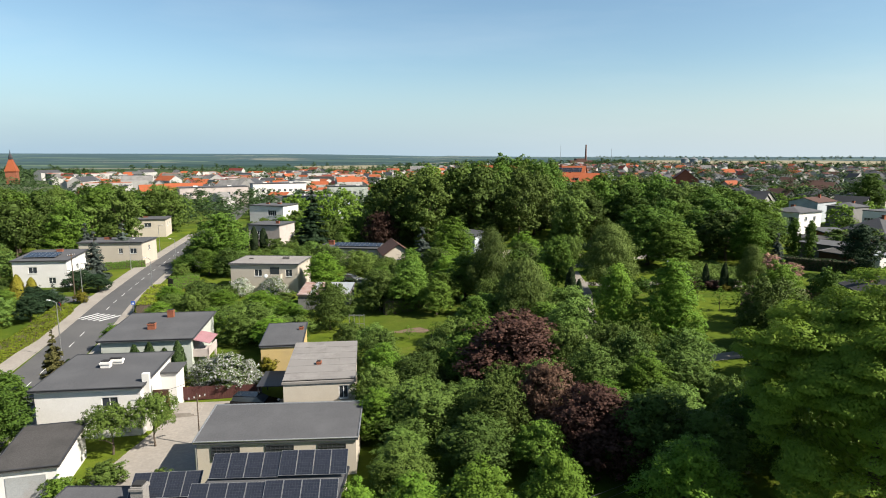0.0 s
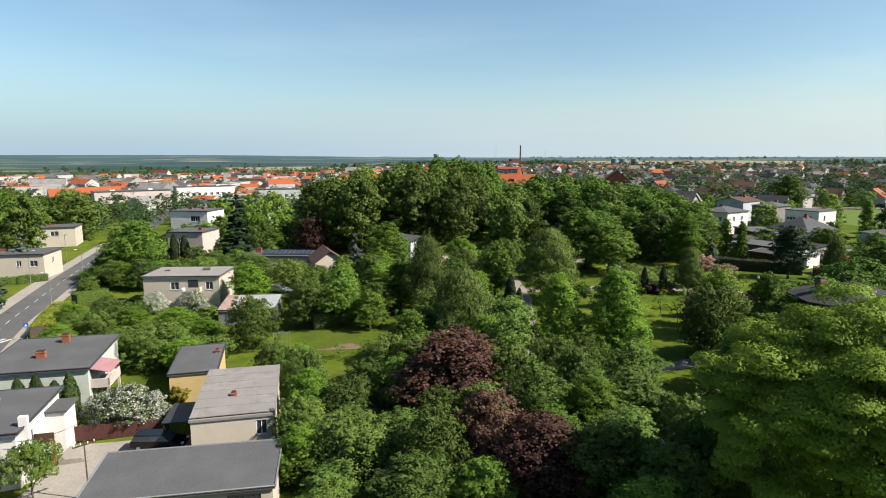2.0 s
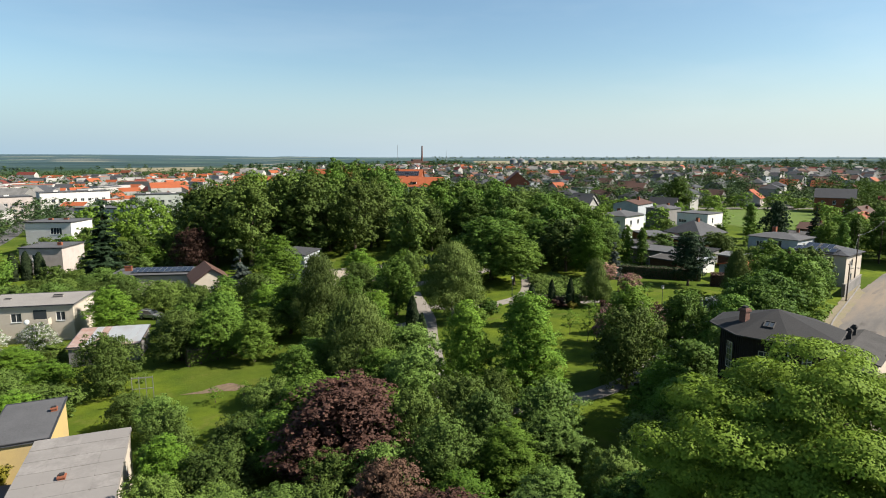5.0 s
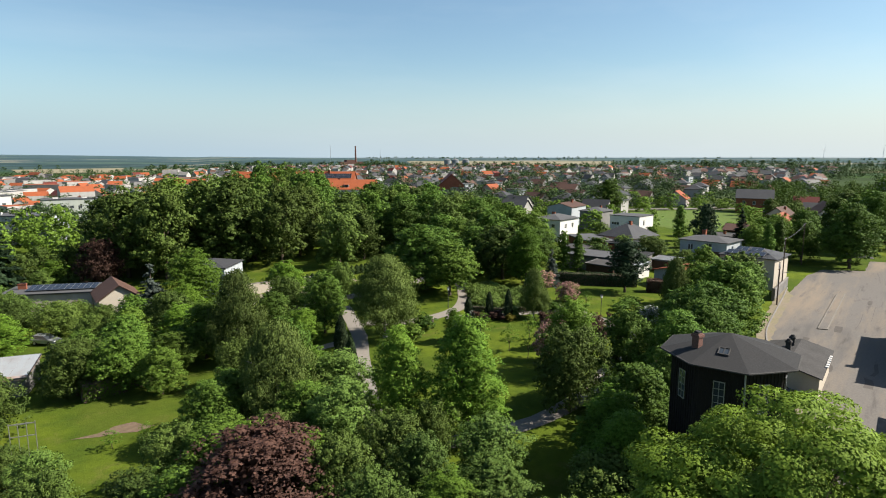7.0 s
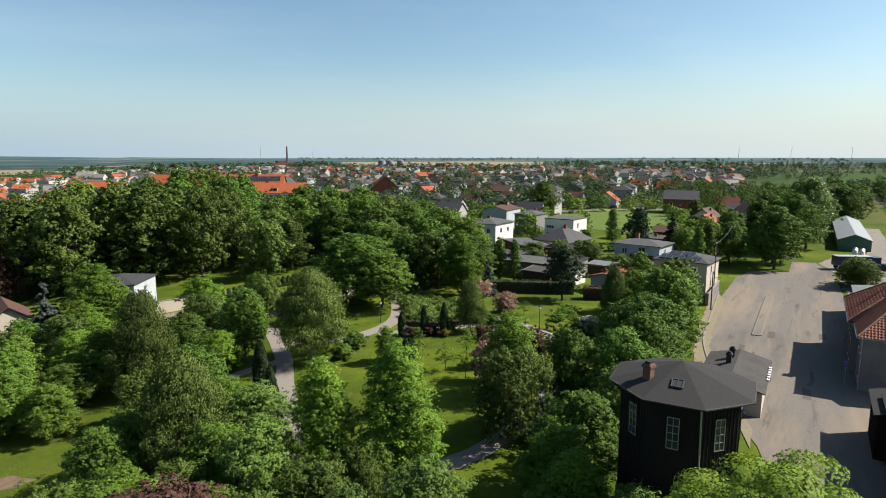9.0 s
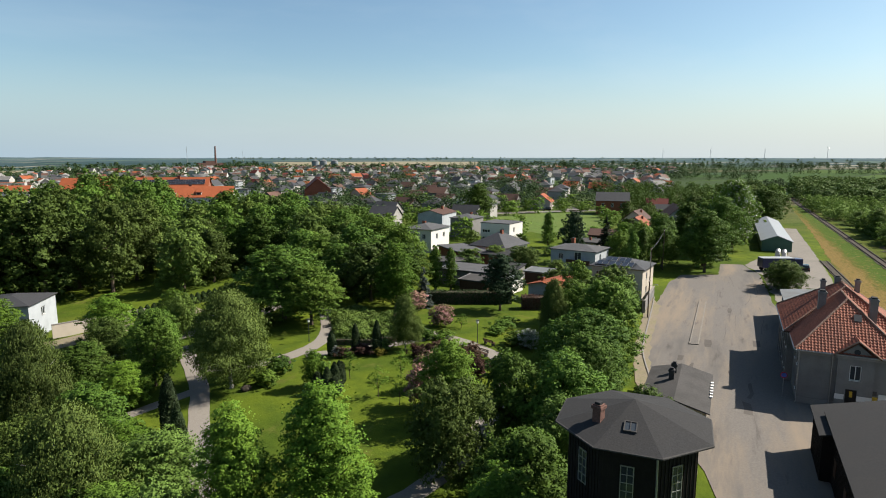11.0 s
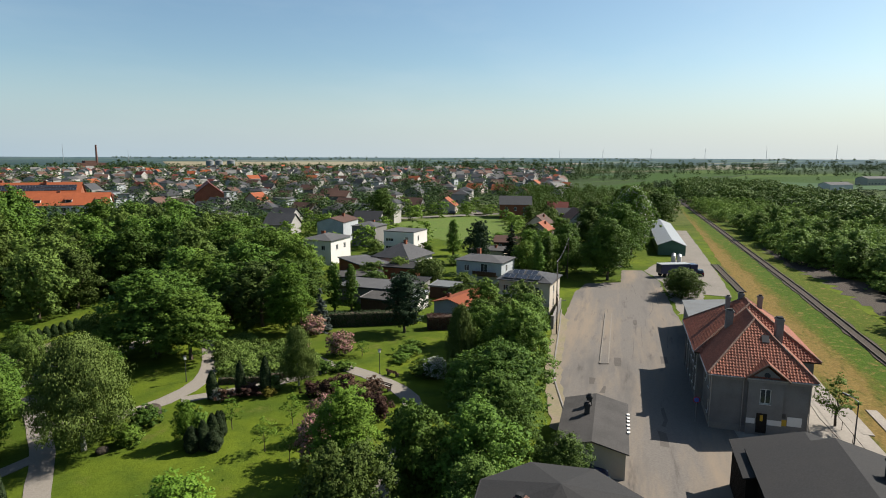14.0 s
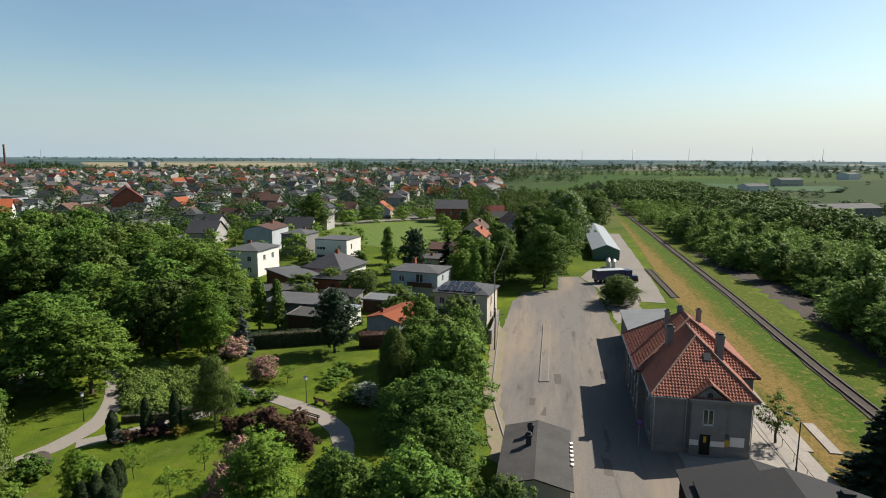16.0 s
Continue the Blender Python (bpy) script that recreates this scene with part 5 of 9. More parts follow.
plant("linden", 134, 106, 13.6, 11), plant("linden_c", 141, 111, 12.5, 9.5), plant("linden_pale", 170, 121, 18.5, 13, "tall street tree flecked with pale blossom"), plant("linden_pale", 181, 128.5, 18, 13, "tall street tree flecked with pale blossom"), plant("linden_c", 193, 136, 18.5, 13), plant("linden_c", 206, 143.5, 18, 13), plant("linden", 158, 117, 15, 11), plant("apple", 129.5, 86.2, 5.6, 8), plant("apple_b", 133.5, 88, 5.0, 6.4), plant("poplar", 118.5, 113.5, 9.5, 3.6), plant("poplar", 123.5, 115, 10, 3.8), plant("linden_b", 127, 118.5, 10.5, 8), plant("linden_b", 121, 119.5, 8.5, 7), plant("linden", 131.5, 115.5, 9.5, 7.5), plant("linden_b", 138, 121, 11, 8.5), plant("poplar", 146, 124, 10.5, 4)
plant("sapling", 85.8, 48.6, 5.4, 4.2, "small airy tree beside the platform"), plant("sapling", 85.9, 48.5, 5.0, 3.8, "small airy tree beside the platform"), plant("apple", 99, 128, 5.8, 8), plant("linden_c", 70, 160.5, 13.5, 12)


# ---- groves, gardens and far woods ----
KEEP_OUT = [(-33, 57.7, 8), (-36, 76, 9), (-11, 59, 8), (-13, 48, 9), (-14, 39, 10), (-18, 72, 6), (-35, 121, 10), (-20, 105, 7), (-11.5, 141.5, 7), (5, 142, 8), (85, 58, 14), (63, 63, 9), (37, 47.5, 6.5),
            (101, 101, 8), (88, 107, 7), (111, 124, 9), (105, 178, 8), (-3, 84, 7), (-1, 76, 4.5), (34, 62, 4.5), (3, 88, 4), (-23, 55, 9), (24.5, 104, 4), (22, 90, 3.5), (12, 97, 5), (-12, 113, 5), (12.5, 38, 4.5), (-15, 79, 5), (-5, 77, 6.5), (-3.5, 72, 5), (31.2, 59.5, 4.2), (226, 212, 11), (243, 201, 8), (230, 187, 8), (188, 168, 8), (176, 158, 7), (208, 166, 9), (224, 172, 8), (134, 142, 7), (150, 150, 6), (126, 168, 9), (126, 186, 8), (124, 202, 9), (100, 170, 8), (109, 148, 9), (97, 149, 9), (-17, 92, 5), (-20, 97, 6), (-35, 108, 5), (-28, 108, 4), (-6, 87, 7), (-2, 80, 6), (28, 52.5, 3.5), (36, 62, 3), (-24, 112, 6), (-17, 119, 5), (-83, 125.5, 9), (-78, 116, 7), (-74, 107, 7), (-82, 150.5, 10), (-76, 139, 7), (-99, 203, 9), (-94, 192, 8), (-90, 182, 7), (-90, 172, 5), (-90, 135, 8)]
PLANTED = []


MEADOW = [(150, 167), (163, 161), (207, 200), (219, 222), (202, 233), (172, 230), (152, 204)]


def open_ground(x, y, gap):
    if inside(x, y, MEADOW):
        return False
    if any(math.hypot(x - a, y - b) < r for a, b, r in KEEP_OUT):
        return False
    return all((x - a) ** 2 + (y - b) ** 2 > gap * gap for a, b in PLANTED)


def inside(x, y, poly):
    hit = False
    for (x0, y0), (x1, y1) in zip(poly, poly[1:] + poly[:1]):
        if (y0 > y) != (y1 > y) and x < (x1 - x0) * (y - y0) / (y1 - y0) + x0:
            hit = not hit
    return hit


GARDEN = []


def grove(poly, gap, kinds, h, w, seed, label="", group="", most=400, joined=False):
    """Trees spread over a piece of ground, each at least gap from the next."""
    r = random.Random(seed)
    xs, ys = [q[0] for q in poly], [q[1] for q in poly]
    tries = int((max(xs) - min(xs)) * (max(ys) - min(ys)) / gap / gap * 9)
    made = 0
    for _ in range(tries):
        x, y = r.uniform(min(xs), max(xs)), r.uniform(min(ys), max(ys))
        if made < most and inside(x, y, poly) and open_ground(x, y, gap):
            k = r.uniform(0, 1)
            hh = h[0] + (h[1] - h[0]) * k
            if joined:
                GARDEN.append((x, y, hh, (w[0] + (w[1] - w[0]) * k) * r.uniform(0.88, 1.15)))
            else:
                plant(r.choice(kinds), x, y, hh, (w[0] + (w[1] - w[0]) * k) * r.uniform(0.88, 1.15), label, group)
            PLANTED.append((x, y))
            made += 1


for o in list(scene.objects):
    if o.parent is None and o.type == "EMPTY" and "tree" in o.get("category", ""):
        PLANTED.append((o.location.x, o.location.y))
LAWN = [(30, 76), (36, 72), (62, 76), (66, 104), (62, 118), (48, 113), (36, 100), (30, 98), (30, 84)]
grove([(2, 40), (2, 58), (-1, 72), (2, 80), (14, 84), (17, 78), (16, 66), (30, 63), (34, 52), (34, 38)], 4.0, ["walnut", "apple", "apple_b", "linden", "bright"], (4.2, 7.2), (4.6, 6.6), 11, group="garden copse")
grove([(-7, 40), (-6.5, 66), (-13.5, 80), (-9, 82), (0, 66), (2, 40)], 3.6, ["apple", "apple_b", "walnut", "bright"], (3.2, 5.0), (4.4, 6.0), 12, group="orchard")
grove([(-10, 92), (-16, 99), (-14, 106), (-5, 124), (4, 124), (16, 118), (18, 100), (12, 86), (3, 86)], 5.2, ["apple", "walnut", "linden", "bright", "linden_b"], (4.8, 7.8), (5.2, 7), 13, group="garden copse")
grove([(-50, 130), (-46, 158), (-34, 158), (-30, 142), (-14, 134), (-4, 122), (-8, 108), (-14, 122), (-26, 128), (-42, 128)], 4.8, ["apple", "mid_e", "walnut", "apple_b"], (3.2, 6.5), (4.6, 7), 31, group="garden trees")
grove([(-62, 130), (-58, 128), (-52, 132), (-58, 160), (-66, 164), (-64, 146)], 4.2, ["apple_b", "mid_e", "linden"], (3.2, 6.2), (4.5, 7), 32, group="garden trees")
grove([(-70, 84), (-66, 100), (-72, 108), (-92, 112), (-92, 92)], 4.4, ["linden_b", "mid_d", "apple", "dark"], (3.0, 6.0), (4, 6.4), 33, group="garden trees west of the road")
grove([(20, 112), (16, 134), (30, 136), (40, 124), (36, 112)], 6, ["bright", "apple", "linden"], (4, 7), (4.5, 6.5), 14)
grove([(-46, 86), (-52, 106), (-45, 112), (-26, 110), (-14, 96), (-16, 80), (-28, 78), (-30, 86)], 4.6, ["apple", "apple_b", "mid_e", "bright"], (2.4, 4.2), (4.0, 6.0), 15, group="garden trees")
grove([(36, 56), (32, 50), (30, 43), (35, 41), (34, 52), (44, 58), (52, 58), (58, 64), (60, 74), (66, 80), (72, 84), (60, 78), (46, 66)], 4.6, ["linden", "linden_b", "walnut"], (6, 9), (5, 6.6), 16, group="trees along the street")
grove([(66, 82), (72, 79), (92, 92), (92, 96), (76, 92)], 4.8, ["linden", "linden_b", "mid_e"], (6.5, 9.5), (5.5, 7), 17, group="trees along the street")
WOOD = [(-24, 170), (-16, 225), (66, 236), (84, 205), (80, 168), (62, 152), (34, 150), (22, 148), (6, 160)]
grove([(-22, 172), (-14, 222), (34, 236), (38, 200), (30, 166), (6, 162)], 8.0, ["mid", "mid_b"], (15.5, 21.5), (12, 15.5), 18, group="tall park trees")
grove([(22, 150), (34, 152), (62, 154), (80, 170), (84, 204), (64, 226), (42, 214), (40, 178), (30, 162)], 8.0, ["mid", "mid_b", "mid_e"], (11, 15.5), (10, 13.5), 27, group="park trees")
grove([(58, 116), (51, 130), (54, 150), (76, 168), (88, 170), (82, 150), (74, 134), (68, 120)], 6.2, ["mid", "mid_b", "linden", "mid_e"], (8.5, 12.5), (8.5, 11), 19, group="park trees")
grove([(80, 112), (84, 128), (98, 150), (120, 175), (150, 160), (140, 120), (122, 112), (106, 110)], 7.5, ["mid_e", "mid_c", "mid_d", "mid_e"], (2.6, 5.2), (4, 6.2), 20, group="garden trees")
grove([(84, 172), (100, 190), (90, 260), (170, 300), (250, 260), (200, 180), (165, 165), (140, 172)], 9.5, ["mid", "mid_c", "mid_d", "mid_e"], (3.5, 8), (5, 8.5), 21, joined=True)
grove([(144, 118), (172, 140), (226, 172), (240, 172), (226, 160), (190, 140), (160, 121)], 7.5, ["mid", "mid_b"], (9, 13), (8, 11), 22, group="trees along the street")
grove([(232, 146), (250, 162), (330, 208), (326, 192), (262, 156)], 9, ["mid", "mid_b"], (10, 15), (9, 12), 23, group="trees along the railway")
grove([(-26, 156), (-20, 172), (-46, 204), (-66, 205), (-62, 190), (-44, 186), (-42, 172)], 7.5, ["mid_c", "mid_e", "mid_b"], (5, 9.5), (6, 8.5), 24, group="garden trees")
grove([(-84, 168), (-104, 150), (-150, 178), (-176, 226), (-150, 262), (-112, 250), (-92, 214)], 9.5, ["mid", "mid_b", "mid", "mid_e"], (11, 16.5), (10, 14), 25, group="tall trees west of the road")
grove([(-84, 136), (-78, 142), (-84, 170), (-104, 150), (-150, 178), (-200, 150), (-190, 118), (-120, 96), (-96, 110)], 8, ["mid_c", "mid_e", "mid_b", "mid_d"], (5, 9), (6, 9.5), 29, group="garden trees west of the road")
grove([(-120, 255), (-150, 262), (-215, 330), (-150, 345), (-112, 290)], 13, ["mid_c", "mid_e"], (5, 9), (7, 10), 30, joined=True)
grove([(-55, 212), (-20, 200), (-22, 250), (-70, 260)], 9, ["mid", "mid_b", "mid_e"], (9, 15), (8, 11), 26, joined=True)


def far_trees(name, label, spots, leaf, n, size, seed):
    """Many far crowns in one mesh."""
    rng = np.random.default_rng(seed)
    forms = []
    for k in range(5):
        c, nr, out = crown_points(rng, lob := lobes_of(rng, 10, 9, 0.3, 9) + [(np.array([0, 0, 2.4]), np.array([3.3, 3.3, 2.3]))], n, 0.1)
        f = np.concatenate([leaf_faces(rng, c, nr, size, out=out), depth_leaves(rng, lob[-2:], 24 if n > 200 else 6)])
        forms.append((f, np.concatenate([out, np.zeros((len(f) // 3 - n, 3))])))
    made, rounds = [], []
    for i, (x, y, h, w) in enumerate(spots):
        a = rng.uniform(0, 6.28)
        turn = np.array([[math.cos(a), math.sin(a), 0], [-math.sin(a), math.cos(a), 0], [0, 0, 1]])
        f, out = forms[i % 5]
        made.append(f * np.array([w / 9, w / 9, h / 10]) @ turn + np.array([x, y, land(x, y) - 0.2]))
        rounds.append(out @ turn)
    ob = new(name, leaf_mesh(name, np.concatenate(made), [M[leaf]], None, np.concatenate(rounds)))
    return tagged(ob, label, "trees", kind="stuff")


far_trees("garden_trees", "dense leafy trees in the gardens behind the houses", GARDEN, "leaf_linden", 1500, 0.52, 40)
r = random.Random(40)


def scattered(count, pick, poly, gap, h, w, free=()):
    """Places over a piece of ground, at least gap apart, with heights and widths."""
    cells, out = set(), []
    for _ in range(count * 12):
        if len(out) >= count:
            break
        x, y = pick()
        key = (int(x / gap), int(y / gap))
        if key in cells or not inside(x, y, poly) or any(math.hypot(x - a, y - b) < q for a, b, q in free):
            continue
        cells.add(key)
        k = r.uniform(0, 1)
        out.append((x, y, h[0] + (h[1] - h[0]) * k, (w[0] + (w[1] - w[0]) * k) * r.uniform(0.9, 1.2)))
    return out


EDGE = [(121, 40), (135, 48.5), (149, 56.5), (165, 66.5), (176, 75), (185, 83), (215, 100), (262, 129), (289, 151), (341, 184)]
near_scrub = EDGE + [(341, 150), (262, 80), (200, 40), (150, 8), (124, 14)]
willows = scattered(120, lambda: (118 + 170 * r.random(), r.uniform(20, 160)), EDGE[:-2] + [(270, 112), (215, 78), (190, 60), (165, 45), (140, 30), (124, 24)], 4.8, (4.5, 11), (4.4, 7.4), ((152, 57, 5), (160, 62, 5), (170, 68, 5), (181, 75, 5)))
for x, y, hh, ww in willows:
    plant("willow", x, y, hh, ww, group="willows beside the railway")
spots = scattered(360, lambda: (118 + 223 * r.random() ** 1.3, r.uniform(8, 184)), near_scrub, 4.6, (3.5, 8.0), (4.8, 8), ((152, 57, 5), (160, 62, 5), (170, 68, 5), (181, 75, 5)))
far_trees("scrub_wood", "dense grey-green willow scrub beside the railway", spots, "leaf_scrub", 900, 0.55, 41)
spots = scattered(420, lambda: (230 + 330 * r.random(), r.uniform(10, 290)), [(341, 184), (341, 150), (262, 80), (210, 30), (400, 120), (480, 170), (600, 250), (560, 300), (440, 240)], 6, (7, 11), (8, 12))
far_trees("railway_wood", "dark dense wood beyond the railway scrub", spots, "leaf_willow", 850, 0.66, 44)
spots = []
for _ in range(3100):
    az, d = r.uniform(-40, 62), 225 + 1300 * r.random() ** 1.5
    x, y = 20 + d * math.sin(radians(az)), 40 + d * math.cos(radians(az))
    if az < -3 and d > 300 and r.random() < 0.25:
        continue
    if not (az > 50 and d < 700) and not inside(x, y, WOOD) and not inside(x, y, [(124, 150), (140, 205), (175, 250), (245, 235), (240, 170), (190, 150)]):
        k = r.uniform(0.45, 1.15)
        spots.append((x, y, 9.5 * k, 11.5 * k * r.uniform(0.9, 1.2)))
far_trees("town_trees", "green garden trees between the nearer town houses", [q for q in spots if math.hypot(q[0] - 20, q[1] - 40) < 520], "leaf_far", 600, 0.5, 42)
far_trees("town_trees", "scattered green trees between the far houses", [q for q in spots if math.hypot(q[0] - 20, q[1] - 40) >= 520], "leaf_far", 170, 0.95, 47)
spots = []
for _ in range(6000):
    az, row = r.uniform(-46, 98), r.randrange(36)
    d = 1000 + row * 40 + row * row * 1.5 + 26 * math.sin(az * 0.21 + row * 2.1) + r.uniform(-5, 5)
    if noise.noise(Vector((az * 0.16, row * 1.7, 3))) < (0.16 if az < 12 else 0.22) or (az < 14 and d > 1900) or (az > 38 and d < 1500) or (17 < az < 38 and 1450 < d < 2700) or (-32 < az < -5 and d < 1500):
        continue
    x, y = 20 + d * math.sin(radians(az)), 40 + d * math.cos(radians(az))
    spots.append((x, y, r.uniform(7, 12.5), r.uniform(9, 17)))
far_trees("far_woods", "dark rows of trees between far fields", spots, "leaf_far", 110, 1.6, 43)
# long avenues across the eastern plain
spots = []
for d0, a0, a1, gap, hh in ((1060, 36, 96, 9, (7, 12)), (1420, 34, 98, 9, (8, 13)), (1850, 36, 98, 10, (9, 14)), (790, 30, 44, 11, (6, 9)), (640, 74, 92, 22, (3, 6)), (830, 55, 90, 60, (2.5, 6))):
    a = a0
    while a < a1:
        a += math.degrees(gap * r.uniform(0.5, 1.6) / d0) * (3 if noise.noise(Vector((a * 0.35, d0, 1))) > 0.28 else 1)
        d = d0 * (1 + 0.03 * math.sin(a * 0.11 + d0)) + r.uniform(-9, 9)
        k = r.uniform(*hh)
        spots.append((20 + d * math.sin(radians(a)), 40 + d * math.cos(radians(a)), k, k * r.uniform(0.8, 1.25)))
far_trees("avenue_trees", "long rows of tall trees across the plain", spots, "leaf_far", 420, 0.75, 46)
spots = []
for x0, y0, x1, y1, c in ((360, 120, 420, 60, 20), (330, 130, 372, 112, 12), (470, 170, 560, 120, 14), (420, 260, 560, 310, 30)):
    for _ in range(c):
        f = r.random()
        spots.append((x0 + (x1 - x0) * f + r.uniform(-6, 6), y0 + (y1 - y0) * f + r.uniform(-6, 6), r.uniform(3.5, 8), r.uniform(5, 9)))
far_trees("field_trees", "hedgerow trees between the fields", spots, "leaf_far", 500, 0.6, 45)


def field(label, az0, az1, d0, d1, material):
    """One far field between two bearings and two distances."""
    pts = [(20 + d * math.sin(radians(a)), 40 + d * math.cos(radians(a))) for d, a in ((d0, az0), (d0 * 1.02, (az0 + az1) / 2), (d0, az1), (d1, az1 + 0.6), (d1, az0 - 0.6))]
    patch("field", label, pts, material, 0.4, category="field", ragged=6)


spots = scattered(150, lambda: (205 + 190 * r.random(), r.uniform(150, 330)), [(262, 170), (275, 190), (226, 205), (236, 232), (300, 250), (330, 330), (390, 330), (380, 260), (330, 215)], 6.5, (5, 10), (6, 9.5))
far_trees("field_wood", "belt of dense green trees behind the brick houses", spots, "leaf_linden", 800, 0.5, 48)
field("pale stubble field beyond the town", 18.5, 36.5, 1680, 2600, "straw")
field("pale brown field in the valley", -28.5, -17, 1010, 1230, "straw"), field("pale field before the wooded hills", -14, -7.5, 1400, 1900, "straw"), field("pale field in the valley", -6, -2, 1500, 1700, "straw")
field("bright green crop on the plain", 60, 76, 420, 520, "crop"), field("green crop behind the scrub", 66, 82, 620, 760, "crop"), field("long green crop strip", 44, 60, 900, 1000, "crop")
grove([(142, 124), (152, 160), (163, 158), (210, 198), (262, 216), (264, 184), (238, 168), (180, 143)], 8.5, ["mid_e", "mid_b", "mid_c"], (3.5, 8), (5, 7.5), 28, group="garden trees")


# ---- kinds of things ----
def tiled_plane(parent, pts, thick=0.06, pitch=0.3, course=0.36, name="roof_tiles", material="tile"):
    """A roof plane of interlocking clay tiles: waves across, stepped courses up the slope. The first two points are the eave."""
    a, b = Vector(pts[0]), Vector(pts[1])
    u = (b - a).normalized()
    nrm = u.cross(Vector(pts[2]) - a).normalized()
    v = nrm.cross(u)
    loc = [((Vector(q) - a).dot(u), (Vector(q) - a).dot(v)) for q in pts]
    u0, u1, v1 = min(q[0] for q in loc), max(q[0] for q in loc), max(q[1] for q in loc)
    nu, nv = max(2, int((u1 - u0) / pitch) * 3), max(1, int(math.ceil(v1 / course)))
    verts, faces = [], []
    for j in range(nv):
        for f, lift in ((0.0, 0.05), (0.98, 0.0)):
            for i in range(nu + 1):
                x = u0 + (u1 - u0) * i / nu
                verts.append(a + u * x + v * ((j + f) * course) + nrm * (thick + lift + 0.028 * math.cos(2 * math.pi * i / 3)))
        s = j * 2 * (nu + 1)
        faces += [(s + i, s + i + 1, s + nu + 2 + i, s + nu + 1 + i) for i in range(nu)]
        if j:
            q = s - (nu + 1)
            faces += [(q + i, q + i + 1, s + i + 1, s + i) for i in range(nu)]
    bm = bmesh.new()
    vs = [bm.verts.new(q) for q in verts]
    for f in faces:
        bm.faces.new([vs[k] for k in f])
    m = len(pts)
    for i in range(1, m):
        p0, p1 = Vector(pts[i]), Vector(pts[(i + 1) % m])
        out = (p1 - p0).cross(nrm).normalized()
        bmesh.ops.bisect_plane(bm, geom=bm.verts[:] + bm.edges[:] + bm.faces[:], plane_co=p0, plane_no=out, clear_outer=True)
    part(name, bm, M[material], parent)
    return prism(bmesh.new(), [pts], 0.1)


def ridge_line(parent, pts, r=0.12, material="ridge", name="ridge_tiles"):
    bm = bmesh.new()
    for p0, p1 in zip(pts, pts[1:]):
        p0, p1 = Vector(p0), Vector(p1)
        k = max(1, int((p1 - p0).length / 0.4))
        for i in range(k):
            q0, q1 = p0.lerp(p1, i / k), p0.lerp(p1, (i + 1) / k)
            tube(bm, [q0, q1], [r, r * 0.85], 6)
    return part(name, bm, M[material], parent)


def chimney_stack(parent, x, y, z0, z1, w, d, material="plaster_grey"):
    c = part("chimney", boxes((x - w / 2, x + w / 2, y - d / 2, y + d / 2, z0, z1), (x - w / 2 - 0.07, x + w / 2 + 0.07, y - d / 2 - 0.07, y + d / 2 + 0.07, z1 - 0.25, z1 - 0.08)), M[material], parent)
    part("flue_cap", boxes((x - w / 2 + 0.08, x + w / 2 - 0.08, y - d / 2 + 0.08, y + d / 2 - 0.08, z1, z1 + 0.14)), M["felt_dark"], c)
    return c


def hedge(name, label, pts, w, h, leaf, n_per_m=260, size=0.16, seed=3, cat="hedge"):
    """A clipped hedge along a line of points."""
    rng = np.random.default_rng(seed)
    out = []
    for p0, p1 in zip(pts, pts[1:]):
        d = math.dist(p0, p1)
        n = int(d * n_per_m * (w + 2 * h) / 3)
        t, s = rng.random(n), rng.random(n)
        nx, ny = -(p1[1] - p0[1]) / d, (p1[0] - p0[0]) / d
        per = s * (w + 2 * h)
        side = np.where(per < h, -1, np.where(per > h + w, 1, 0))
        off = np.where(side == 0, per - h - w / 2, side * w / 2) + rng.normal(0, 0.06, n)
        z = np.where(side == -1, per, np.where(side == 1, 2 * h + w - per, h)) + rng.normal(0, 0.07, n) + 0.12 * np.sin(t * d * 1.3) * (side == 0)
        x, y = p0[0] + (p1[0] - p0[0]) * t + nx * off, p0[1] + (p1[1] - p0[1]) * t + ny * off
        zz = np.array([land(a, b) for a, b in zip(x, y)]) + z
        nr = np.stack([nx * side + rng.normal(0, 0.5, n), ny * side + rng.normal(0, 0.5, n), (side == 0) + 0.35 + rng.normal(0, 0.3, n)], 1)
        nr /= np.linalg.norm(nr, axis=1, keepdims=True)
        out.append(leaf_faces(rng, np.stack([x, y, zz], 1), nr, size))
    core = bmesh.new()
    for p0, p1 in zip(pts, pts[1:]):
        d, a = math.dist(p0, p1), math.atan2(p1[1] - p0[1], p1[0] - p0[0])
        mx, my = (p0[0] + p1[0]) / 2, (p0[1] + p1[1]) / 2
        box(core, -d / 2, d / 2, -w / 2 + 0.12, w / 2 - 0.12, -0.3, h - 0.12, Matrix.Translation((mx, my, land(mx, my))) @ Matrix.Rotation(a, 4, "Z"))
    home = thing(name, pose(0, 0, 0), label, cat)
    new("leaves", leaf_mesh("leaves", np.concatenate(out), [M[leaf]])).parent = home
    part("twig_core", core, M["bark"], home)
    return home


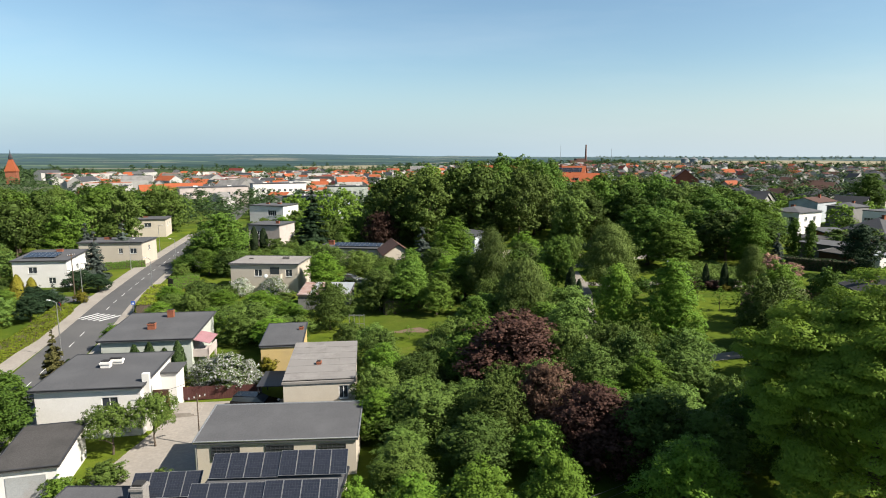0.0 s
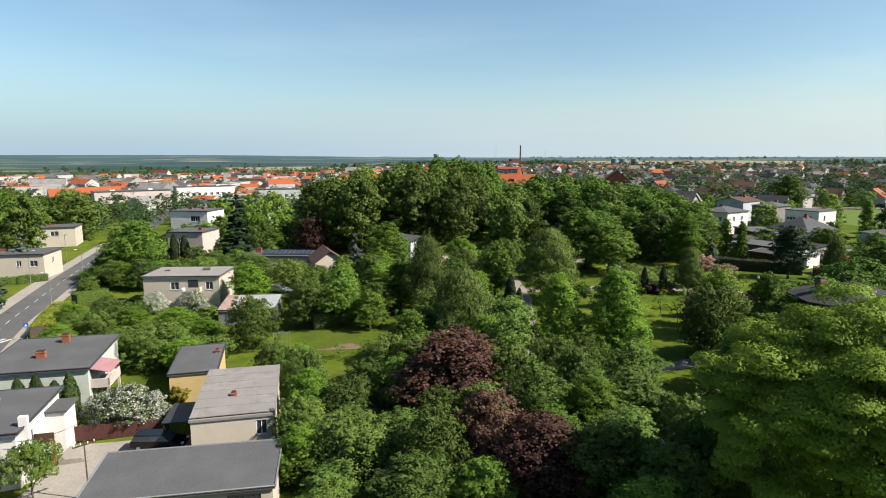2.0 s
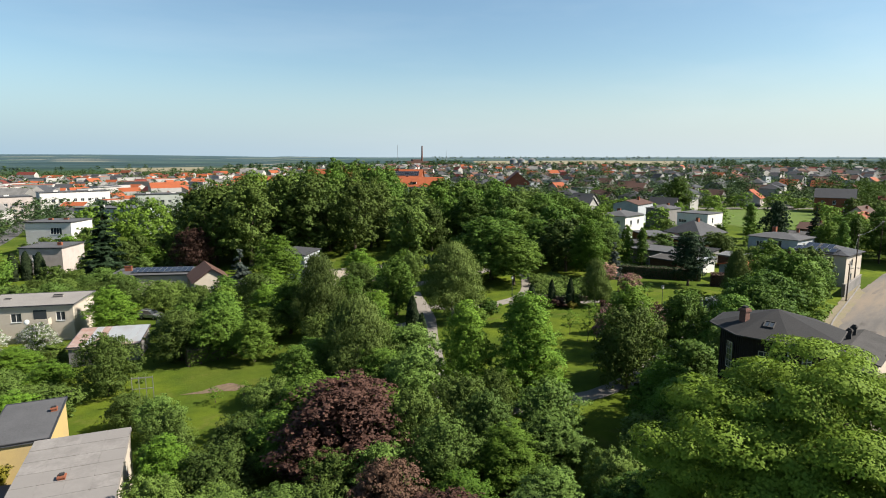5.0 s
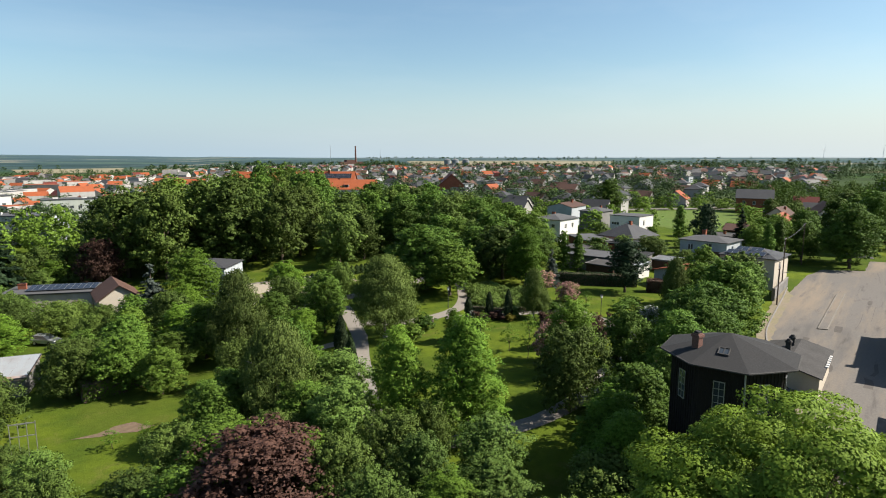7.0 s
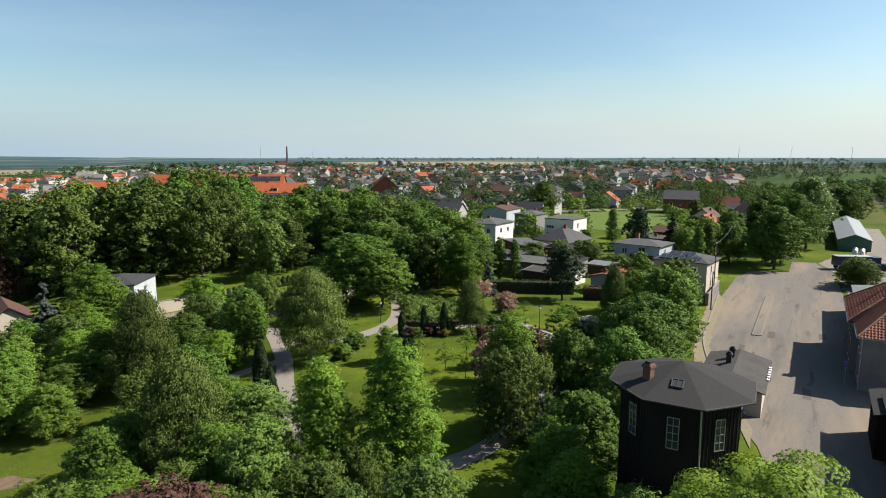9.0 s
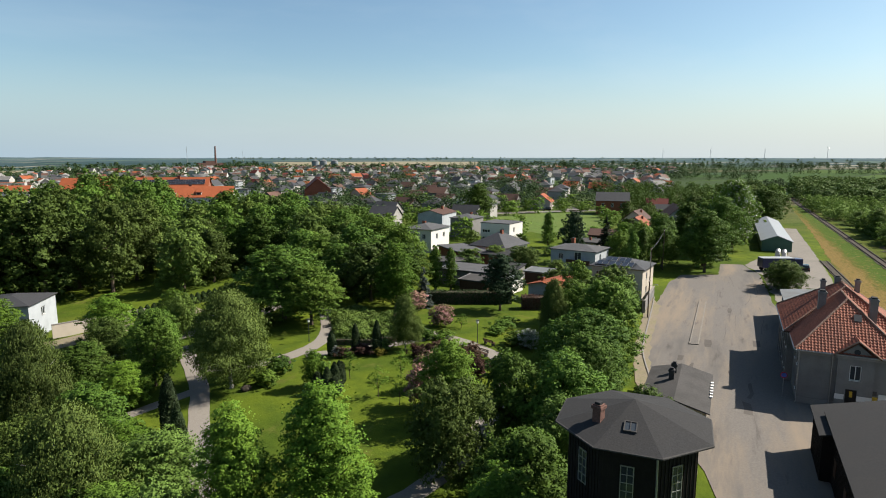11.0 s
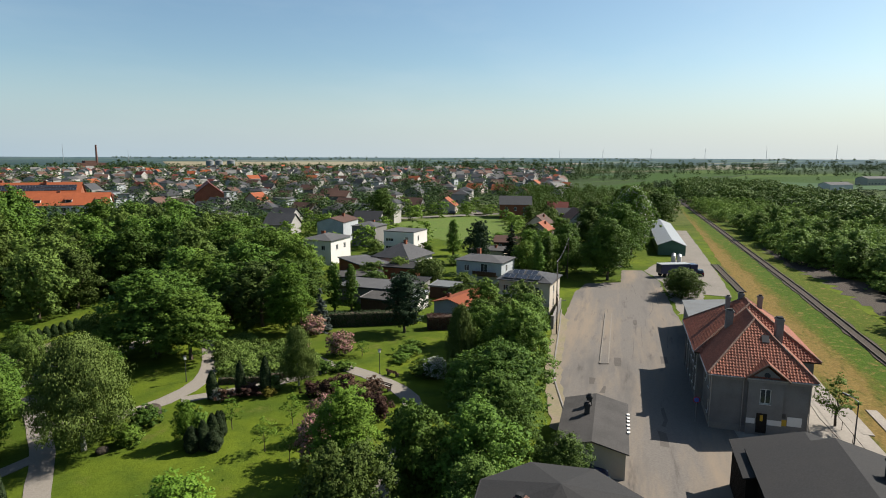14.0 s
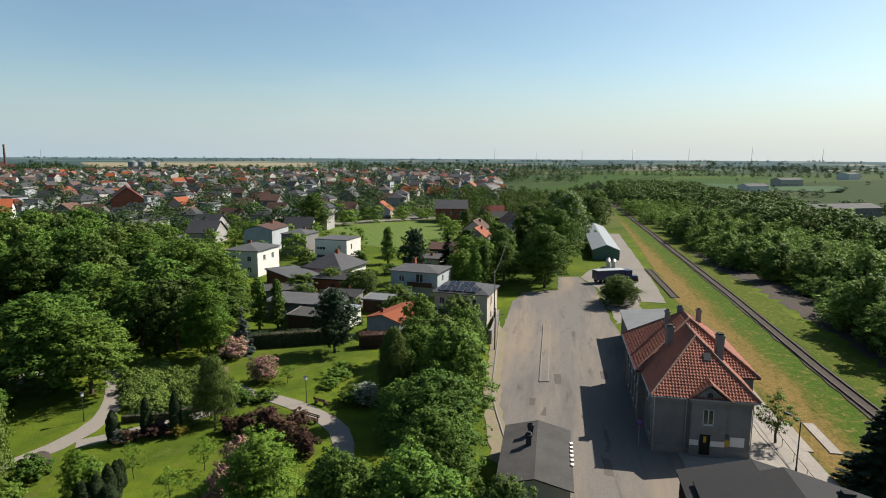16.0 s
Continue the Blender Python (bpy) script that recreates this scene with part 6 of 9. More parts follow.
def car(x, y, yaw, paint, label, length=4.5, estate=True, z=None):
    """A parked car: body, windows, wheels, lights."""
    t = thing("car", pose(x, y, land(x, y) + 0.05 if z is None else z, 0, 0, yaw), label, "car")
    L, w = length, 0.88
    tail = -L / 2 + (0.1 if estate else 0.75)
    prof = [(-L / 2, 0.32), (L / 2, 0.32), (L / 2 + 0.03, 0.62), (L / 2 - 0.25, 0.82), (L / 2 - 1.15, 0.95), (tail, 0.98), (-L / 2, 0.9)]
    bm = bmesh.new()
    a, b = [bm.verts.new((q[0], -w, q[1])) for q in prof], [bm.verts.new((q[0], w, q[1])) for q in prof]
    bm.faces.new(a), bm.faces.new(b[::-1])
    for i in range(len(prof)):
        j = (i + 1) % len(prof)
        bm.faces.new((a[j], a[i], b[i], b[j]))
    bmesh.ops.bevel(bm, geom=bm.edges[:], offset=0.06, segments=2, affect="EDGES")
    body = part("body", bm, M[paint], t)
    roof0, roof1 = tail + (0.25 if estate else 0.5), L / 2 - 1.95
    cab = bmesh.new()
    lo, hi = [(tail + 0.02, 0.97), (L / 2 - 1.1, 0.95)], [(roof0, 1.42), (roof1, 1.45)]
    v = [cab.verts.new(q) for q in ((lo[0][0], -w + 0.05, lo[0][1]), (lo[1][0], -w + 0.05, lo[1][1]), (lo[1][0], w - 0.05, lo[1][1]), (lo[0][0], w - 0.05, lo[0][1]),
                                    (hi[0][0], -w + 0.2, hi[0][1]), (hi[1][0], -w + 0.2, hi[1][1]), (hi[1][0], w - 0.2, hi[1][1]), (hi[0][0], w - 0.2, hi[0][1]))]
    for f in ((0, 1, 5, 4), (1, 2, 6, 5), (2, 3, 7, 6), (3, 0, 4, 7), (4, 5, 6, 7)):
        cab.faces.new([v[k] for k in f])
    part("window_band", cab, M["glass"], t)
    part("roof_panel", box(bmesh.new(), roof0 - 0.06, roof1 + 0.06, -w + 0.17, w - 0.17, 1.42, 1.49, bevel=0.03), M[paint], t)
    for i, (px, s) in enumerate(((-L / 2 + 0.8, -1), (-L / 2 + 0.8, 1), (L / 2 - 0.85, -1), (L / 2 - 0.85, 1))):
        wb = bmesh.new()
        bmesh.ops.create_cone(wb, cap_ends=True, segments=16, radius1=0.32, radius2=0.32, depth=0.22, matrix=pose(px, s * (w - 0.06), 0.32, 90))
        wh = part("wheel", wb, M["rubber"], t)
        rb = bmesh.new()
        bmesh.ops.create_cone(rb, cap_ends=True, segments=12, radius1=0.2, radius2=0.2, depth=0.24, matrix=pose(px, s * (w - 0.06), 0.32, 90))
        part("rim", rb, M["metal"], wh)
    for s in (-1, 1):
        part("headlight", boxes((L / 2 - 0.18, L / 2 + 0.02, s * 0.62 - 0.16, s * 0.62 + 0.16, 0.64, 0.76)), M["white"], t)
        part("tail_light", boxes((-L / 2 - 0.02, -L / 2 + 0.08, s * 0.68 - 0.1, s * 0.68 + 0.1, 0.66, 0.86)), M["car_red"], t)
    return t


def street_lamp(x, y, h, yaw, label="tall grey steel street lamp"):
    t = thing("street_lamp", pose(x, y, land(x, y), 0, 0, yaw), label, "lamp", "street lamps")
    part("pole", tube(tube(bmesh.new(), [(0, 0, -0.2), (0, 0, 1.2)], [0.11, 0.1], 8), [(0, 0, 1.2), (0, 0, h)], [0.07, 0.05], 8), M["metal" if h > 6 else "metal_dark"], t)
    part("arm", tube(bmesh.new(), [(0, 0, h), (0.5, 0, h + 0.18), (1.3, 0, h + 0.22)], [0.045, 0.04, 0.035], 6), M["metal"], t)
    part("lamp_head", box(bmesh.new(), 1.1, 1.75, -0.13, 0.13, h + 0.16, h + 0.3, bevel=0.04), M["white" if h > 6 else "metal_dark"], t)
    return t


def utility_pole(x, y, h, yaw, lamp=False):
    t = thing("utility_pole", pose(x, y, land(x, y), 0, 0, yaw), "weathered grey utility pole with a crossarm", "pole", "utility poles")
    part("pole", tube(bmesh.new(), [(0, 0, -0.3), (0, 0, h)], [0.12, 0.08] if h > 6.2 else [0.06, 0.05], 8), M["bark"], t)
    a = part("crossarm", boxes((-0.8, 0.8, -0.05, 0.05, h - 0.45, h - 0.35)), M["timber_brown"], t)
    for k in (-0.7, -0.25, 0.25, 0.7):
        part("insulator", tube(bmesh.new(), [(k, 0, h - 0.36), (k, 0, h - 0.2)], [0.04, 0.05], 6), M["white"], a)
    if lamp:
        part("lamp_head", tube(bmesh.new(), [(0, 0, h - 1.2), (0, -0.8, h - 0.9), (0, -1.3, h - 0.9)], [0.03, 0.03, 0.09], 6), M["metal"], t)
    return t


def wire(pts, sag=0.5, r=0.018, label="thin dark overhead cable"):
    bm = bmesh.new()
    for p0, p1 in zip(pts, pts[1:]):
        row = []
        for i in range(9):
            f = i / 8
            q = Vector(p0).lerp(Vector(p1), f)
            q.z -= sag * 4 * f * (1 - f)
            row.append(q)
        tube(bm, row, [r] * 9, 4)
    return tagged(part("overhead_cable", bm, M["metal_dark"], None), label, "cable", "overhead cables")


def road_sign(x, y, yaw, shape, h=2.4, label=""):
    t = thing("road_sign", pose(x, y, land(x, y), 0, 0, yaw), label, "sign")
    part("pole", tube(bmesh.new(), [(0, 0, -0.2), (0, 0, h + 0.3)], [0.035, 0.035], 6), M["metal"], t)
    bm = bmesh.new()
    if shape == "round":
        bmesh.ops.create_cone(bm, cap_ends=True, segments=20, radius1=0.34, radius2=0.34, depth=0.03, matrix=pose(0, -0.05, h, 90))
        f = part("sign_plate", bm, M["car_red"], t)
        bm = bmesh.new()
        bmesh.ops.create_cone(bm, cap_ends=True, segments=20, radius1=0.26, radius2=0.26, depth=0.02, matrix=pose(0, -0.072, h, 90))
        part("sign_face", bm, M["sign_blue"], f)
    else:
        f = part("sign_plate", boxes((-0.32, 0.32, -0.06, -0.04, h - 0.32, h + 0.32)), M["sign_blue"], t)
        bm = bmesh.new()
        v = [bm.verts.new(q) for q in ((-0.22, -0.066, h - 0.2), (0.22, -0.066, h - 0.2), (0, -0.066, h + 0.2))]
        bm.faces.new(v)
        part("pictogram", bm, M["white"], f)
    return t


def bench(x, y, yaw):
    t = thing("bench", pose(x, y, land(x, y) + 0.03, 0, 0, yaw), "dark park bench with slatted seat", "bench", "park benches")
    for k in range(3):
        part("seat_slat", boxes((-0.95, 0.95, -0.25 + k * 0.16, -0.12 + k * 0.16, 0.42, 0.46)), M["timber_brown"], t)
    for k in range(2):
        part("back_slat", boxes((-0.95, 0.95, 0.26 + k * 0.04, 0.3 + k * 0.04, 0.55 + k * 0.17, 0.67 + k * 0.17)), M["timber_brown"], t)
    for s in (-0.7, 0.7):
        part("leg_frame", boxes((s - 0.05, s + 0.05, -0.26, 0.3, 0.0, 0.42), (s - 0.04, s + 0.04, 0.24, 0.3, 0.42, 0.88)), M["metal_dark"], t)
    return t


def park_lamp(x, y):
    t = thing("park_lamp", pose(x, y, land(x, y)), "black cast park lamp post", "lamp", "park lamps")
    part("pole", tube(bmesh.new(), [(0, 0, -0.1), (0, 0, 0.5), (0, 0, 2.9)], [0.1, 0.05, 0.04], 8), M["metal_dark"], t)
    part("lantern", box(bmesh.new(), -0.14, 0.14, -0.14, 0.14, 2.9, 3.3, bevel=0.04), M["white"], t)
    part("lantern_cap", box(bmesh.new(), -0.2, 0.2, -0.2, 0.2, 3.3, 3.38, bevel=0.03), M["metal_dark"], t)
    return t


SOLAR = {}


def solar_panel(m, w=1.04, h=1.7):
    """One framed module; m places the middle of its lower edge, x along the row, y up the slope."""
    if not SOLAR:
        t = thing("solar_panel", m, "black framed photovoltaic panel on a roof rack", "solar panel", "solar panels")
        part("glass_face", boxes((-w / 2 + 0.02, w / 2 - 0.02, 0.02, h - 0.02, 0.0, 0.035)), M["solar"], t)
        part("frame", boxes((-w / 2, w / 2, 0, 0.016, -0.01, 0.04), (-w / 2, w / 2, h - 0.016, h, -0.01, 0.04), (-w / 2, -w / 2 + 0.016, 0.016, h - 0.016, -0.01, 0.04), (w / 2 - 0.016, w / 2, 0.016, h - 0.016, -0.01, 0.04)), M["metal"], t)
        SOLAR["one"] = t
        return t
    return copy_thing(SOLAR["one"], m)


def solar_row(x, y, z, yaw, tilt, cols, rows, w=1.06, h=1.72):
    for i in range(cols):
        for j in range(rows):
            solar_panel(pose(x, y, z, 0, 0, yaw) @ pose((i - (cols - 1) / 2) * w, 0, 0, tilt) @ pose(0, j * h, 0))


# ---- the gardens by the town road ----
h1 = house("house", "white two-storey house with a flat grey roof", -34, 58.3, 9.4, 9.0, 7.0, 4.9, "mono", 0.25, 0.35, openings={"f": [(1.9, 2.7, 1.5, 1.4), (-2.6, 0.6, 1.2, 1.1)], "r": [(-1.6, 2.7, 0.9, 1.3), (1.8, 2.7, 0.9, 1.3), (0.6, 0.4, 1.0, 1.6)]},
           doors=[("r", -2.8, 1.0, 2.1)])
chimney_stack(h1, -0.4, 0.8, 5.0, 5.9, 0.9, 0.6, "plaster_white")
chimney_stack(h1, 0.2, 1.8, 5.0, 5.8, 1.3, 0.5, "plaster_white")
part("chimney", boxes((4.65, 5.3, -3.7, -3.3, -0.5, 6.0)), M["plaster_white"], h1)
part("porch_wall", boxes((4.65, 6.2, 1.2, 3.9, -0.5, 4.2)), M["plaster_white"], h1)
part("porch_roof", boxes((4.55, 6.5, 1.0, 4.1, 4.22, 4.42)), M["felt"], h1)
part("porch_post", boxes((5.9, 6.15, -1.2, -0.95, -0.3, 2.5)), M["brick"], h1)
part("balcony_rail", boxes((4.7, 6.2, -1.3, -1.22, 2.5, 3.4)), M["timber_brown"], h1)
bm = bmesh.new()
bmesh.ops.create_cone(bm, cap_ends=True, segments=18, radius1=0.42, radius2=0.2, depth=0.1, matrix=pose(4.1, -4.25, 1.3, 70, 20))
part("satellite_dish", bm, M["white"], h1)
for k in range(5):
    part("step", boxes((6.3, 8.2, -1.2 + k * 0.02, 1.6, -0.2, 0.75 - k * 0.15) if k == 0 else (6.3 + k * 0.32, 8.2 + k * 0.1, -1.2, 1.6, -0.2, 0.75 - k * 0.15)), M["paving"], h1) if k < 1 else part("step", boxes((8.2 + (k - 1) * 0.3, 8.5 + (k - 1) * 0.3, -1.2, 1.6, -0.2, 0.75 - k * 0.15)), M["paving"], h1)
h2 = house("house", "pale green house with a sloping grey roof", -37, 76.4, 10.6, 10.6, 6.5, 4.3, "mono", 0.5, 0.35, wall="plaster_green", openings={"r": [(-2.6, 0.5, 1.4, 1.1), (-1.6, 2.6, 1.0, 1.4)]}, chimneys=[(-0.6, -1.4, 1.0, 0.9, 0.6), (0.2, 3.6, 1.2, 0.8, 0.6)])
part("balcony", boxes((5.3, 7.2, -4.8, -0.8, 1.9, 2.1), (7.05, 7.2, -4.8, -0.8, 2.1, 2.9), (5.3, 7.2, -4.8, -4.65, 2.1, 2.9), (6.9, 7.15, -4.75, -4.5, -0.5, 1.9), (6.9, 7.15, -1.1, -0.85, -0.5, 1.9)), M["plaster_pink"], h2)
part("awning", prism(bmesh.new(), [[(5.3, -4.9, 4.2), (7.4, -4.9, 3.65), (7.4, -0.9, 3.65), (5.3, -0.9, 4.2)]], 0.06), M["awning"], h2)
hs = house("outbuilding", "cream concrete outbuilding with a worn slab roof", -12.5, 60.4, 6.7, 11.4, 7.0, 4.2, "mono", 0.15, 0.12, wall="plaster_cream", cover="concrete", openings={"f": [(2.3, 2.6, 0.9, 1.3)], "r": [(2, 2.2, 1.0, 1.0)]}, chimneys=[(-0.3, -1.5, 0.7, 0.45, 0.45)], rim=None)
for i in range(4):
    for j in range(6):
        part("roof_slab", boxes((-3.42 + i * 1.72, -3.42 + i * 1.72 + 1.712, -5.65 + j * 1.9, -5.65 + j * 1.9 + 1.892, 4.545 + j * 0.026 + 0.004 * ((i * 7 + j * 3) % 4), 4.6 + j * 0.026 + 0.004 * ((i * 7 + j * 3) % 4))), M["slab"], hs)
wk = house("workshop", "long cream workshop with a flat grey roof", -13.3, 47.5, 12.4, 5.8, 4.0, 3.4, "mono", 0.4, 0.2, wall="plaster_cream", rim="metal")
for u in (-4.0, 0.2, 4.3):
    fb = bmesh.new()
    for i in range(7):
        box(fb, u - 1.1 + i * 0.36, u - 1.1 + i * 0.36 + 0.05, -2.98, -2.92, 1.95, 3.1)
    for j in range(5):
        box(fb, u - 1.1, u + 1.11, -2.98, -2.92, 1.95 + j * 0.277, 2.0 + j * 0.277)
    g = part("window_grille", fb, M["metal_dark"], wk)
    part("pane", boxes((u - 1.1, u + 1.1, -2.935, -2.905, 1.95, 3.1)), M["glass"], g)
part("downpipe", tube(bmesh.new(), [(-6.25, -3.05, 3.1), (-6.25, -3.05, -0.3)], [0.06, 0.06], 6), M["metal"], wk)
gb = house("garage_block", "cream garage block with a grey roof carrying solar panels", -10.3, 31.4, 8.2, 9.4, 0, 5.4, "flat", 0, 0.15, wall="plaster_cream")
gc = house("annex", "lower flat-roofed annex beside the garages", -19.3, 31.2, 9.4, 9.0, 0, 4.8, "flat", 0, 0.15, wall="plaster_cream")
chimney_stack(gc, 0.9, 2.6, 4.8, 6.4, 0.75, 0.75, "concrete")
ZR = land(-10.3, 31.4) + 5.8
solar_row(-12.35, 34.6, ZR, 3, 34, 4, 1)
solar_row(-8.1, 34.8, ZR + 0.1, 3, 34, 4, 1)
solar_row(-12.35, 31.0, ZR, 3, 34, 4, 1)
solar_row(-8.1, 31.2, ZR + 0.1, 3, 34, 4, 1)
ZR = land(-19.3, 31.2) + 5.2
solar_row(-17.3, 34.3, ZR, 5, 34, 4, 1)
house("garden_building", "yellow plastered flat-roofed garden building", -19.8, 73.0, 4.7, 9.4, 9.0, 3.8, "flat", 0, 0.15, wall="plaster_yellow", chimneys=[(1.9, 1.5, 0.6, 0.5, 0.4)], openings={"f": [(1.3, 0.8, 0.9, 0.9)]})
gg = house("garage", "small white garage with a mossy sloping roof", -33.2, 46.6, 4.4, 6.6, 14, 2.6, "mono", 0.5, 0.25, wall="plaster_white", cover="felt_old")
part("garage_door", boxes((-1.4, 1.4, -3.36, -3.31, 0.0, 2.1)), M["sheet"], gg)
vl = house("house", "cream two-storey flat-roofed villa with balcony", -34.8, 120.4, 13.4, 9.0, -3, 5.6, "flat", 0, 0.3, wall="plaster_cream", cover="concrete",
           openings={"f": [(-1.2, 3.3, 1.5, 1.4), (4.9, 3.3, 1.3, 1.4), (-4.9, 0.7, 1.4, 1.0), (0.6, 0.5, 1.4, 1.4)]}, chimneys=[(2.8, 1.0, 0.6, 1.4, 0.6), (-4.3, 0.6, 0.35, 1.0, 0.6)], chimney="concrete")
part("balcony", boxes((0.6, 3.6, -5.6, -4.5, 2.9, 3.1), (0.6, 3.6, -5.65, -5.55, 3.1, 3.9), (3.5, 3.6, -5.55, -4.5, 3.1, 3.9)), M["plaster_cream"], vl)
part("balcony_door", boxes((1.2, 3.0, -4.54, -4.505, 3.1, 5.1)), M["glass"], vl)
part("satellite_dish", bmesh.ops.create_cone(bm := bmesh.new(), cap_ends=True, segments=16, radius1=0.4, radius2=0.2, depth=0.1, matrix=pose(0.7, -5.8, 3.6, 70)) and bm, M["white"], vl)
rs = house("shed", "small shed with a rusty sheet metal roof", -20.5, 104, 8.6, 6.4, -1.4, 2.3, "mono", 0.8, 0.2, wall="plaster_grey", cover="rust")
for k in range(9):
    q = -4.45 + k * 0.99
    part("roof_sheet", prism(bmesh.new(), [[(q, -3.42, 2.53), (q + 0.96, -3.42, 2.53), (q + 0.96, 3.42, 3.4), (q, 3.42, 3.4)]], 0.03), M["rust" if k in (0, 1, 3) else "sheet"], rs, "rusty corrugated sheet" if k in (0, 1, 3) else "")
cot = house("cottage", "small cream cottage with a brown tiled gable roof", -11.2, 139.5, 6.4, 9, 14, 3.2, "gable_d", 2.6, 0.5, wall="plaster_cream", cover="tile_brown", openings={"f": [(0.2, 0.9, 1.2, 1.4), (0, 3.5, 0.6, 0.6)]})
house("house", "pinkish low house with a dark flat roof", -22.5, 148, 15, 8, -8, 3.9, "flat", 0, 0.3, wall="plaster_pink", openings={"f": [(-5.5, 1.2, 1.1, 1.2)]}, chimneys=[(-5.6, 1, 1.3, 1.4, 0.5)])
solar_row(-21, 145.6, land(-22, 148) + 4.35, -8, 9, 11, 1), solar_row(-21, 148.0, land(-22, 148) + 4.35, -8, 9, 11, 1)
house("house", "white cubic house with a dark grey roof", 5.6, 143, 8, 9, -24, 6.0, "hip", 1.0, 0.3, wall="plaster_blue", cover="slate", openings={"f": [(1.2, 3.6, 1.2, 1.3), (-1.5, 3.6, 1.2, 1.3)], "r": [(0, 3.6, 1.2, 1.3)]})
car(-19.6, 59.6, -5, "car_black", "shiny black estate car parked in the courtyard", 4.7)
car(-46.5, 118.4, 70, "car_black", "dark car parked beside the villa", 4.4)
car(-15, 117.2, -28, "car_silver", "silver hatchback parked on the grass", 4.1)
car(-19, 123.6, -30, "car_silver", "pale car parked beside the trees", 4.1)
fence = thing("board_fence", pose(-24.4, 62.6, land(-24.4, 62.6), 0, 0, 6), "dark brown board fence round the courtyard", "fence")
for k in range(33):
    part("board", boxes((-4.4 + k * 0.265, -4.4 + k * 0.265 + 0.25, -0.02, 0.02, 0.02, 1.5 + 0.02 * (k % 3))), M["fence_brown"], fence)
for k in range(5):
    part("post", boxes((-4.45 + k * 2.2, -4.33 + k * 2.2, 0.02, 0.14, -0.3, 1.6)), M["metal_dark"], fence)
part("lean_to_roof", boxes((4.6, 9.2, -3.4, 1.2, 2.2, 2.28), (4.7, 4.8, -3.3, -3.2, 0, 2.2), (9.0, 9.1, -3.3, -3.2, 0, 2.2), (4.7, 4.8, 1.0, 1.1, 0, 2.2)), M["metal_dark"], thing("carport", pose(-24.4, 63.2, land(-22, 62), 0, 0, 4), "dark open carport roof beside the outbuilding", "carport"))
plant("white_bush", -24.6, 65.2, 3.6, 6.2, "big white flowering shrub behind the fence"), plant("white_bush", -27.2, 65.6, 3.0, 3.6), plant("white_bush", -22.2, 65.4, 2.9, 3.2)
plant("shrub_gold", -20.6, 68.4, 2.6, 3.2), plant("shrub_gold", -29.6, 64.6, 1.8, 2.2), plant("shrub", -30.2, 61, 2.2, 2.0), plant("thuja_g", -30.3, 66.2, 5.6, 1.6)
for x, y, hh, ww in ((-36.6, 68.6, 4.6, 1.5), (-34.9, 68.8, 4.8, 1.5), (-33.2, 68.9, 4.0, 1.4), (-40.5, 68.6, 3.6, 1.5), (-39.0, 68.5, 3.3, 1.4), (-45.5, 70.2, 2.4, 1.5), (-46.8, 69.6, 2.3, 1.6), (-43.4, 70, 2.2, 2.0)):
    plant("thuja_g", x, y, hh, ww, group="row of garden thujas")
plant("bright", -45.6, 80.6, 3.6, 3.6), plant("spruce_gold", -43.4, 64.4, 7.8, 4.2, "bronze-tinted garden conifer beside the road"), plant("linden", -40.6, 49.5, 7.4, 7.0), plant("linden_b", -42.5, 55, 6.2, 5.6)
plant("fruit_open", -29.6, 50.6, 4.4, 5.2), plant("fruit_open", -26.4, 51.8, 4.9, 4.4), plant("shrub_b", -27.2, 45.2, 1.8, 3.4), plant("shrub", -30.0, 43.6, 1.6, 2.6), plant("shrub_b", -22.5, 44.6, 1.4, 2.0)
plant("white_bush", -38.6, 112.6, 3.2, 4.6), plant("white_bush", -31.8, 111.4, 3.4, 5.2), plant("shrub_gold", -47.8, 112.4, 1.9, 3.0), plant("shrub_gold", -46.0, 111, 1.6, 2.4)
plant("white_bush", -57.5, 138.5, 2.6, 3.6), plant("golden_thuja", -75.6, 104.5, 6.0, 2.2), plant("golden_thuja", -73.4, 105.0, 5.4, 2.0), plant("dark", -71.5, 102.5, 4.2, 4.4), plant("spruce_blue", -69.8, 105.4, 4.6, 3.0)
plant("spruce_blue", -76.5, 130.5, 11.5, 6.0), plant("spruce_blue", -80.5, 150, 11, 6.6), plant("spruce_blue", -90, 150, 11, 6), plant("dark", -68.5, 117, 3.6, 5.4, "dark brownish spreading shrub at the corner"), plant("dark", -73.6, 119, 4.0, 5.8, "dark brownish spreading shrub at the corner"), plant("shrub_gold", -66.3, 107.6, 2.2, 2.6)
plant("thuja", -56.5, 170, 6.6, 2.2), plant("thuja", -54, 170.6, 6.8, 2.2), plant("thuja", -51.4, 171, 6.4, 2.2)
hedge("hedge", "clipped yellow-green hedge along the pavement", [(-57.2, 62), (-59.0, 74), (-60.5, 84.5), (-65.2, 101)], 2.4, 1.5, "leaf_hedge", 200, 0.2, 5)
hedge("hedge", "tall clipped garden hedge beside the road", [(-50.6, 99), (-53.6, 108), (-55.6, 116)], 2.6, 1.9, "leaf_hedge", 200, 0.2, 6)
hedge("hedge", "tall green clipped hedge block", [(-55, 119), (-51.4, 123.5)], 2.2, 2.4, "leaf_linden", 200, 0.2, 7)
hedge("hedge", "green clipped garden hedge", [(-81.5, 140), (-72.6, 144.5)], 1.6, 1.6, "leaf_linden", 180, 0.2, 8)
hedge("hedge", "dark hedge across the garden", [(-9.5, 95), (0.5, 98.5)], 1.8, 2.0, "leaf_linden", 180, 0.2, 9)
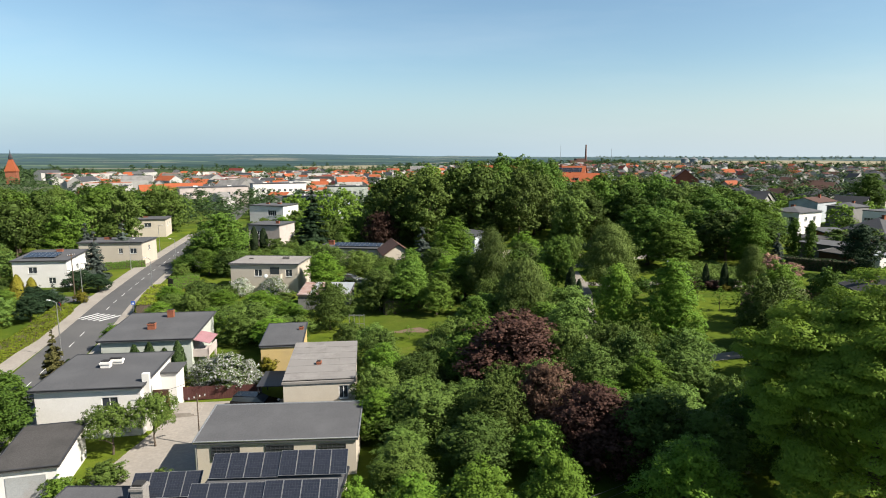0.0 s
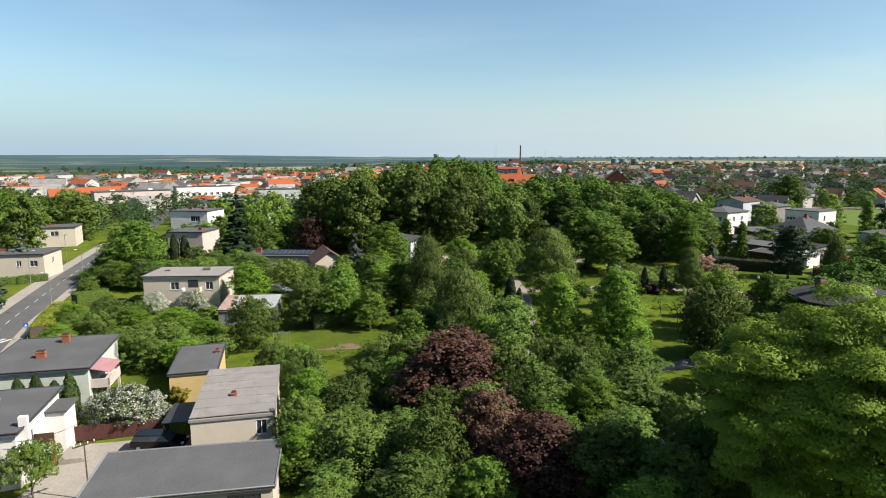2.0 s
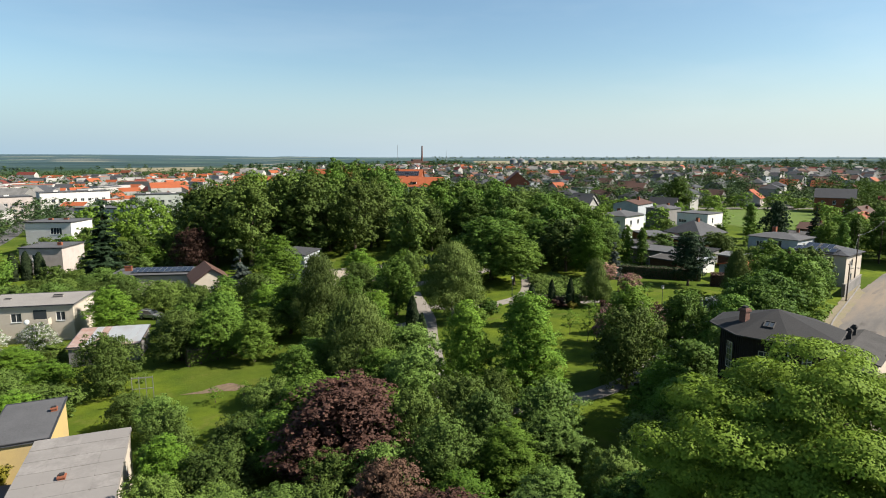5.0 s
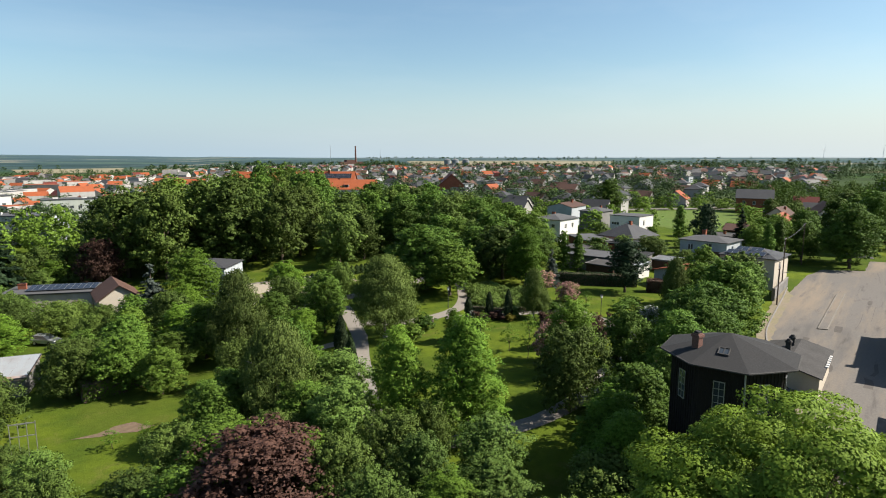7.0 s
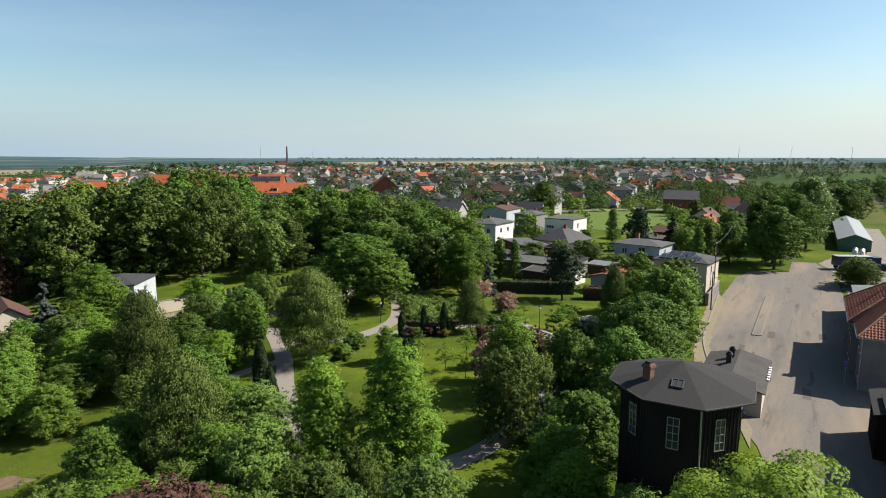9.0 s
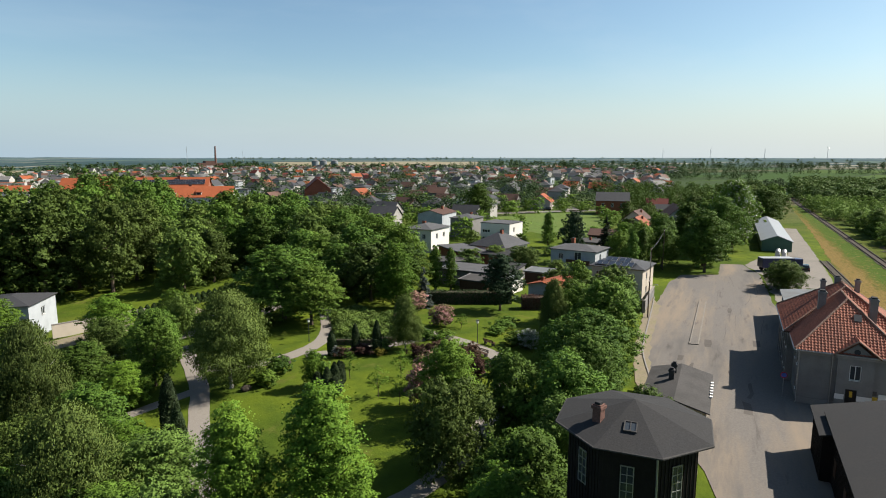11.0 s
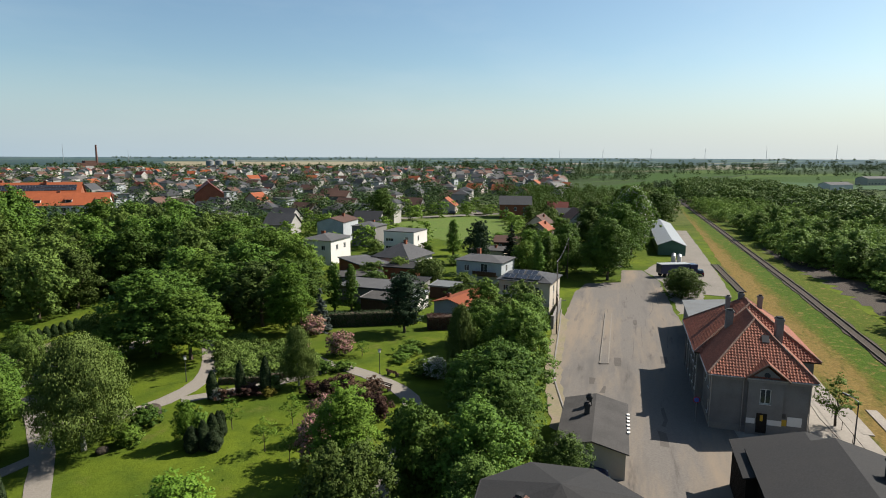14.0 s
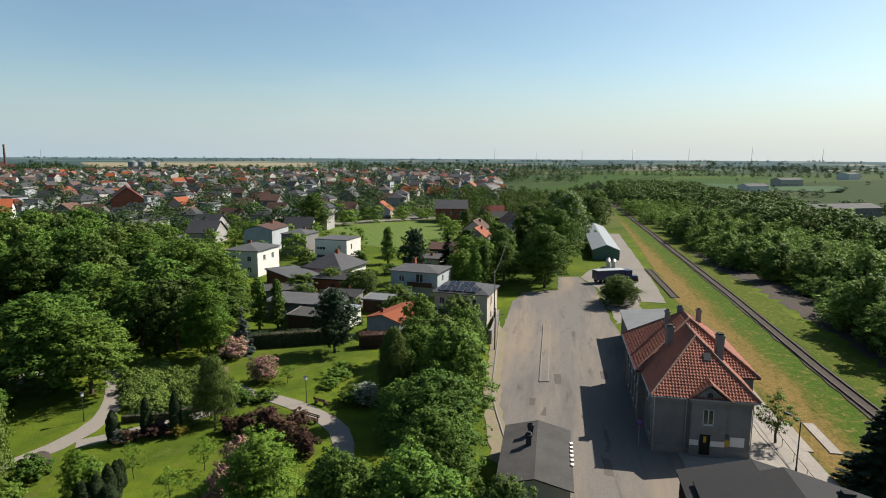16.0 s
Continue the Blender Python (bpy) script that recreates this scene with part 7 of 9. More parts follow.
house("house", "white house with solar panels on its grey roof", -83, 125.5, 10.5, 9, 6, 5.4, "mono", 0.9, 0.3, openings={"f": [(-1.4, 3.0, 1.7, 1.3), (2.2, 0.8, 1.4, 1.3)], "r": [(0, 3, 1.1, 1.2)]}, chimneys=[(0.5, 3, 0.8, 1.2, 0.5)])
solar_row(-83.6, 122.6, land(-83, 125) + 6.1, 6, 8, 6, 2)
house("house", "cream flat-roofed house behind garden spruces", -82, 150.5, 15, 9, 4, 5.6, "flat", 0, 0.3, wall="plaster_cream", openings={"f": [(5.4, 3, 1.6, 1.3), (2.4, 3, 1.0, 1.3)], "r": [(0, 3.2, 1.1, 1.3)]}, chimneys=[(-3, 1, 0.8, 1.5, 0.6)])
house("house", "pale yellow house beside the road", -79.5, 92, 7, 9, 8, 4.6, "gable_d", 2.6, 0.4, wall="plaster_yellow", cover="tile_brown")
house("house", "pale stone two-storey house with a shallow roof", -99, 203, 11, 10, 14, 5.8, "flat", 0, 0.3, wall="plaster_cream", openings={"f": [(0, 3.4, 2.2, 1.4)], "r": [(-2, 3.4, 1.1, 1.3), (2, 3.4, 1.1, 1.3)]}, chimneys=[(-2, 2, 0.6, 1.4, 0.6)])
house("house", "grey-white flat-roofed town house", -52, 182, 10, 10, -12, 6.4, "flat", 0, 0.25, wall="plaster_pink", openings={"f": [(-1.5, 3.6, 1.3, 1.3)]}, chimneys=[(2.5, -1, 1.0, 1.0, 0.6)])
house("house", "tall white flat-roofed town house", -60, 214, 13, 11, -14, 9.5, "flat", 0, 0.25, openings={"f": [(2.2, 6.2, 3.2, 1.9), (2.2, 2.8, 3.2, 1.9)]}, chimneys=[(-3, 1, 0.7, 1.2, 0.8), (1, 2, 0.7, 1.2, 0.8)], bars=3)
for x, y, L, D, yaw, h, wall, lab in ((-55, 262, 26, 12, -16, 9.5, "plaster_blue", "long pale grey three-storey apartment block"), (-122, 320, 34, 13, 30, 10.5, "plaster_pink", "pinkish four-storey apartment block"), (-96, 352, 30, 12, 26, 11, "plaster_white", "white four-storey apartment block"),
                                      (-52, 330, 22, 12, 10, 10.5, "plaster_green", "green apartment block with balconies"), (-4, 290, 30, 12, -10, 8.5, "plaster_grey", "grey apartment block with a dark roof")):
    ops = [(-L / 2 + 2.2 + 3.1 * i, 0.9 + 2.8 * j, 1.5, 1.4) for i in range(int((L - 2) / 3.1)) for j in range(int(h / 2.9))]
    house("apartment_block", lab, x, y, L, D, yaw, h, "flat", 0, 0.2, wall=wall, openings={"f": ops, "r": [(-2.5, 0.9 + 2.8 * j, 1.2, 1.4) for j in range(int(h / 2.9))]}, chimneys=[(-L / 4, 0, 0.9, 2, 0.8), (L / 4, 0, 0.9, 2, 0.8)], category="apartment block", group="apartment blocks", chimney="plaster_white")
for x, y, h, yaw in ((-66.6, 108.6, 7.2, -20), (-55.6, 112.6, 7.4, 160), (-51.2, 77.6, 7.6, 160), (-62.6, 139, 7.4, 160), (-73.8, 140, 7.4, -20), (-80, 168, 7.4, -20)):
    street_lamp(x, y, h, yaw)
road_sign(-63.6, 97.2, -25, "round", 2.5, "round road sign on a steel post")
road_sign(-51.6, 97.6, 10, "square", 2.6, "blue pedestrian crossing sign on a post")
utility_pole(-70.5, 112.5, 8.6, 70), utility_pole(-22.2, 51.6, 5.0, 40)
zc = land(-22, 54)
wire([(5.5, 29.5, 2.6), (9.0, 33.3, 2.5), (14.9, 39.1, 0.9), (19, 43, 0.2)], 0.06), wire([(5.9, 29.6, 2.3), (9.4, 33.2, 2.2), (14.5, 38.9, 0.4), (19, 43, -0.2)], 0.06), wire([(6.4, 29.4, 2.2), (10.0, 33.2, 2.0), (15, 38.4, 0.2), (19.4, 42.6, -0.3)], 0.06), wire([(-22.8, 54.5, zc + 5.7), (-29, 54, 0.4)])


# ---- the station and its street ----
STA = -59.3
stn = thing("station_building", pose(75.98, 57.33, land(76, 57), 0, 0, STA), "old grey plastered station building with red tiled hipped roofs", "station")
E0, R0 = 5.95, 10.6


def local_walls(parent, x0, x1, y0, y1, h, ops, name="wall", material="plaster_grey", doors=()):
    """A wall block at its place inside a building's own axes, with its windows."""
    L, D, cx, cy = x1 - x0, y1 - y0, (x0 + x1) / 2, (y0 + y1) / 2
    cut = {k: list(v) for k, v in ops.items()}
    for side, u, w, dh in doors:
        cut.setdefault(side, []).append((u, 0.25, w, dh))
    bm = walls(L, D, h, cut)
    bmesh.ops.translate(bm, verts=bm.verts, vec=(cx, cy, 0))
    wl = part(name, bm, M[material], parent)
    for side, rows in ops.items():
        for u, z, w, hh in rows:
            f = window(parent, side, L, D, u, z, w, hh, bars=1)
            for ob in (f, *f.children):
                ob.data.transform(Matrix.Translation((cx, cy, 0)))
    for side, u, w, dh in doors:
        turn = {"f": 0, "r": 90, "b": 180, "l": 270}[side]
        off = D / 2 if side in "fb" else L / 2
        db = boxes((-w / 2, w / 2, -0.03, 0.03, 0, dh), (-w / 2 + 0.14, w / 2 - 0.14, -0.05, -0.03, 0.15, dh * 0.45))
        bmesh.ops.transform(db, matrix=Matrix.Translation((cx, cy, 0)) @ pose(0, 0, 0, 0, 0, turn) @ pose(u, -off + 0.1, 0.25), verts=db.verts)
        d = part("door", db, M["timber_black"], parent, "dark panelled door")
        gb = boxes((-0.13, 0.13, -0.06, -0.045, dh * 0.6, dh * 0.9))
        bmesh.ops.transform(gb, matrix=Matrix.Translation((cx, cy, 0)) @ pose(0, 0, 0, 0, 0, turn) @ pose(u, -off + 0.1, 0.25), verts=gb.verts)
        part("door_light", gb, M["sign_yellow"], d)
    return wl


local_walls(stn, 0, 8.9, 0, 9.5, E0, {"l": [(2.6, 3.6, 0.9, 1.6), (0.2, 3.6, 0.9, 1.6), (2.6, 0.9, 0.9, 1.6)], "r": [(-2, 3.6, 1.0, 1.6), (1, 3.6, 1.0, 1.6)]})
local_walls(stn, -0.6, 10.9, 6.6, 19.6, E0 + 0.05, {"l": [(4.4 - 2.2 * k, z, 1.0, 1.9) for k in range(5) for z in (0.9, 3.5)], "r": [(-4.4 + 2.2 * k, z, 1.0, 1.9) for k in range(5) for z in (0.9, 3.5)]})
# the gabled centre bay of the front
local_walls(stn, 3.3, 6.5, -0.45, 0.5, E0 - 0.1, {"f": [(0.0, 3.35, 1.0, 1.55)]}, "front_bay_wall", "plaster_grey", doors=[("f", -0.2, 1.0, 2.1)])
gm = bmesh.new()
v = [gm.verts.new(q) for q in ((3.3, -0.45, E0 - 0.1), (6.5, -0.45, E0 - 0.1), (4.9, -0.45, E0 + 1.25))]
gm.faces.new(v)
part("gable", gm, M["plaster_grey"], stn)
part("gable_cornice", boxes((3.1, 6.7, -0.62, -0.45, E0 - 0.35, E0 - 0.12)), M["concrete"], stn)
am = bmesh.new()
bmesh.ops.create_cone(am, cap_ends=True, segments=16, radius1=0.28, radius2=0.28, depth=0.06, matrix=pose(4.9, -0.46, E0 + 0.4, 90))
part("gable_window", am, M["glass"], stn)
for s in (-1, 1):
    q = [(4.9, -0.75, E0 + 1.55), (4.9 + s * 2.05, -0.75, E0 - 0.05), (4.9 + s * 2.05, 2.0, E0 - 0.05), (4.9, 2.0, E0 + 1.55)]
    q = [q[1], q[2], q[3], q[0]] if s > 0 else [q[2], q[1], q[0], q[3]]
    part("gable_roof", tiled_plane(stn, q), M["timber_brown"], stn)
ridge_line(stn, [(2.85, -0.78, E0), (4.9, -0.78, E0 + 1.62), (6.95, -0.78, E0)], 0.09)
a, b, zr = -0.55, 9.45, E0 + 0.02
ap, back = (4.45, 5.0, R0), (4.45, 13.0, R0)
planes = [[(a, a, zr), (b, a, zr), ap], [(a, 9.6, zr), (a, a, zr), ap, (4.45, 9.6, R0)], [(b, a, zr), (b, 9.6, zr), (4.45, 9.6, R0), ap]]
c0, c1, d0, d1, zq = -1.15, 11.45, 6.05, 20.15, E0 + 0.1
p0, p1, RR = (5.15, 11.6, 10.75), (5.15, 14.6, 10.75), 10.75
planes += [[(c0, d0, zq), (c1, d0, zq), p0], [(c0, d1, zq), (c0, d0, zq), p0, p1], [(c1, d0, zq), (c1, d1, zq), p1, p0], [(c1, d1, zq), (c0, d1, zq), p1]]
for q in planes:
    part("roof_deck", tiled_plane(stn, q), M["timber_brown"], stn)
up = Vector((0, 0, 0.12))
for q in ([(a, a, zr), ap, (4.45, 9.6, R0)], [(b, a, zr), ap], [(c0, d0, zq), p0, p1, (c0, d1, zq)], [(c1, d0, zq), p0], [(c1, d1, zq), p1]):
    ridge_line(stn, [Vector(k) + up for k in q])
for q in ([(a - 0.05, a - 0.05, zr - 0.05), (b, a - 0.05, zr - 0.05), (b, 6, zr - 0.05)], [(a - 0.05, a, zr - 0.05), (a - 0.05, 6, zr - 0.05)], [(c0 - 0.05, d0, zq - 0.05), (c0 - 0.05, d1, zq - 0.05)]):
    gu = bmesh.new()
    tube(gu, q, [0.09] * len(q), 6)
    part("gutter", gu, M["metal"], stn)
for x, y in ((-0.1, -0.1), (2.9, -0.12), (8.95, -0.1)):
    part("downpipe", tube(bmesh.new(), [(x, y, zr - 0.1), (x, y, -0.1)], [0.05, 0.05], 6), M["metal"], stn)
part("eave_band", boxes((-0.12, 9.02, -0.12, 0.0, E0 - 0.5, E0 - 0.05), (-0.12, 0.0, 0.0, 6.5, E0 - 0.5, E0 - 0.05), (-0.75, -0.6, 6.5, 19.7, E0 - 0.5, E0)), M["concrete"], stn)
for k in range(6):
    part("pilaster", boxes((-0.72, -0.6, 6.7 + k * 2.5, 7.1 + k * 2.5, -0.2, E0 - 0.5)), M["plaster_grey"], stn)
part("plinth", boxes((-0.06, 8.96, -0.06, 0.0, -0.3, 0.7), (-0.06, 0.0, 0.0, 6.5, -0.3, 0.7)), M["concrete"], stn)
chimney_stack(stn, 2.5, 8.3, 8.0, 10.7, 0.75, 0.75, "concrete")
chimney_stack(stn, 6.8, 4.9, 8.2, 11.0, 0.7, 0.9, "plaster_grey")
chimney_stack(stn, 3.2, 14.2, 9.0, 11.0, 0.5, 0.5, "concrete"), chimney_stack(stn, 4.8, 15.2, 10.0, 11.3, 0.6, 0.6, "plaster_grey"), chimney_stack(stn, 6.8, 14.6, 9.6, 11.2, 0.5, 0.5, "concrete")
sk = boxes((-0.35, 0.35, -0.42, 0.42, 0.0, 0.1))
bmesh.ops.transform(sk, matrix=pose(5.2, 3.1, R0 - 1.62, 45) @ pose(0, 0, 0.12), verts=sk.verts)
part("skylight", sk, M["metal_dark"], stn)
part("notice_board", boxes((7.1, 8.4, -0.05, -0.01, 1.15, 2.1)), M["white"], stn, "white notice board")
part("notice_board", boxes((6.6, 7.05, -0.05, -0.01, 1.1, 1.75)), M["sign_yellow"], stn, "yellow notice board")
part("vent_grille", boxes((6.05 + 0.55, 6.35 + 0.6, -0.06, -0.01, 1.9, 2.35)), M["metal_dark"], stn)
part("white_band", boxes((3.28, 4.1, -0.47, -0.44, 1.2, 1.75)), M["plaster_white"], stn)
part("white_band", boxes((5.2, 6.5, -0.47, -0.44, 1.2, 1.75)), M["plaster_white"], stn)
an = thing("station_annex", stn.matrix_world @ pose(4.1, 30.3, 0), "low annex with a grey sheet metal roof", "building")
part("wall", walls(6.4, 19.6, 4.2, {}), M["plaster_grey"], an)
part("roof", prism(bmesh.new(), [[(-3.6, -10.0, 4.3), (3.6, -10.0, 4.9), (3.6, 10.0, 4.9), (-3.6, 10.0, 4.3)]], 0.15), M["sheet_old"], an)

tw = thing("water_tower", pose(38.45, 48.9, land(38.4, 48.9), 0, 0, 12), "black tarred timber octagonal water tower with a felt roof", "tower")
RW, RE, HE = 3.75, 4.55, 11.3
bm = bmesh.new()
bmesh.ops.create_cone(bm, cap_ends=True, segments=8, radius1=RW, radius2=RW, depth=HE + 0.6, matrix=pose(0, 0, HE / 2 - 0.1))
part("wall", bm, M["timber_black"], tw)
for k in range(8):
    a0, a1 = radians(45 * k), radians(45 * k + 45)
    q0, q1 = Vector((RW * math.cos(a0), RW * math.sin(a0), 0)), Vector((RW * math.cos(a1), RW * math.sin(a1), 0))
    out = ((q0 + q1) / 2).normalized()
    yaw = math.degrees(math.atan2(out.y, out.x)) + 90
    side = (q1 - q0).length
    m = Matrix.Translation((q0 + q1) / 2) @ pose(0, 0, 0, 0, 0, yaw)
    bb = bmesh.new()
    for i in range(11):
        x = -side / 2 + side * (i + 0.5) / 11
        box(bb, x - 0.025, x + 0.025, -0.05, 0.0, 4.2, HE - 0.1, m)
    box(bb, -side / 2, side / 2, -0.06, 0.0, 4.0, 4.2, m)
    part("board_cladding", bb, M["timber_black"], tw)
    part("base_wall", box(bmesh.new(), -side / 2, side / 2, -0.12, 0.0, -0.3, 3.9, m), M["brick"], tw)
    fb = boxes((-0.36, 0.36, -0.1, -0.05, 8.2, 8.26), (-0.36, 0.36, -0.1, -0.05, 10.14, 10.2), (-0.36, -0.31, -0.1, -0.05, 8.26, 10.14), (0.31, 0.36, -0.1, -0.05, 8.26, 10.14), (-0.02, 0.02, -0.1, -0.05, 8.26, 10.14), (-0.31, 0.31, -0.1, -0.05, 8.72, 8.76), (-0.31, 0.31, -0.1, -0.05, 9.2, 9.24), (-0.31, 0.31, -0.1, -0.05, 9.67, 9.71))
    bmesh.ops.transform(fb, matrix=m, verts=fb.verts)
    f = part("window", fb, M["metal"], tw)
    pb = boxes((-0.33, 0.33, -0.07, -0.052, 8.23, 10.17))
    bmesh.ops.transform(pb, matrix=m, verts=pb.verts)
    part("pane", pb, M["glass"], f)
    c0_, c1_ = Vector((RE * math.cos(a0), RE * math.sin(a0), HE)), Vector((RE * math.cos(a1), RE * math.sin(a1), HE))
    part("roof_panel", prism(bmesh.new(), [[c0_, c1_, (0, 0, HE + 1.3)]], 0.14), M["felt_dark"], tw)
    eb = tube(bmesh.new(), [c0_ + Vector((0, 0, -0.06)), c1_ + Vector((0, 0, -0.06))], [0.07, 0.07], 6)
    part("eave_trim", eb, M["felt_old"], tw)
chimney_stack(tw, -2.4, 0.95, HE + 0.25, HE + 1.45, 0.5, 0.5, "brick_old")
HATCH = pose(-2.2, -0.9, HE + 0.58) @ Matrix.Rotation(math.atan2(-0.9, -2.2), 4, "Z") @ pose(0, 0, 0, 0, 16)
hb = boxes((-0.42, -0.36, -0.35, 0.35, -0.06, 0.1), (0.36, 0.42, -0.35, 0.35, -0.06, 0.1), (-0.36, 0.36, -0.35, -0.29, -0.06, 0.1), (-0.36, 0.36, 0.29, 0.35, -0.06, 0.1), (-0.36, 0.36, -0.025, 0.025, -0.06, 0.09))
bmesh.ops.transform(hb, matrix=HATCH, verts=hb.verts)
hatch = part("roof_hatch", hb, M["felt_old"], tw, "grey-framed roof light")
hb = boxes((-0.36, 0.36, -0.29, 0.29, -0.05, 0.05))
bmesh.ops.transform(hb, matrix=HATCH, verts=hb.verts)
part("pane", hb, M["glass"], hatch)
for key, x, y, h, w in (("walnut", 32.9, 46.6, 6.8, 5.4), ("bright", 30.6, 43.4, 5.6, 4.6), ("maple", 31.6, 51.0, 7.2, 5.6), ("bright", 33.4, 54.6, 7.0, 5.6)):
    plant(key, x, y, h, w, group="park trees")
part("downpipe", tube(bmesh.new(), [(-RW * 0.7, -RW * 0.72, HE - 0.1), (-RW * 0.7, -RW * 0.76, 0)], [0.06, 0.06], 6), M["metal"], tw)

sh = house("street_shed", "low street shed with a weathered felt gable roof", 63.2, 62.9, 5.8, 10.6, -59, 2.5, "gable_d", 0.8, 0.28, wall="plaster_cream", cover="felt_old", category="shed")
chimney_stack(sh, -0.7, 0.6, 3.2, 4.3, 0.5, 0.5, "felt_old"), chimney_stack(sh, -0.6, 2.6, 3.2, 4.3, 0.5, 0.5, "felt_old")
for k in range(6):
    part("roof_batten", boxes((3.02, 3.3, -1.6 + k * 0.8, -1.2 + k * 0.8, 2.62, 2.74)), M["plaster_white"], sh)
car(57.6, 60.2, -50, "car_blue", "dark car parked behind the street shed", 4.3)
b1 = house("barn", "black timber barn with a grey felt roof", 66.4, 45.2, 10.6, 6.0, STA, 3.9, "gable_d", 1.5, 0.3, wall="timber_black", cover="felt_dark")
b2 = house("barn", "long tarred timber barn with a grey felt roof", 61.1, 40.4, 11.8, 15, STA, 4.4, "gable_d", 1.8, 0.35, wall="timber_black", cover="felt_dark")
chimney_stack(b2, 2.2, 3.0, 5.2, 7.2, 0.9, 0.7, "felt_dark")
for bn, L, D, h in ((b1, 10.6, 6.0, 3.9), (b2, 11.8, 15, 4.4)):
    bb = bmesh.new()
    for k in range(int(D / 0.3)):
        box(bb, -L / 2 - 0.03, -L / 2, -D / 2 + k * 0.3, -D / 2 + k * 0.3 + 0.05, 0, h - 0.05)
    part("board_cladding", bb, M["timber_black"], bn)
for u in (0.3, 2.6):
    part("loft_hatch", boxes((-5.96, -5.92, -3 + u * 2, -2.1 + u * 2, 1.2, 2.6)), M["timber_brown"], b2)

# paving beside the station, worn to rubble
def by_station(*pts):
    return [(75.98 + 0.51 * a + 0.86 * b, 57.33 - 0.86 * a + 0.51 * b) for a, b in pts]


patch("station_pavement", "worn pale slab pavement round the station", by_station((-1, -8), (-1, 0.3), (8.5, 0.3), (9.5, 22), (12.6, 30), (13.0, 10), (12.5, -8), (5, -10)), "paving", 0.045, category="pavement", ragged=0.25)
# the street
isle = [(84.2, 75.7), (85.0, 74.9), (108.6, 89.0), (107.8, 89.8)]
patch("traffic_island", "kerbed pale paving island in the street", isle, "forecourt", 0.16, category="island", ragged=0.0)
kb = bmesh.new()
for p, q in zip(isle, isle[1:] + isle[:1]):
    d, an_ = math.dist(p, q), math.atan2(q[1] - p[1], q[0] - p[0])
    box(kb, -d / 2, d / 2, -0.08, 0.08, -0.1, 0.17, Matrix.Translation(((p[0] + q[0]) / 2, (p[1] + q[1]) / 2, 1.0)) @ Matrix.Rotation(an_, 4, "Z"))
tagged(part("kerb", kb, M["yard_slabs"], None), "concrete kerb round the island", "kerb", kind="structure")
strip("kerb", "low concrete kerb along the street", [(66.5, 68.2), (76, 77.4), (98.2, 92.5), (104, 96.6)], 0.18, "concrete", 0.17, category="kerb")
r = random.Random(8)
for k in range(9):
    f, g_ = r.random(), r.uniform(-6, 5)
    x, y = 66 + 60 * f - 0.51 * g_, 60 + 35.6 * f + 0.86 * g_
    a_, b_ = r.uniform(2.0, 5.0), r.uniform(0.4, 0.9)
    patch("road_repair", "darker tarred repair patch in the street", [(x, y), (x + 0.86 * a_, y + 0.51 * a_), (x + 0.86 * a_ - 0.51 * b_, y + 0.51 * a_ + 0.86 * b_), (x - 0.51 * b_, y + 0.86 * b_)], "repair", 0.056, category="road", ragged=0.22, seed=k)
for k in range(9):
    f, g_ = r.random(), r.uniform(-7, 6)
    x, y = 62 + 66 * f - 0.51 * g_, 57 + 39 * f + 0.86 * g_
    row = [(x, y)]
    for _ in range(7):
        row.append((row[-1][0] + 0.86 * 1.6 + r.uniform(-0.3, 0.3), row[-1][1] + 0.51 * 1.6 + r.uniform(-0.3, 0.3)))
    strip("road_crack", "dark tar-filled crack in the asphalt", row, r.uniform(0.04, 0.07), "repair", 0.058, category="road")
wl = thing("garden_wall", pose(97.2, 92.9, land(97, 92), 0, 0, 31), "grey rendered garden wall along the street", "wall")
part("panel", boxes((-4.5, 9.5, -0.12, 0.12, -0.3, 1.7)), M["plaster_grey"], wl)
part("coping", boxes((-4.6, 9.6, -0.18, 0.18, 1.7, 1.8)), M["concrete"], wl)
part("gate_post", boxes((-5.1, -4.6, -0.25, 0.25, -0.3, 2.2)), M["concrete"], wl)
utility_pole(103, 97.0, 9.5, 30), utility_pole(128.5, 113, 9.5, 30), utility_pole(91, 88, 6.5, 30, True)
wire([(102.6, 96.8, 10.2), (128.1, 112.8, 10.2), (160, 132, 10.5)]), wire([(103.4, 97.2, 10.2), (128.9, 113.2, 10.2), (160.6, 132, 10.5)]), wire([(91, 88, 7.2), (102.6, 96.8, 9.8)])
road_sign(76.2, 58.9, -60, "round", 2.5, "round no-stopping sign on a post")
street_lamp(79.2, 45.4, 5.6, 60, "twin-armed platform lamp post")
for y0 in (0, 1):
    strip("platform_slab", "concrete crossing slabs beside the track", [(86 + y0 * 1.4, 45.6 - y0 * 2.2), (92 + y0 * 1.4, 49.2 - y0 * 2.2)], 1.1, "paving", 0.12, category="paving")
rl = thing("platform_rail", pose(85, 47.6, land(85, 47), 0, 0, 30.7), "thin rusty pipe railing along the platform", "railing")
part("top_rail", tube(bmesh.new(), [(-12, 0, 1.0), (22, 0, 1.0)], [0.03, 0.03], 6), M["steel"], rl)
for k in range(12):
    part("post", tube(bmesh.new(), [(-12 + k * 3.1, 0, -0.1), (-12 + k * 3.1, 0, 1.0)], [0.03, 0.03], 6), M["steel"], rl)
gs = house("warehouse", "green sheet warehouse with a pale metal roof", 203.5, 128.2, 7.4, 60, -59, 2.8, "gable_d", 1.6, 0.3, wall="green_sheet", cover="sheet_pale", category="warehouse")
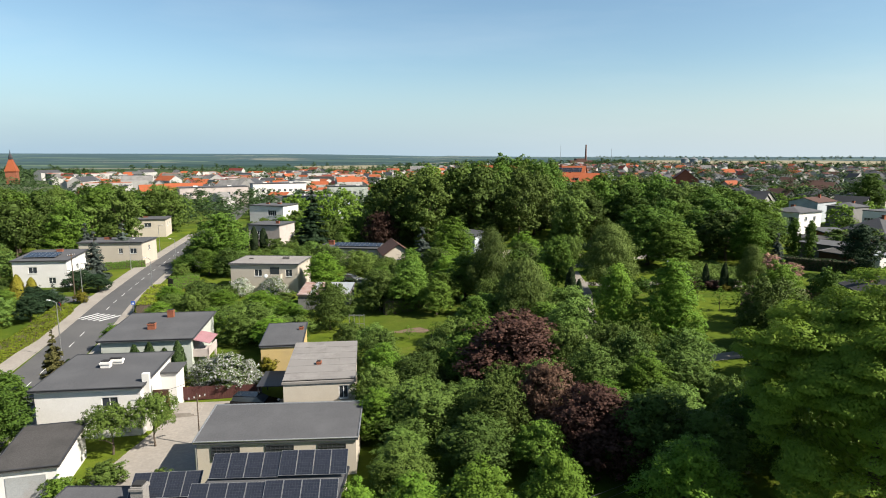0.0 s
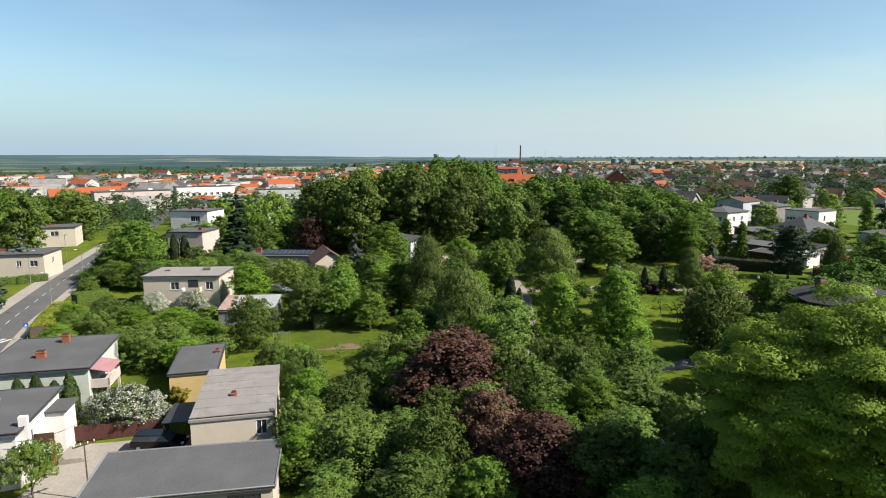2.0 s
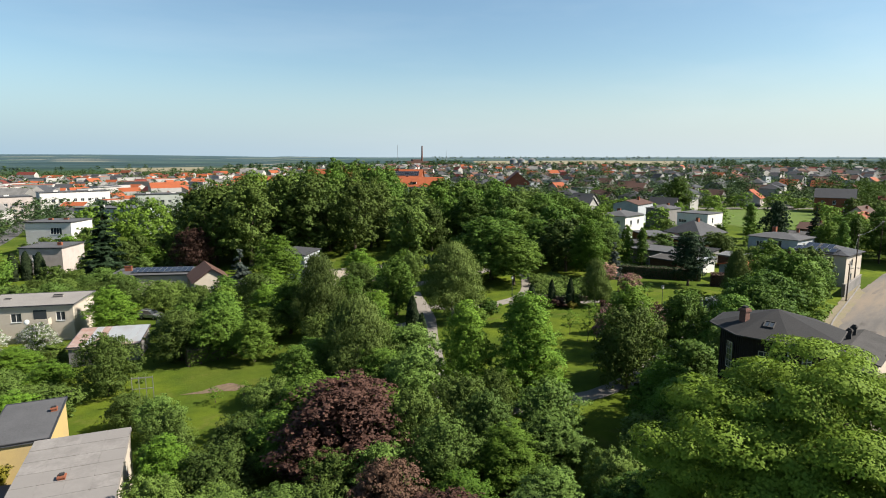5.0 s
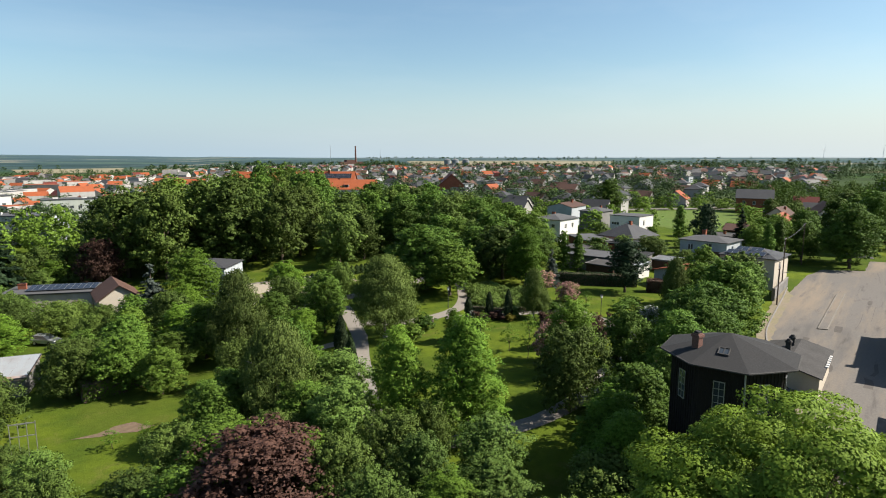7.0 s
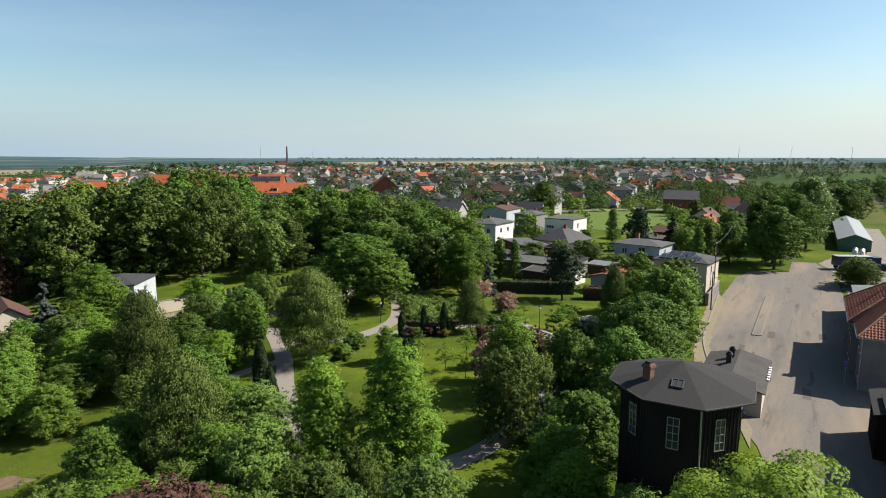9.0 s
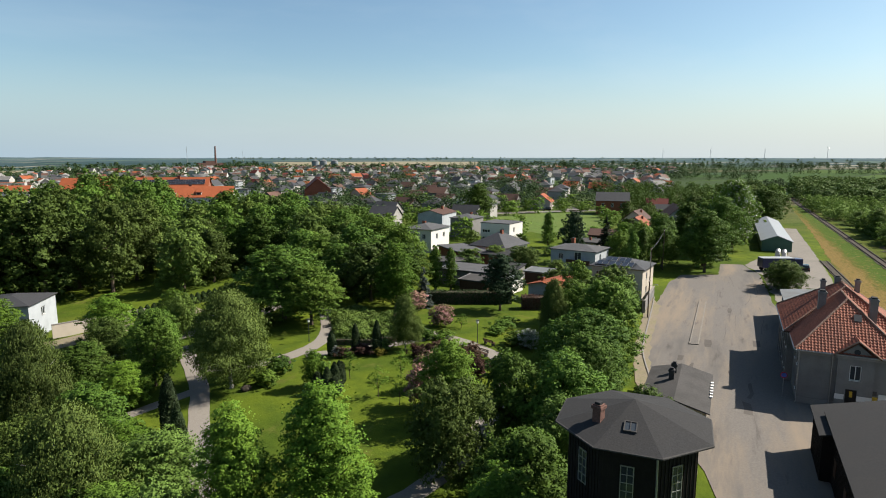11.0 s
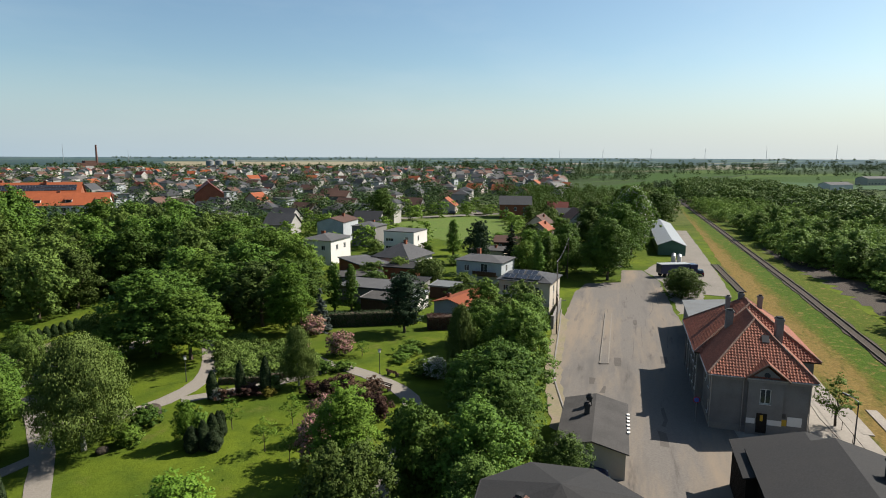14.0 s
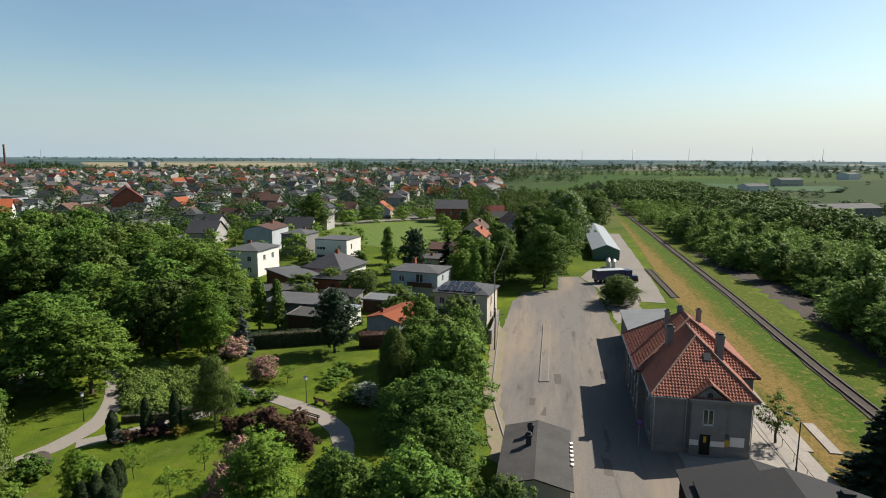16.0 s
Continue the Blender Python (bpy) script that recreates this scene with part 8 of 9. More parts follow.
for k in range(6):
    tk = thing("storage_tank", pose(165.5 + (k % 3) * 1.3, 104.5 + (k // 3) * 1.6 + (k % 3) * 0.6, land(165, 104)), "white upright storage tank", "tank", "storage tanks")
    bm = bmesh.new()
    bmesh.ops.create_cone(bm, cap_ends=True, segments=14, radius1=0.55, radius2=0.55, depth=2.0, matrix=pose(0, 0, 1.1))
    part("shell", bm, M["plaster_white"], tk)
    bm = bmesh.new()
    bmesh.ops.create_cone(bm, cap_ends=True, segments=14, radius1=0.55, radius2=0.2, depth=0.3, matrix=pose(0, 0, 2.25))
    part("dome", bm, M["sheet"], tk)
tr = thing("truck", pose(149.5, 97.6, land(149, 97) + 0.05, 0, 0, -34), "dark blue lorry with a tarpaulin trailer", "truck")
part("trailer", box(bmesh.new(), -4.2, 3.0, -1.2, 1.2, 0.9, 3.0, bevel=0.06), M["car_blue"], tr)
part("trailer_top", box(bmesh.new(), -4.22, 3.02, -1.22, 1.22, 3.0, 3.12, bevel=0.03), M["sheet"], tr)
part("cab", box(bmesh.new(), 3.2, 5.0, -1.15, 1.15, 0.6, 2.9, bevel=0.12), M["car_blue"], tr)
part("windscreen", boxes((4.98, 5.02, -1.0, 1.0, 1.7, 2.6)), M["glass"], tr)
for px in (-3.2, -2.0, 2.2, 4.0):
    for s in (-1.05, 1.05):
        bm = bmesh.new()
        bmesh.ops.create_cone(bm, cap_ends=True, segments=14, radius1=0.48, radius2=0.48, depth=0.3, matrix=pose(px, s, 0.48, 90))
        part("wheel", bm, M["rubber"], tr)
car(155, 94.4, 30, "car_black", "dark car parked by the loading road", 4.2)

# houses across the park
sol = house("house", "cream two-storey house with solar panels on its grey roof", 101.4, 102.0, 9.4, 8.0, -66, 5.7, "hip", 1.3, 0.45, wall="plaster_cream", cover="slate", openings={"f": [(-3.4, 3.6, 1.0, 1.2), (-0.6, 3.6, 1.0, 1.2), (2.4, 3.6, 0.8, 1.2)], "r": [(-1, 3.6, 0.9, 1.2), (-1, 1, 0.9, 1.2)]})
part("ground_floor_band", boxes((-4.7, 3.2, -4.9, -4.05, -0.3, 2.8)), M["car_blue"], sol, "dark blue glazed ground floor front")
for i, (ux, uy) in enumerate(((-3.4, -4.0), (-1.1, -4.0), (1.2, -4.0), (-2.2, -2.3), (0.3, -2.3))):
    for k in range(2):
        solar_panel(sol.matrix_world @ pose(ux + k * 1.06, uy, 6.1 if uy < -3.5 else 6.62, 16))
house("bungalow", "low white bungalow with a bright orange roof", 89.6, 106.6, 6.4, 11.0, -78, 2.8, "gable_d", 0.9, 0.4, wall="plaster_blue", cover="tile_orange", openings={"r": [(-2, 1, 1.4, 1.0)]}, chimneys=[(-1.8, -3, 0.8, 0.6, 0.5)])
hg = house("house", "pale grey flat-roofed two-storey house with balconies", 111.4, 122.6, 10.4, 8.4, -68, 5.4, "hip", 0.9, 0.4, wall="plaster_blue", cover="felt", openings={"f": [(-2.8, 3.2, 1.2, 1.3), (1.2, 3.2, 1.6, 1.8)], "r": [(-1, 3.2, 1.0, 1.3)]}, chimneys=[(-2.4, 2, 1.4, 0.8, 0.8)])
part("balcony", boxes((-1, 4.4, -5.3, -4.25, 2.5, 2.65), (-1, 4.4, -5.35, -5.27, 2.65, 3.5)), M["timber_brown"], hg)
house("outbuilding", "dark flat-roofed sheds behind the park", 84, 125.5, 13, 8, -62, 3.0, "flat", 0, 0.3, wall="plaster_grey", cover="felt", group="garden sheds")
house("outbuilding", "pale canopy beside the sheds", 84.6, 117.4, 7, 4, -70, 2.4, "mono", 0.4, 0.2, wall="plaster_white", cover="sheet")
house("house", "dark slate hip-roofed house", 108.6, 148, 10, 11, -72, 3.4, "hip", 3.2, 0.6, wall="plaster_white", cover="slate", chimneys=[(0.6, 0, 2.2, 0.7, 0.7)], openings={"f": [(0, 1, 1.4, 1.3)]})
house("outbuilding", "long low garage row with a rust-red roof edge", 97.5, 149, 7, 14, -10, 3.0, "flat", 0, 0.3, wall="brick", cover="felt")
house("house", "white two-storey house with a shallow grey roof", 99.8, 169.5, 8.6, 10.4, -62, 6.3, "hip", 1.2, 0.4, wall="plaster_white", cover="felt", openings={"f": [(-2, 3.7, 1.1, 1.3), (2, 3.7, 1.1, 1.3), (2, 1, 1.1, 1.3)], "r": [(-2, 3.7, 1.1, 1.3), (2, 3.7, 1.1, 1.3)]}, chimneys=[(-2, 2, 0.9, 1.0, 0.6)])
house("house", "tall pale grey house with a brown roof", 124.5, 202, 9, 13, -56, 6.6, "gable_d", 1.4, 0.3, wall="plaster_blue", cover="tile_brown", chimneys=[(1, 2, 1.2, 0.7, 0.7)])
house("house", "white modern cube house with dark window bands", 126, 168.5, 9.6, 9, -66, 6.2, "flat", 0, 0.1, openings={"f": [(-3.0, 3.4, 2.6, 0.9), (-3.0, 1.2, 2.6, 0.9), (2.5, 3.4, 1.0, 1.5)], "r": [(-1.5, 3.6, 0.8, 1.5)]}, bars=2, rim=None)
house("house", "grey house with a lean-to porch", 126, 186.5, 8, 8, -64, 6.2, "hip", 1.2, 0.3, wall="plaster_grey", cover="felt", openings={"f": [(-2, 3.6, 1.1, 1.3), (1.6, 3.6, 1.1, 1.3)]}, chimneys=[(1, 1, 1, 0.6, 0.6)])
house("house", "low cream house with a grey roof among trees", 96.5, 214, 10, 10, -60, 5.0, "hip", 1.2, 0.4, wall="plaster_cream", cover="felt", openings={"r": [(0, 2.8, 1.4, 1.3)]})
bk = house("brick_house", "red brick house with stepped gables and a dark roof", 226.5, 212.5, 14, 12, -50, 6.2, "gable_l", 3.6, 0.4, wall="brick", cover="slate", openings={"f": [(-4, 3.6, 1.1, 1.6), (0, 3.6, 1.1, 1.6), (4, 3.6, 1.1, 1.6), (-4, 0.9, 1.1, 1.6), (4, 0.9, 1.1, 1.6)], "r": [(-2, 3.6, 1.1, 1.6), (2, 3.6, 1.1, 1.6)]})
for x, y, L, D, yaw, h, rk, rh, wall, cov, lab in ((243, 201, 9, 9, -52, 3.6, "gable_l", 3.4, "brick", "tile_red", "small brick house with a red roof"), (230, 187, 8, 9, -50, 3, "gable_l", 2.8, "plaster_grey", "slate", "grey shed-like house with a dark roof"),
                                                   (188, 168, 8, 10, -66, 3.6, "gable_d", 3.4, "plaster_cream", "tile_brown", "cream gabled house with a brown roof"), (176, 158, 7, 8, -66, 3.2, "gable_d", 3, "plaster_pink", "tile_orange", "small house with an orange gable roof"),
                                                   (208, 166, 8, 12, -40, 4.4, "gable_d", 3.8, "plaster_white", "tile_brown", "white gabled house with a tiled roof"), (224, 172, 9, 10, -50, 6, "flat", 0, "brick", "felt_dark", "dark brick flat-roofed house"),
                                                   (134, 142, 9, 8, -60, 3, "flat", 0, "plaster_cream", "felt_old", "low sheds in the gardens"), (150, 150, 7, 7, -60, 2.8, "gable_l", 1.6, "timber_brown", "tile_brown", "small brown garden house")):
    house("house", lab, x, y, L, D, yaw, h, rk, rh, 0.35, wall=wall, cover=cov, openings={"f": [(-1.6, 1.0, 1.0, 1.2), (1.6, 1.0, 1.0, 1.2)]}, chimneys=[(1.2, 0.8, 1.0, 0.6, 0.6)])
patch("meadow", "bright mown meadow between the houses", MEADOW, "lawn", 0.03, category="grass", ragged=0.6)
strip("street", "pale street with parked cars beyond the meadow", [(140, 236), (176, 246), (202, 239), (238, 228), (262, 216)], 7, "yard_slabs", 0.05, category="road")
strip("street", "pale street climbing between the far houses", [(220, 227), (236, 250), (252, 276), (305, 364)], 6, "yard_slabs", 0.05, category="road")
for x, y, L, D, yaw, h, wall, lab in ((380, 86, 40, 12, -35, 4.6, "plaster_grey", "long grey farm building beyond the scrub"), (356, 108, 14, 9, -35, 4, "plaster_white", "low white farm building"), (577, 176, 22, 12, -30, 6, "plaster_white", "white farm hall with a pale roof"), (740, 185, 30, 14, -30, 7, "plaster_cream", "cream farm barn in the fields"), (1040, 170, 30, 16, -20, 8, "plaster_white", "white barn far out in the fields")):
    house("farm_building", lab, x, y, L, D, yaw, h, "gable_l", 2.0, 0.3, wall=wall, cover="felt", openings={"f": [(-L / 2 + 2.5 + 4 * i, 1.2, 1.6, 1.4) for i in range(int((L - 3) / 4))]}, category="farm building")
for x, y, L, D, yaw, h, cov, wall in ((92, 125.5, 7, 5, -62, 2.6, "felt_dark", "plaster_grey"), (79.6, 118.4, 6, 4.5, -66, 2.4, "felt_old", "timber_brown"), (101, 138.5, 8, 6, -62, 2.8, "felt_dark", "brick"), (88.4, 137.5, 9, 5, -30, 2.6, "felt_old", "plaster_grey"), (95.5, 118.5, 5, 4, -66, 2.3, "sheet_old", "timber_brown")):
    house("outbuilding", "small flat-roofed garden shed behind the park", x, y, L, D, yaw, h, "mono", 0.3, 0.25, wall=wall, cover=cov, group="garden sheds", doors=[("f", 0.6, 1.0, 2.0)])
patch("drive", "pale paved drive between the sheds", [(82, 129), (88, 133.5), (97, 133), (104, 128), (101, 125), (94, 129.5), (86, 127)], "paving", 0.04, category="yard", ragged=0.3)
car(93.5, 133.5, -30, "car_red", "red car parked between the sheds", 4.2)
car(88, 131, -30, "car_silver", "white van parked between the sheds", 4.6)
for k in range(9):
    car(212 + k * 4.0, 240 + k * 4.2, 130, ("car_black", "car_silver", "car_black")[k % 3], "car parked in a row along the far street", 4.3)

# ---- the park ----
plant("pink_bush", 60.2, 102.4, 3.4, 4.2), plant("pink_bush", 62.3, 113.6, 3.2, 4.4), plant("pink_bush", 42.4, 79.4, 4.6, 3.4), plant("pink_bush", 45.6, 82.8, 4.4, 3.2), plant("pink_bush", 57.0, 108, 1.6, 3.2)
for x, y, hh, ww in ((51.2, 91.2, 2.0, 3.4), (53.4, 90.6, 2.2, 3.6), (53.2, 87.6, 2.0, 3.4), (55.2, 88.0, 1.9, 3.0), (53.4, 84.4, 1.9, 3.0), (52.4, 82.2, 2.0, 2.6), (50.0, 92.6, 1.6, 2.6)):
    plant("shrub_red", x, y, hh, ww, group="barberry bed")
for x, y, hh, ww in ((63.6, 88.4, 2.0, 4.2), (67.6, 96.4, 1.2, 3.6), (65.0, 94.6, 1.1, 3.0), (70, 98, 1.1, 3.0), (57.2, 97.2, 1.2, 3.2), (55.2, 98.4, 1.3, 3.2), (36.2, 91.5, 3.2, 3.0), (33.2, 98.6, 2.2, 4.0), (31, 96, 1.8, 3.2), (15.6, 90, 2.6, 4.2), (13, 92.5, 2.4, 4.0), (16.8, 86, 2.2, 3.4), (23.4, 112.4, 2.4, 3.6)):
    plant("shrub", x, y, hh, ww)
plant("white_bush", 64.6, 87.2, 2.2, 3.8), plant("white_bush", 41.6, 99.4, 1.3, 1.8), plant("white_bush", -2.6, 125, 4.2, 4.0)
plant("spruce_blue", 64.5, 114.5, 7.6, 4.2)
for x, y, hh in ((-1.5, 79.0, 2.4), (3.4, 81.0, 3.2), (1.2, 77.2, 2.2), (-4.6, 80.4, 1.8)):
    plant("sapling", x, y, hh, 2.0)
for x, y in ((40.0, 84.4), (39.7, 91.2), (40.8, 81.0), (44.6, 87.4), (62.2, 99.8)):
    plant("sapling", x, y, 3.4 if x < 60 else 2.2, 2.6)
plant("bright", 35.2, 91.6, 4.4, 2.6)
for x, y, hh, ww in ((35.0, 89.6, 2.6, 1.3), (36.0, 89.2, 3.0, 1.1), (37.0, 89.4, 3.3, 1.1), (37.8, 89.9, 3.1, 1.0), (38.4, 90.6, 2.7, 0.9), (36.6, 88.4, 2.0, 1.5)):
    plant("thuja", x, y, hh, ww, "dark upright juniper in a clump on the lawn", "juniper clump")
plant("shrub_red", 44.8, 98.0, 1.4, 3.6), plant("shrub_red", 42.2, 98.8, 1.3, 2.6), plant("shrub_b", 47.6, 97.6, 1.5, 3.2), plant("shrub_gold", 46.2, 96.2, 1.0, 2.0)
BED = [(44.6, 104.8), (49.2, 101.0), (55.6, 100.4), (56.0, 106.4), (54.6, 119), (50.8, 119.6), (47.6, 113)]
rb_ = random.Random(31)
for i in range(8):
    for j in range(12):
        x, y = 44 + i * 1.9 + rb_.uniform(-0.5, 0.5), 100 + j * 1.75 + rb_.uniform(-0.5, 0.5)
        if inside(x, y, BED):
            plant("juniper", x, y, rb_.uniform(0.9, 1.5), rb_.uniform(2.4, 3.4), "spreading light green juniper in the park bed", "park shrub bed")
hedge("hedge", "low dark clipped hedge round the shrub bed", [(43.6, 104.0), (47.6, 101.0), (52, 99.7), (56, 100.0)], 0.8, 0.8, "leaf_thuja_g", 160, 0.16, 21)
hedge("hedge", "dark clipped hedge along the park edge", [(78, 104), (83, 100.5), (88, 97)], 2.0, 2.2, "leaf_copper", 160, 0.2, 22)
hedge("hedge", "dark hedge at the end of the park", [(63, 118.5), (72, 112.5), (79, 108)], 1.8, 2.2, "leaf_thuja", 160, 0.2, 23)
for k in range(16):
    f = k / 15
    plant("thuja_g", 22 + 16.5 * f, 139.4 + 5 * f, 2.0, 1.1, group="row of young thujas")
wp = thing("boundary_wall", pose(17, 138.2, land(17, 138), 0, 0, 13), "long white boundary wall beyond the park", "wall")
part("panel", boxes((-7, 7, -0.1, 0.1, -0.3, 1.9)), M["plaster_cream"], wp)
part("coping", boxes((-7.05, 7.05, -0.16, 0.16, 1.9, 1.98)), M["concrete"], wp)
bench(60.8, 91.0, 100), bench(57.2, 88.0, -80), bench(32.4, 107.2, 30)
park_lamp(59.9, 92.6), park_lamp(41.0, 107.8), park_lamp(37, 66.8)
for x, y, s in ((35.0, 101.2, 1.0), (28.6, 96, 0.6)):
    rb = bmesh.new()
    bmesh.ops.create_icosphere(rb, subdivisions=3, radius=s)
    for vv in rb.verts:
        vv.co *= 1 + 0.22 * noise.noise(vv.co * 1.6 + Vector((x, 0, 0)))
        vv.co.z *= 0.8
    tagged(part("boulder", rb, M["ballast"], None), "rough grey boulder beside the path", "rock").matrix_world = pose(x, y, land(x, y) + s * 0.35)
tp = thing("trellis", pose(-13.2, 82.4, land(-13, 82)), "thin metal garden frame among shrubs", "trellis")
for i in range(4):
    part("upright", tube(bmesh.new(), [(i * 0.7, 0, 0), (i * 0.7, 0, 3.6)], [0.04, 0.04], 5), M["metal"], tp)
part("crosspiece", boxes((-0.05, 2.15, -0.04, 0.04, 3.4, 3.5)), M["metal"], tp)
part("crosspiece", boxes((-0.05, 2.15, -0.04, 0.04, 2.2, 2.27)), M["metal"], tp)

# ---- the far town ----
TOWN = []
for k, (L, D, h, rk, rh, wall, cov, lab) in enumerate(((10, 9, 3.4, "gable_l", 3.8, "plaster_pale", "slate", "pale family house with a dark gable roof"), (9, 10, 3.2, "gable_d", 3.6, "plaster_cream", "tile_red", "cream family house with a red gable roof"),
                                                       (10, 10, 5.6, "hip", 2.4, "plaster_pale", "slate", "pale two-storey house with a grey hipped roof"), (11, 9, 3.4, "gable_l", 3.4, "plaster_grey", "tile_brown", "grey house with a brown gable roof"),
                                                       (9, 9, 5.6, "flat", 0, "plaster_blue", "felt", "pale cube house with a flat roof"), (11, 10, 3.6, "gable_l", 4.0, "plaster_pink", "tile_orange", "house with a bright orange roof"))):
    t = house("town_house", lab, 300 + k * 15, -300, L, D, 0, h, rk, rh, 0.4, wall=wall, cover=cov, openings={s: [(-2, 1.0, 1.1, 1.3), (2, 1.0, 1.1, 1.3)] for s in "fl"}, category="house", group="far town houses")
    TOWN.append(t)
r = random.Random(77)
used = []


def clear_of_houses(x, y, gap=15):
    return all((x - a) ** 2 + (y - b) ** 2 > gap * gap for a, b in used)


done = [0] * 6
count = 0
for _ in range(9000):
    az, d = r.uniform(8, 54), r.uniform(205, 640)
    x, y = 20 + d * math.sin(radians(az)), 40 + d * math.cos(radians(az))
    if inside(x, y, WOOD) or inside(x, y, [(125, 165), (150, 195), (185, 230), (240, 262), (262, 200), (200, 180), (160, 155)]) or not clear_of_houses(x, y, 17) or (x < 60 and y < 350) or (y < x * 1.05 and x < 330) or math.hypot(x - 112, y - 195) < 30:
        continue
    k = r.choice((0, 0, 1, 2, 2, 3, 3, 4, 4, 3, 5))
    m = pose(x, y, land(x, y), 0, 0, r.choice((-60, 30, 120, 210)) + r.uniform(-12, 12))
    if done[k] == 0:
        TOWN[k].matrix_world = m
    else:
        copy_thing(TOWN[k], m)
    done[k] += 1
    used.append((x, y))
    count += 1
    if count >= 170:
        break
# the densest, farthest roofs as one mass
verts, faces, slots = [], [], []
mats_far = [M["plaster_pale"], M["tile_orange"], M["slate"], M["tile_red"], M["tile_brown"], M["plaster_grey"]]
for _ in range(1500):
    if r.random() < 0.42:
        az, d = r.uniform(-36, -3), 290 + 620 * r.random()
    else:
        az, d = r.uniform(-2, 55), r.uniform(420, 1250)
    x, y = 20 + d * math.sin(radians(az)), 40 + d * math.cos(radians(az))
    if not clear_of_houses(x, y, 14):
        continue
    used.append((x, y))
    a0, L, D, h, rh = r.uniform(0, 3.14), r.uniform(4, 7), r.uniform(4, 5.5), r.uniform(3, 6), r.uniform(1.5, 4.2)
    if az < -3 and r.random() < 0.14:
        L, h, rh = L * 2.2, 8.5, r.choice((0.3, 3.5))
    ca, sa, z = math.cos(a0), math.sin(a0), land(x, y)
    s = len(verts)
    for u, v, w in ((-L, -D, -1), (L, -D, -1), (L, D, -1), (-L, D, -1), (-L, -D, h), (L, -D, h), (L, D, h), (-L, D, h), (-L, 0, h + rh), (L, 0, h + rh)):
        verts.append((x + ca * u - sa * v, y + sa * u + ca * v, z + w))
    faces += [tuple(s + k for k in f) for f in ((0, 1, 5, 4), (1, 2, 6, 5), (2, 3, 7, 6), (3, 0, 4, 7), (5, 6, 9), (7, 4, 8), (4, 5, 9, 8), (6, 7, 8, 9))]
    cov = r.choice((1, 1, 1, 2, 2, 3, 5)) if az < -3 else r.choice((1, 2, 2, 3, 4, 4, 5, 2, 5, 4, 2))
    slots += [r.choice((0, 0, 0, 5))] * 6 + [cov] * 2
ob = link_mesh("far_town", verts, faces, mats_far)
ob.data.polygons.foreach_set("material_index", slots)
tagged(ob, "dense far town of pale walls and red or grey roofs", "town", kind="stuff")
sc = house("school", "long school with a bright orange tiled roof and white walls", 58, 306.5, 48, 13, -21, 8.7, "gable_l", 4.4, 0.5, wall="plaster_white", cover="tile_orange", openings={"f": [(-22 + 3.1 * i, z, 1.5, 2.0) for i in range(15) for z in (2.0, 5.9)], "r": [(-3.5, 5.9, 1.2, 1.8), (0, 5.9, 1.2, 1.8), (3.5, 5.9, 1.2, 1.8), (0, 9.0, 1.0, 1.2)]}, chimneys=[(-8, 3, 2.5, 1.2, 1), (6, 3, 2.5, 1.2, 1)], category="school")
house("school_wing", "rear wing with an orange tiled roof", 48, 338, 62, 13, -21, 11.6, "gable_l", 4.8, 0.5, wall="brick", cover="tile_orange", category="school", chimneys=[(-12, 1, 1.6, 1.4, 1.0), (2, 1, 1.6, 1.4, 1.0), (18, -1, 1.4, 1.2, 1.0)])
for k in range(5):
    dm = -20 + k * 10.2
    part("dormer", boxes((dm - 1.1, dm + 1.1, -5.4, -3.0, 9.6, 10.9)), M["plaster_white"], sc, "white-framed roof dormer")
    part("dormer_roof", prism(bmesh.new(), [[(dm - 1.35, -5.7, 10.9), (dm + 1.35, -5.7, 10.9), (dm + 1.35, -1.6, 11.9), (dm - 1.35, -1.6, 11.9)]], 0.1), M["tile_orange"], sc)
    part("dormer_pane", boxes((dm - 0.85, dm + 0.85, -5.46, -5.41, 9.85, 10.7)), M["glass"], sc)
WZ = land(48, 338) + 13.3
for j in range(2):
    solar_row(48 + 13 * 0.934 + (2.9 + j * -1.55) * -0.358, 338 - 13 * 0.358 - (5.2 - j * 1.55) * 0.934, WZ + j * 1.15, -21, 36, 30, 1, 1.06, 1.7)
house("brick_hall", "brick hall with a stepped gable", 140, 350, 14, 30, -20, 8, "gable_d", 6, 0.3, wall="brick", cover="tile_red", category="hall")
fs = thing("factory_chimney", pose(386, 1640, land(386, 1640)), "tall dark brick factory chimney on the horizon", "chimney")
part("shaft", tube(bmesh.new(), [(0, 0, 0), (0, 0, 50)], [2.8, 1.8], 16), M["brick_old"], fs)
part("rim", tube(bmesh.new(), [(0, 0, 49), (0, 0, 51)], [2.1, 2.1], 16), M["brick_old"], fs)
part("factory", boxes((-45, 20, -16, 16, 0, 9), (-28, -6, -16, 16, 9, 14)), M["brick_old"], fs)
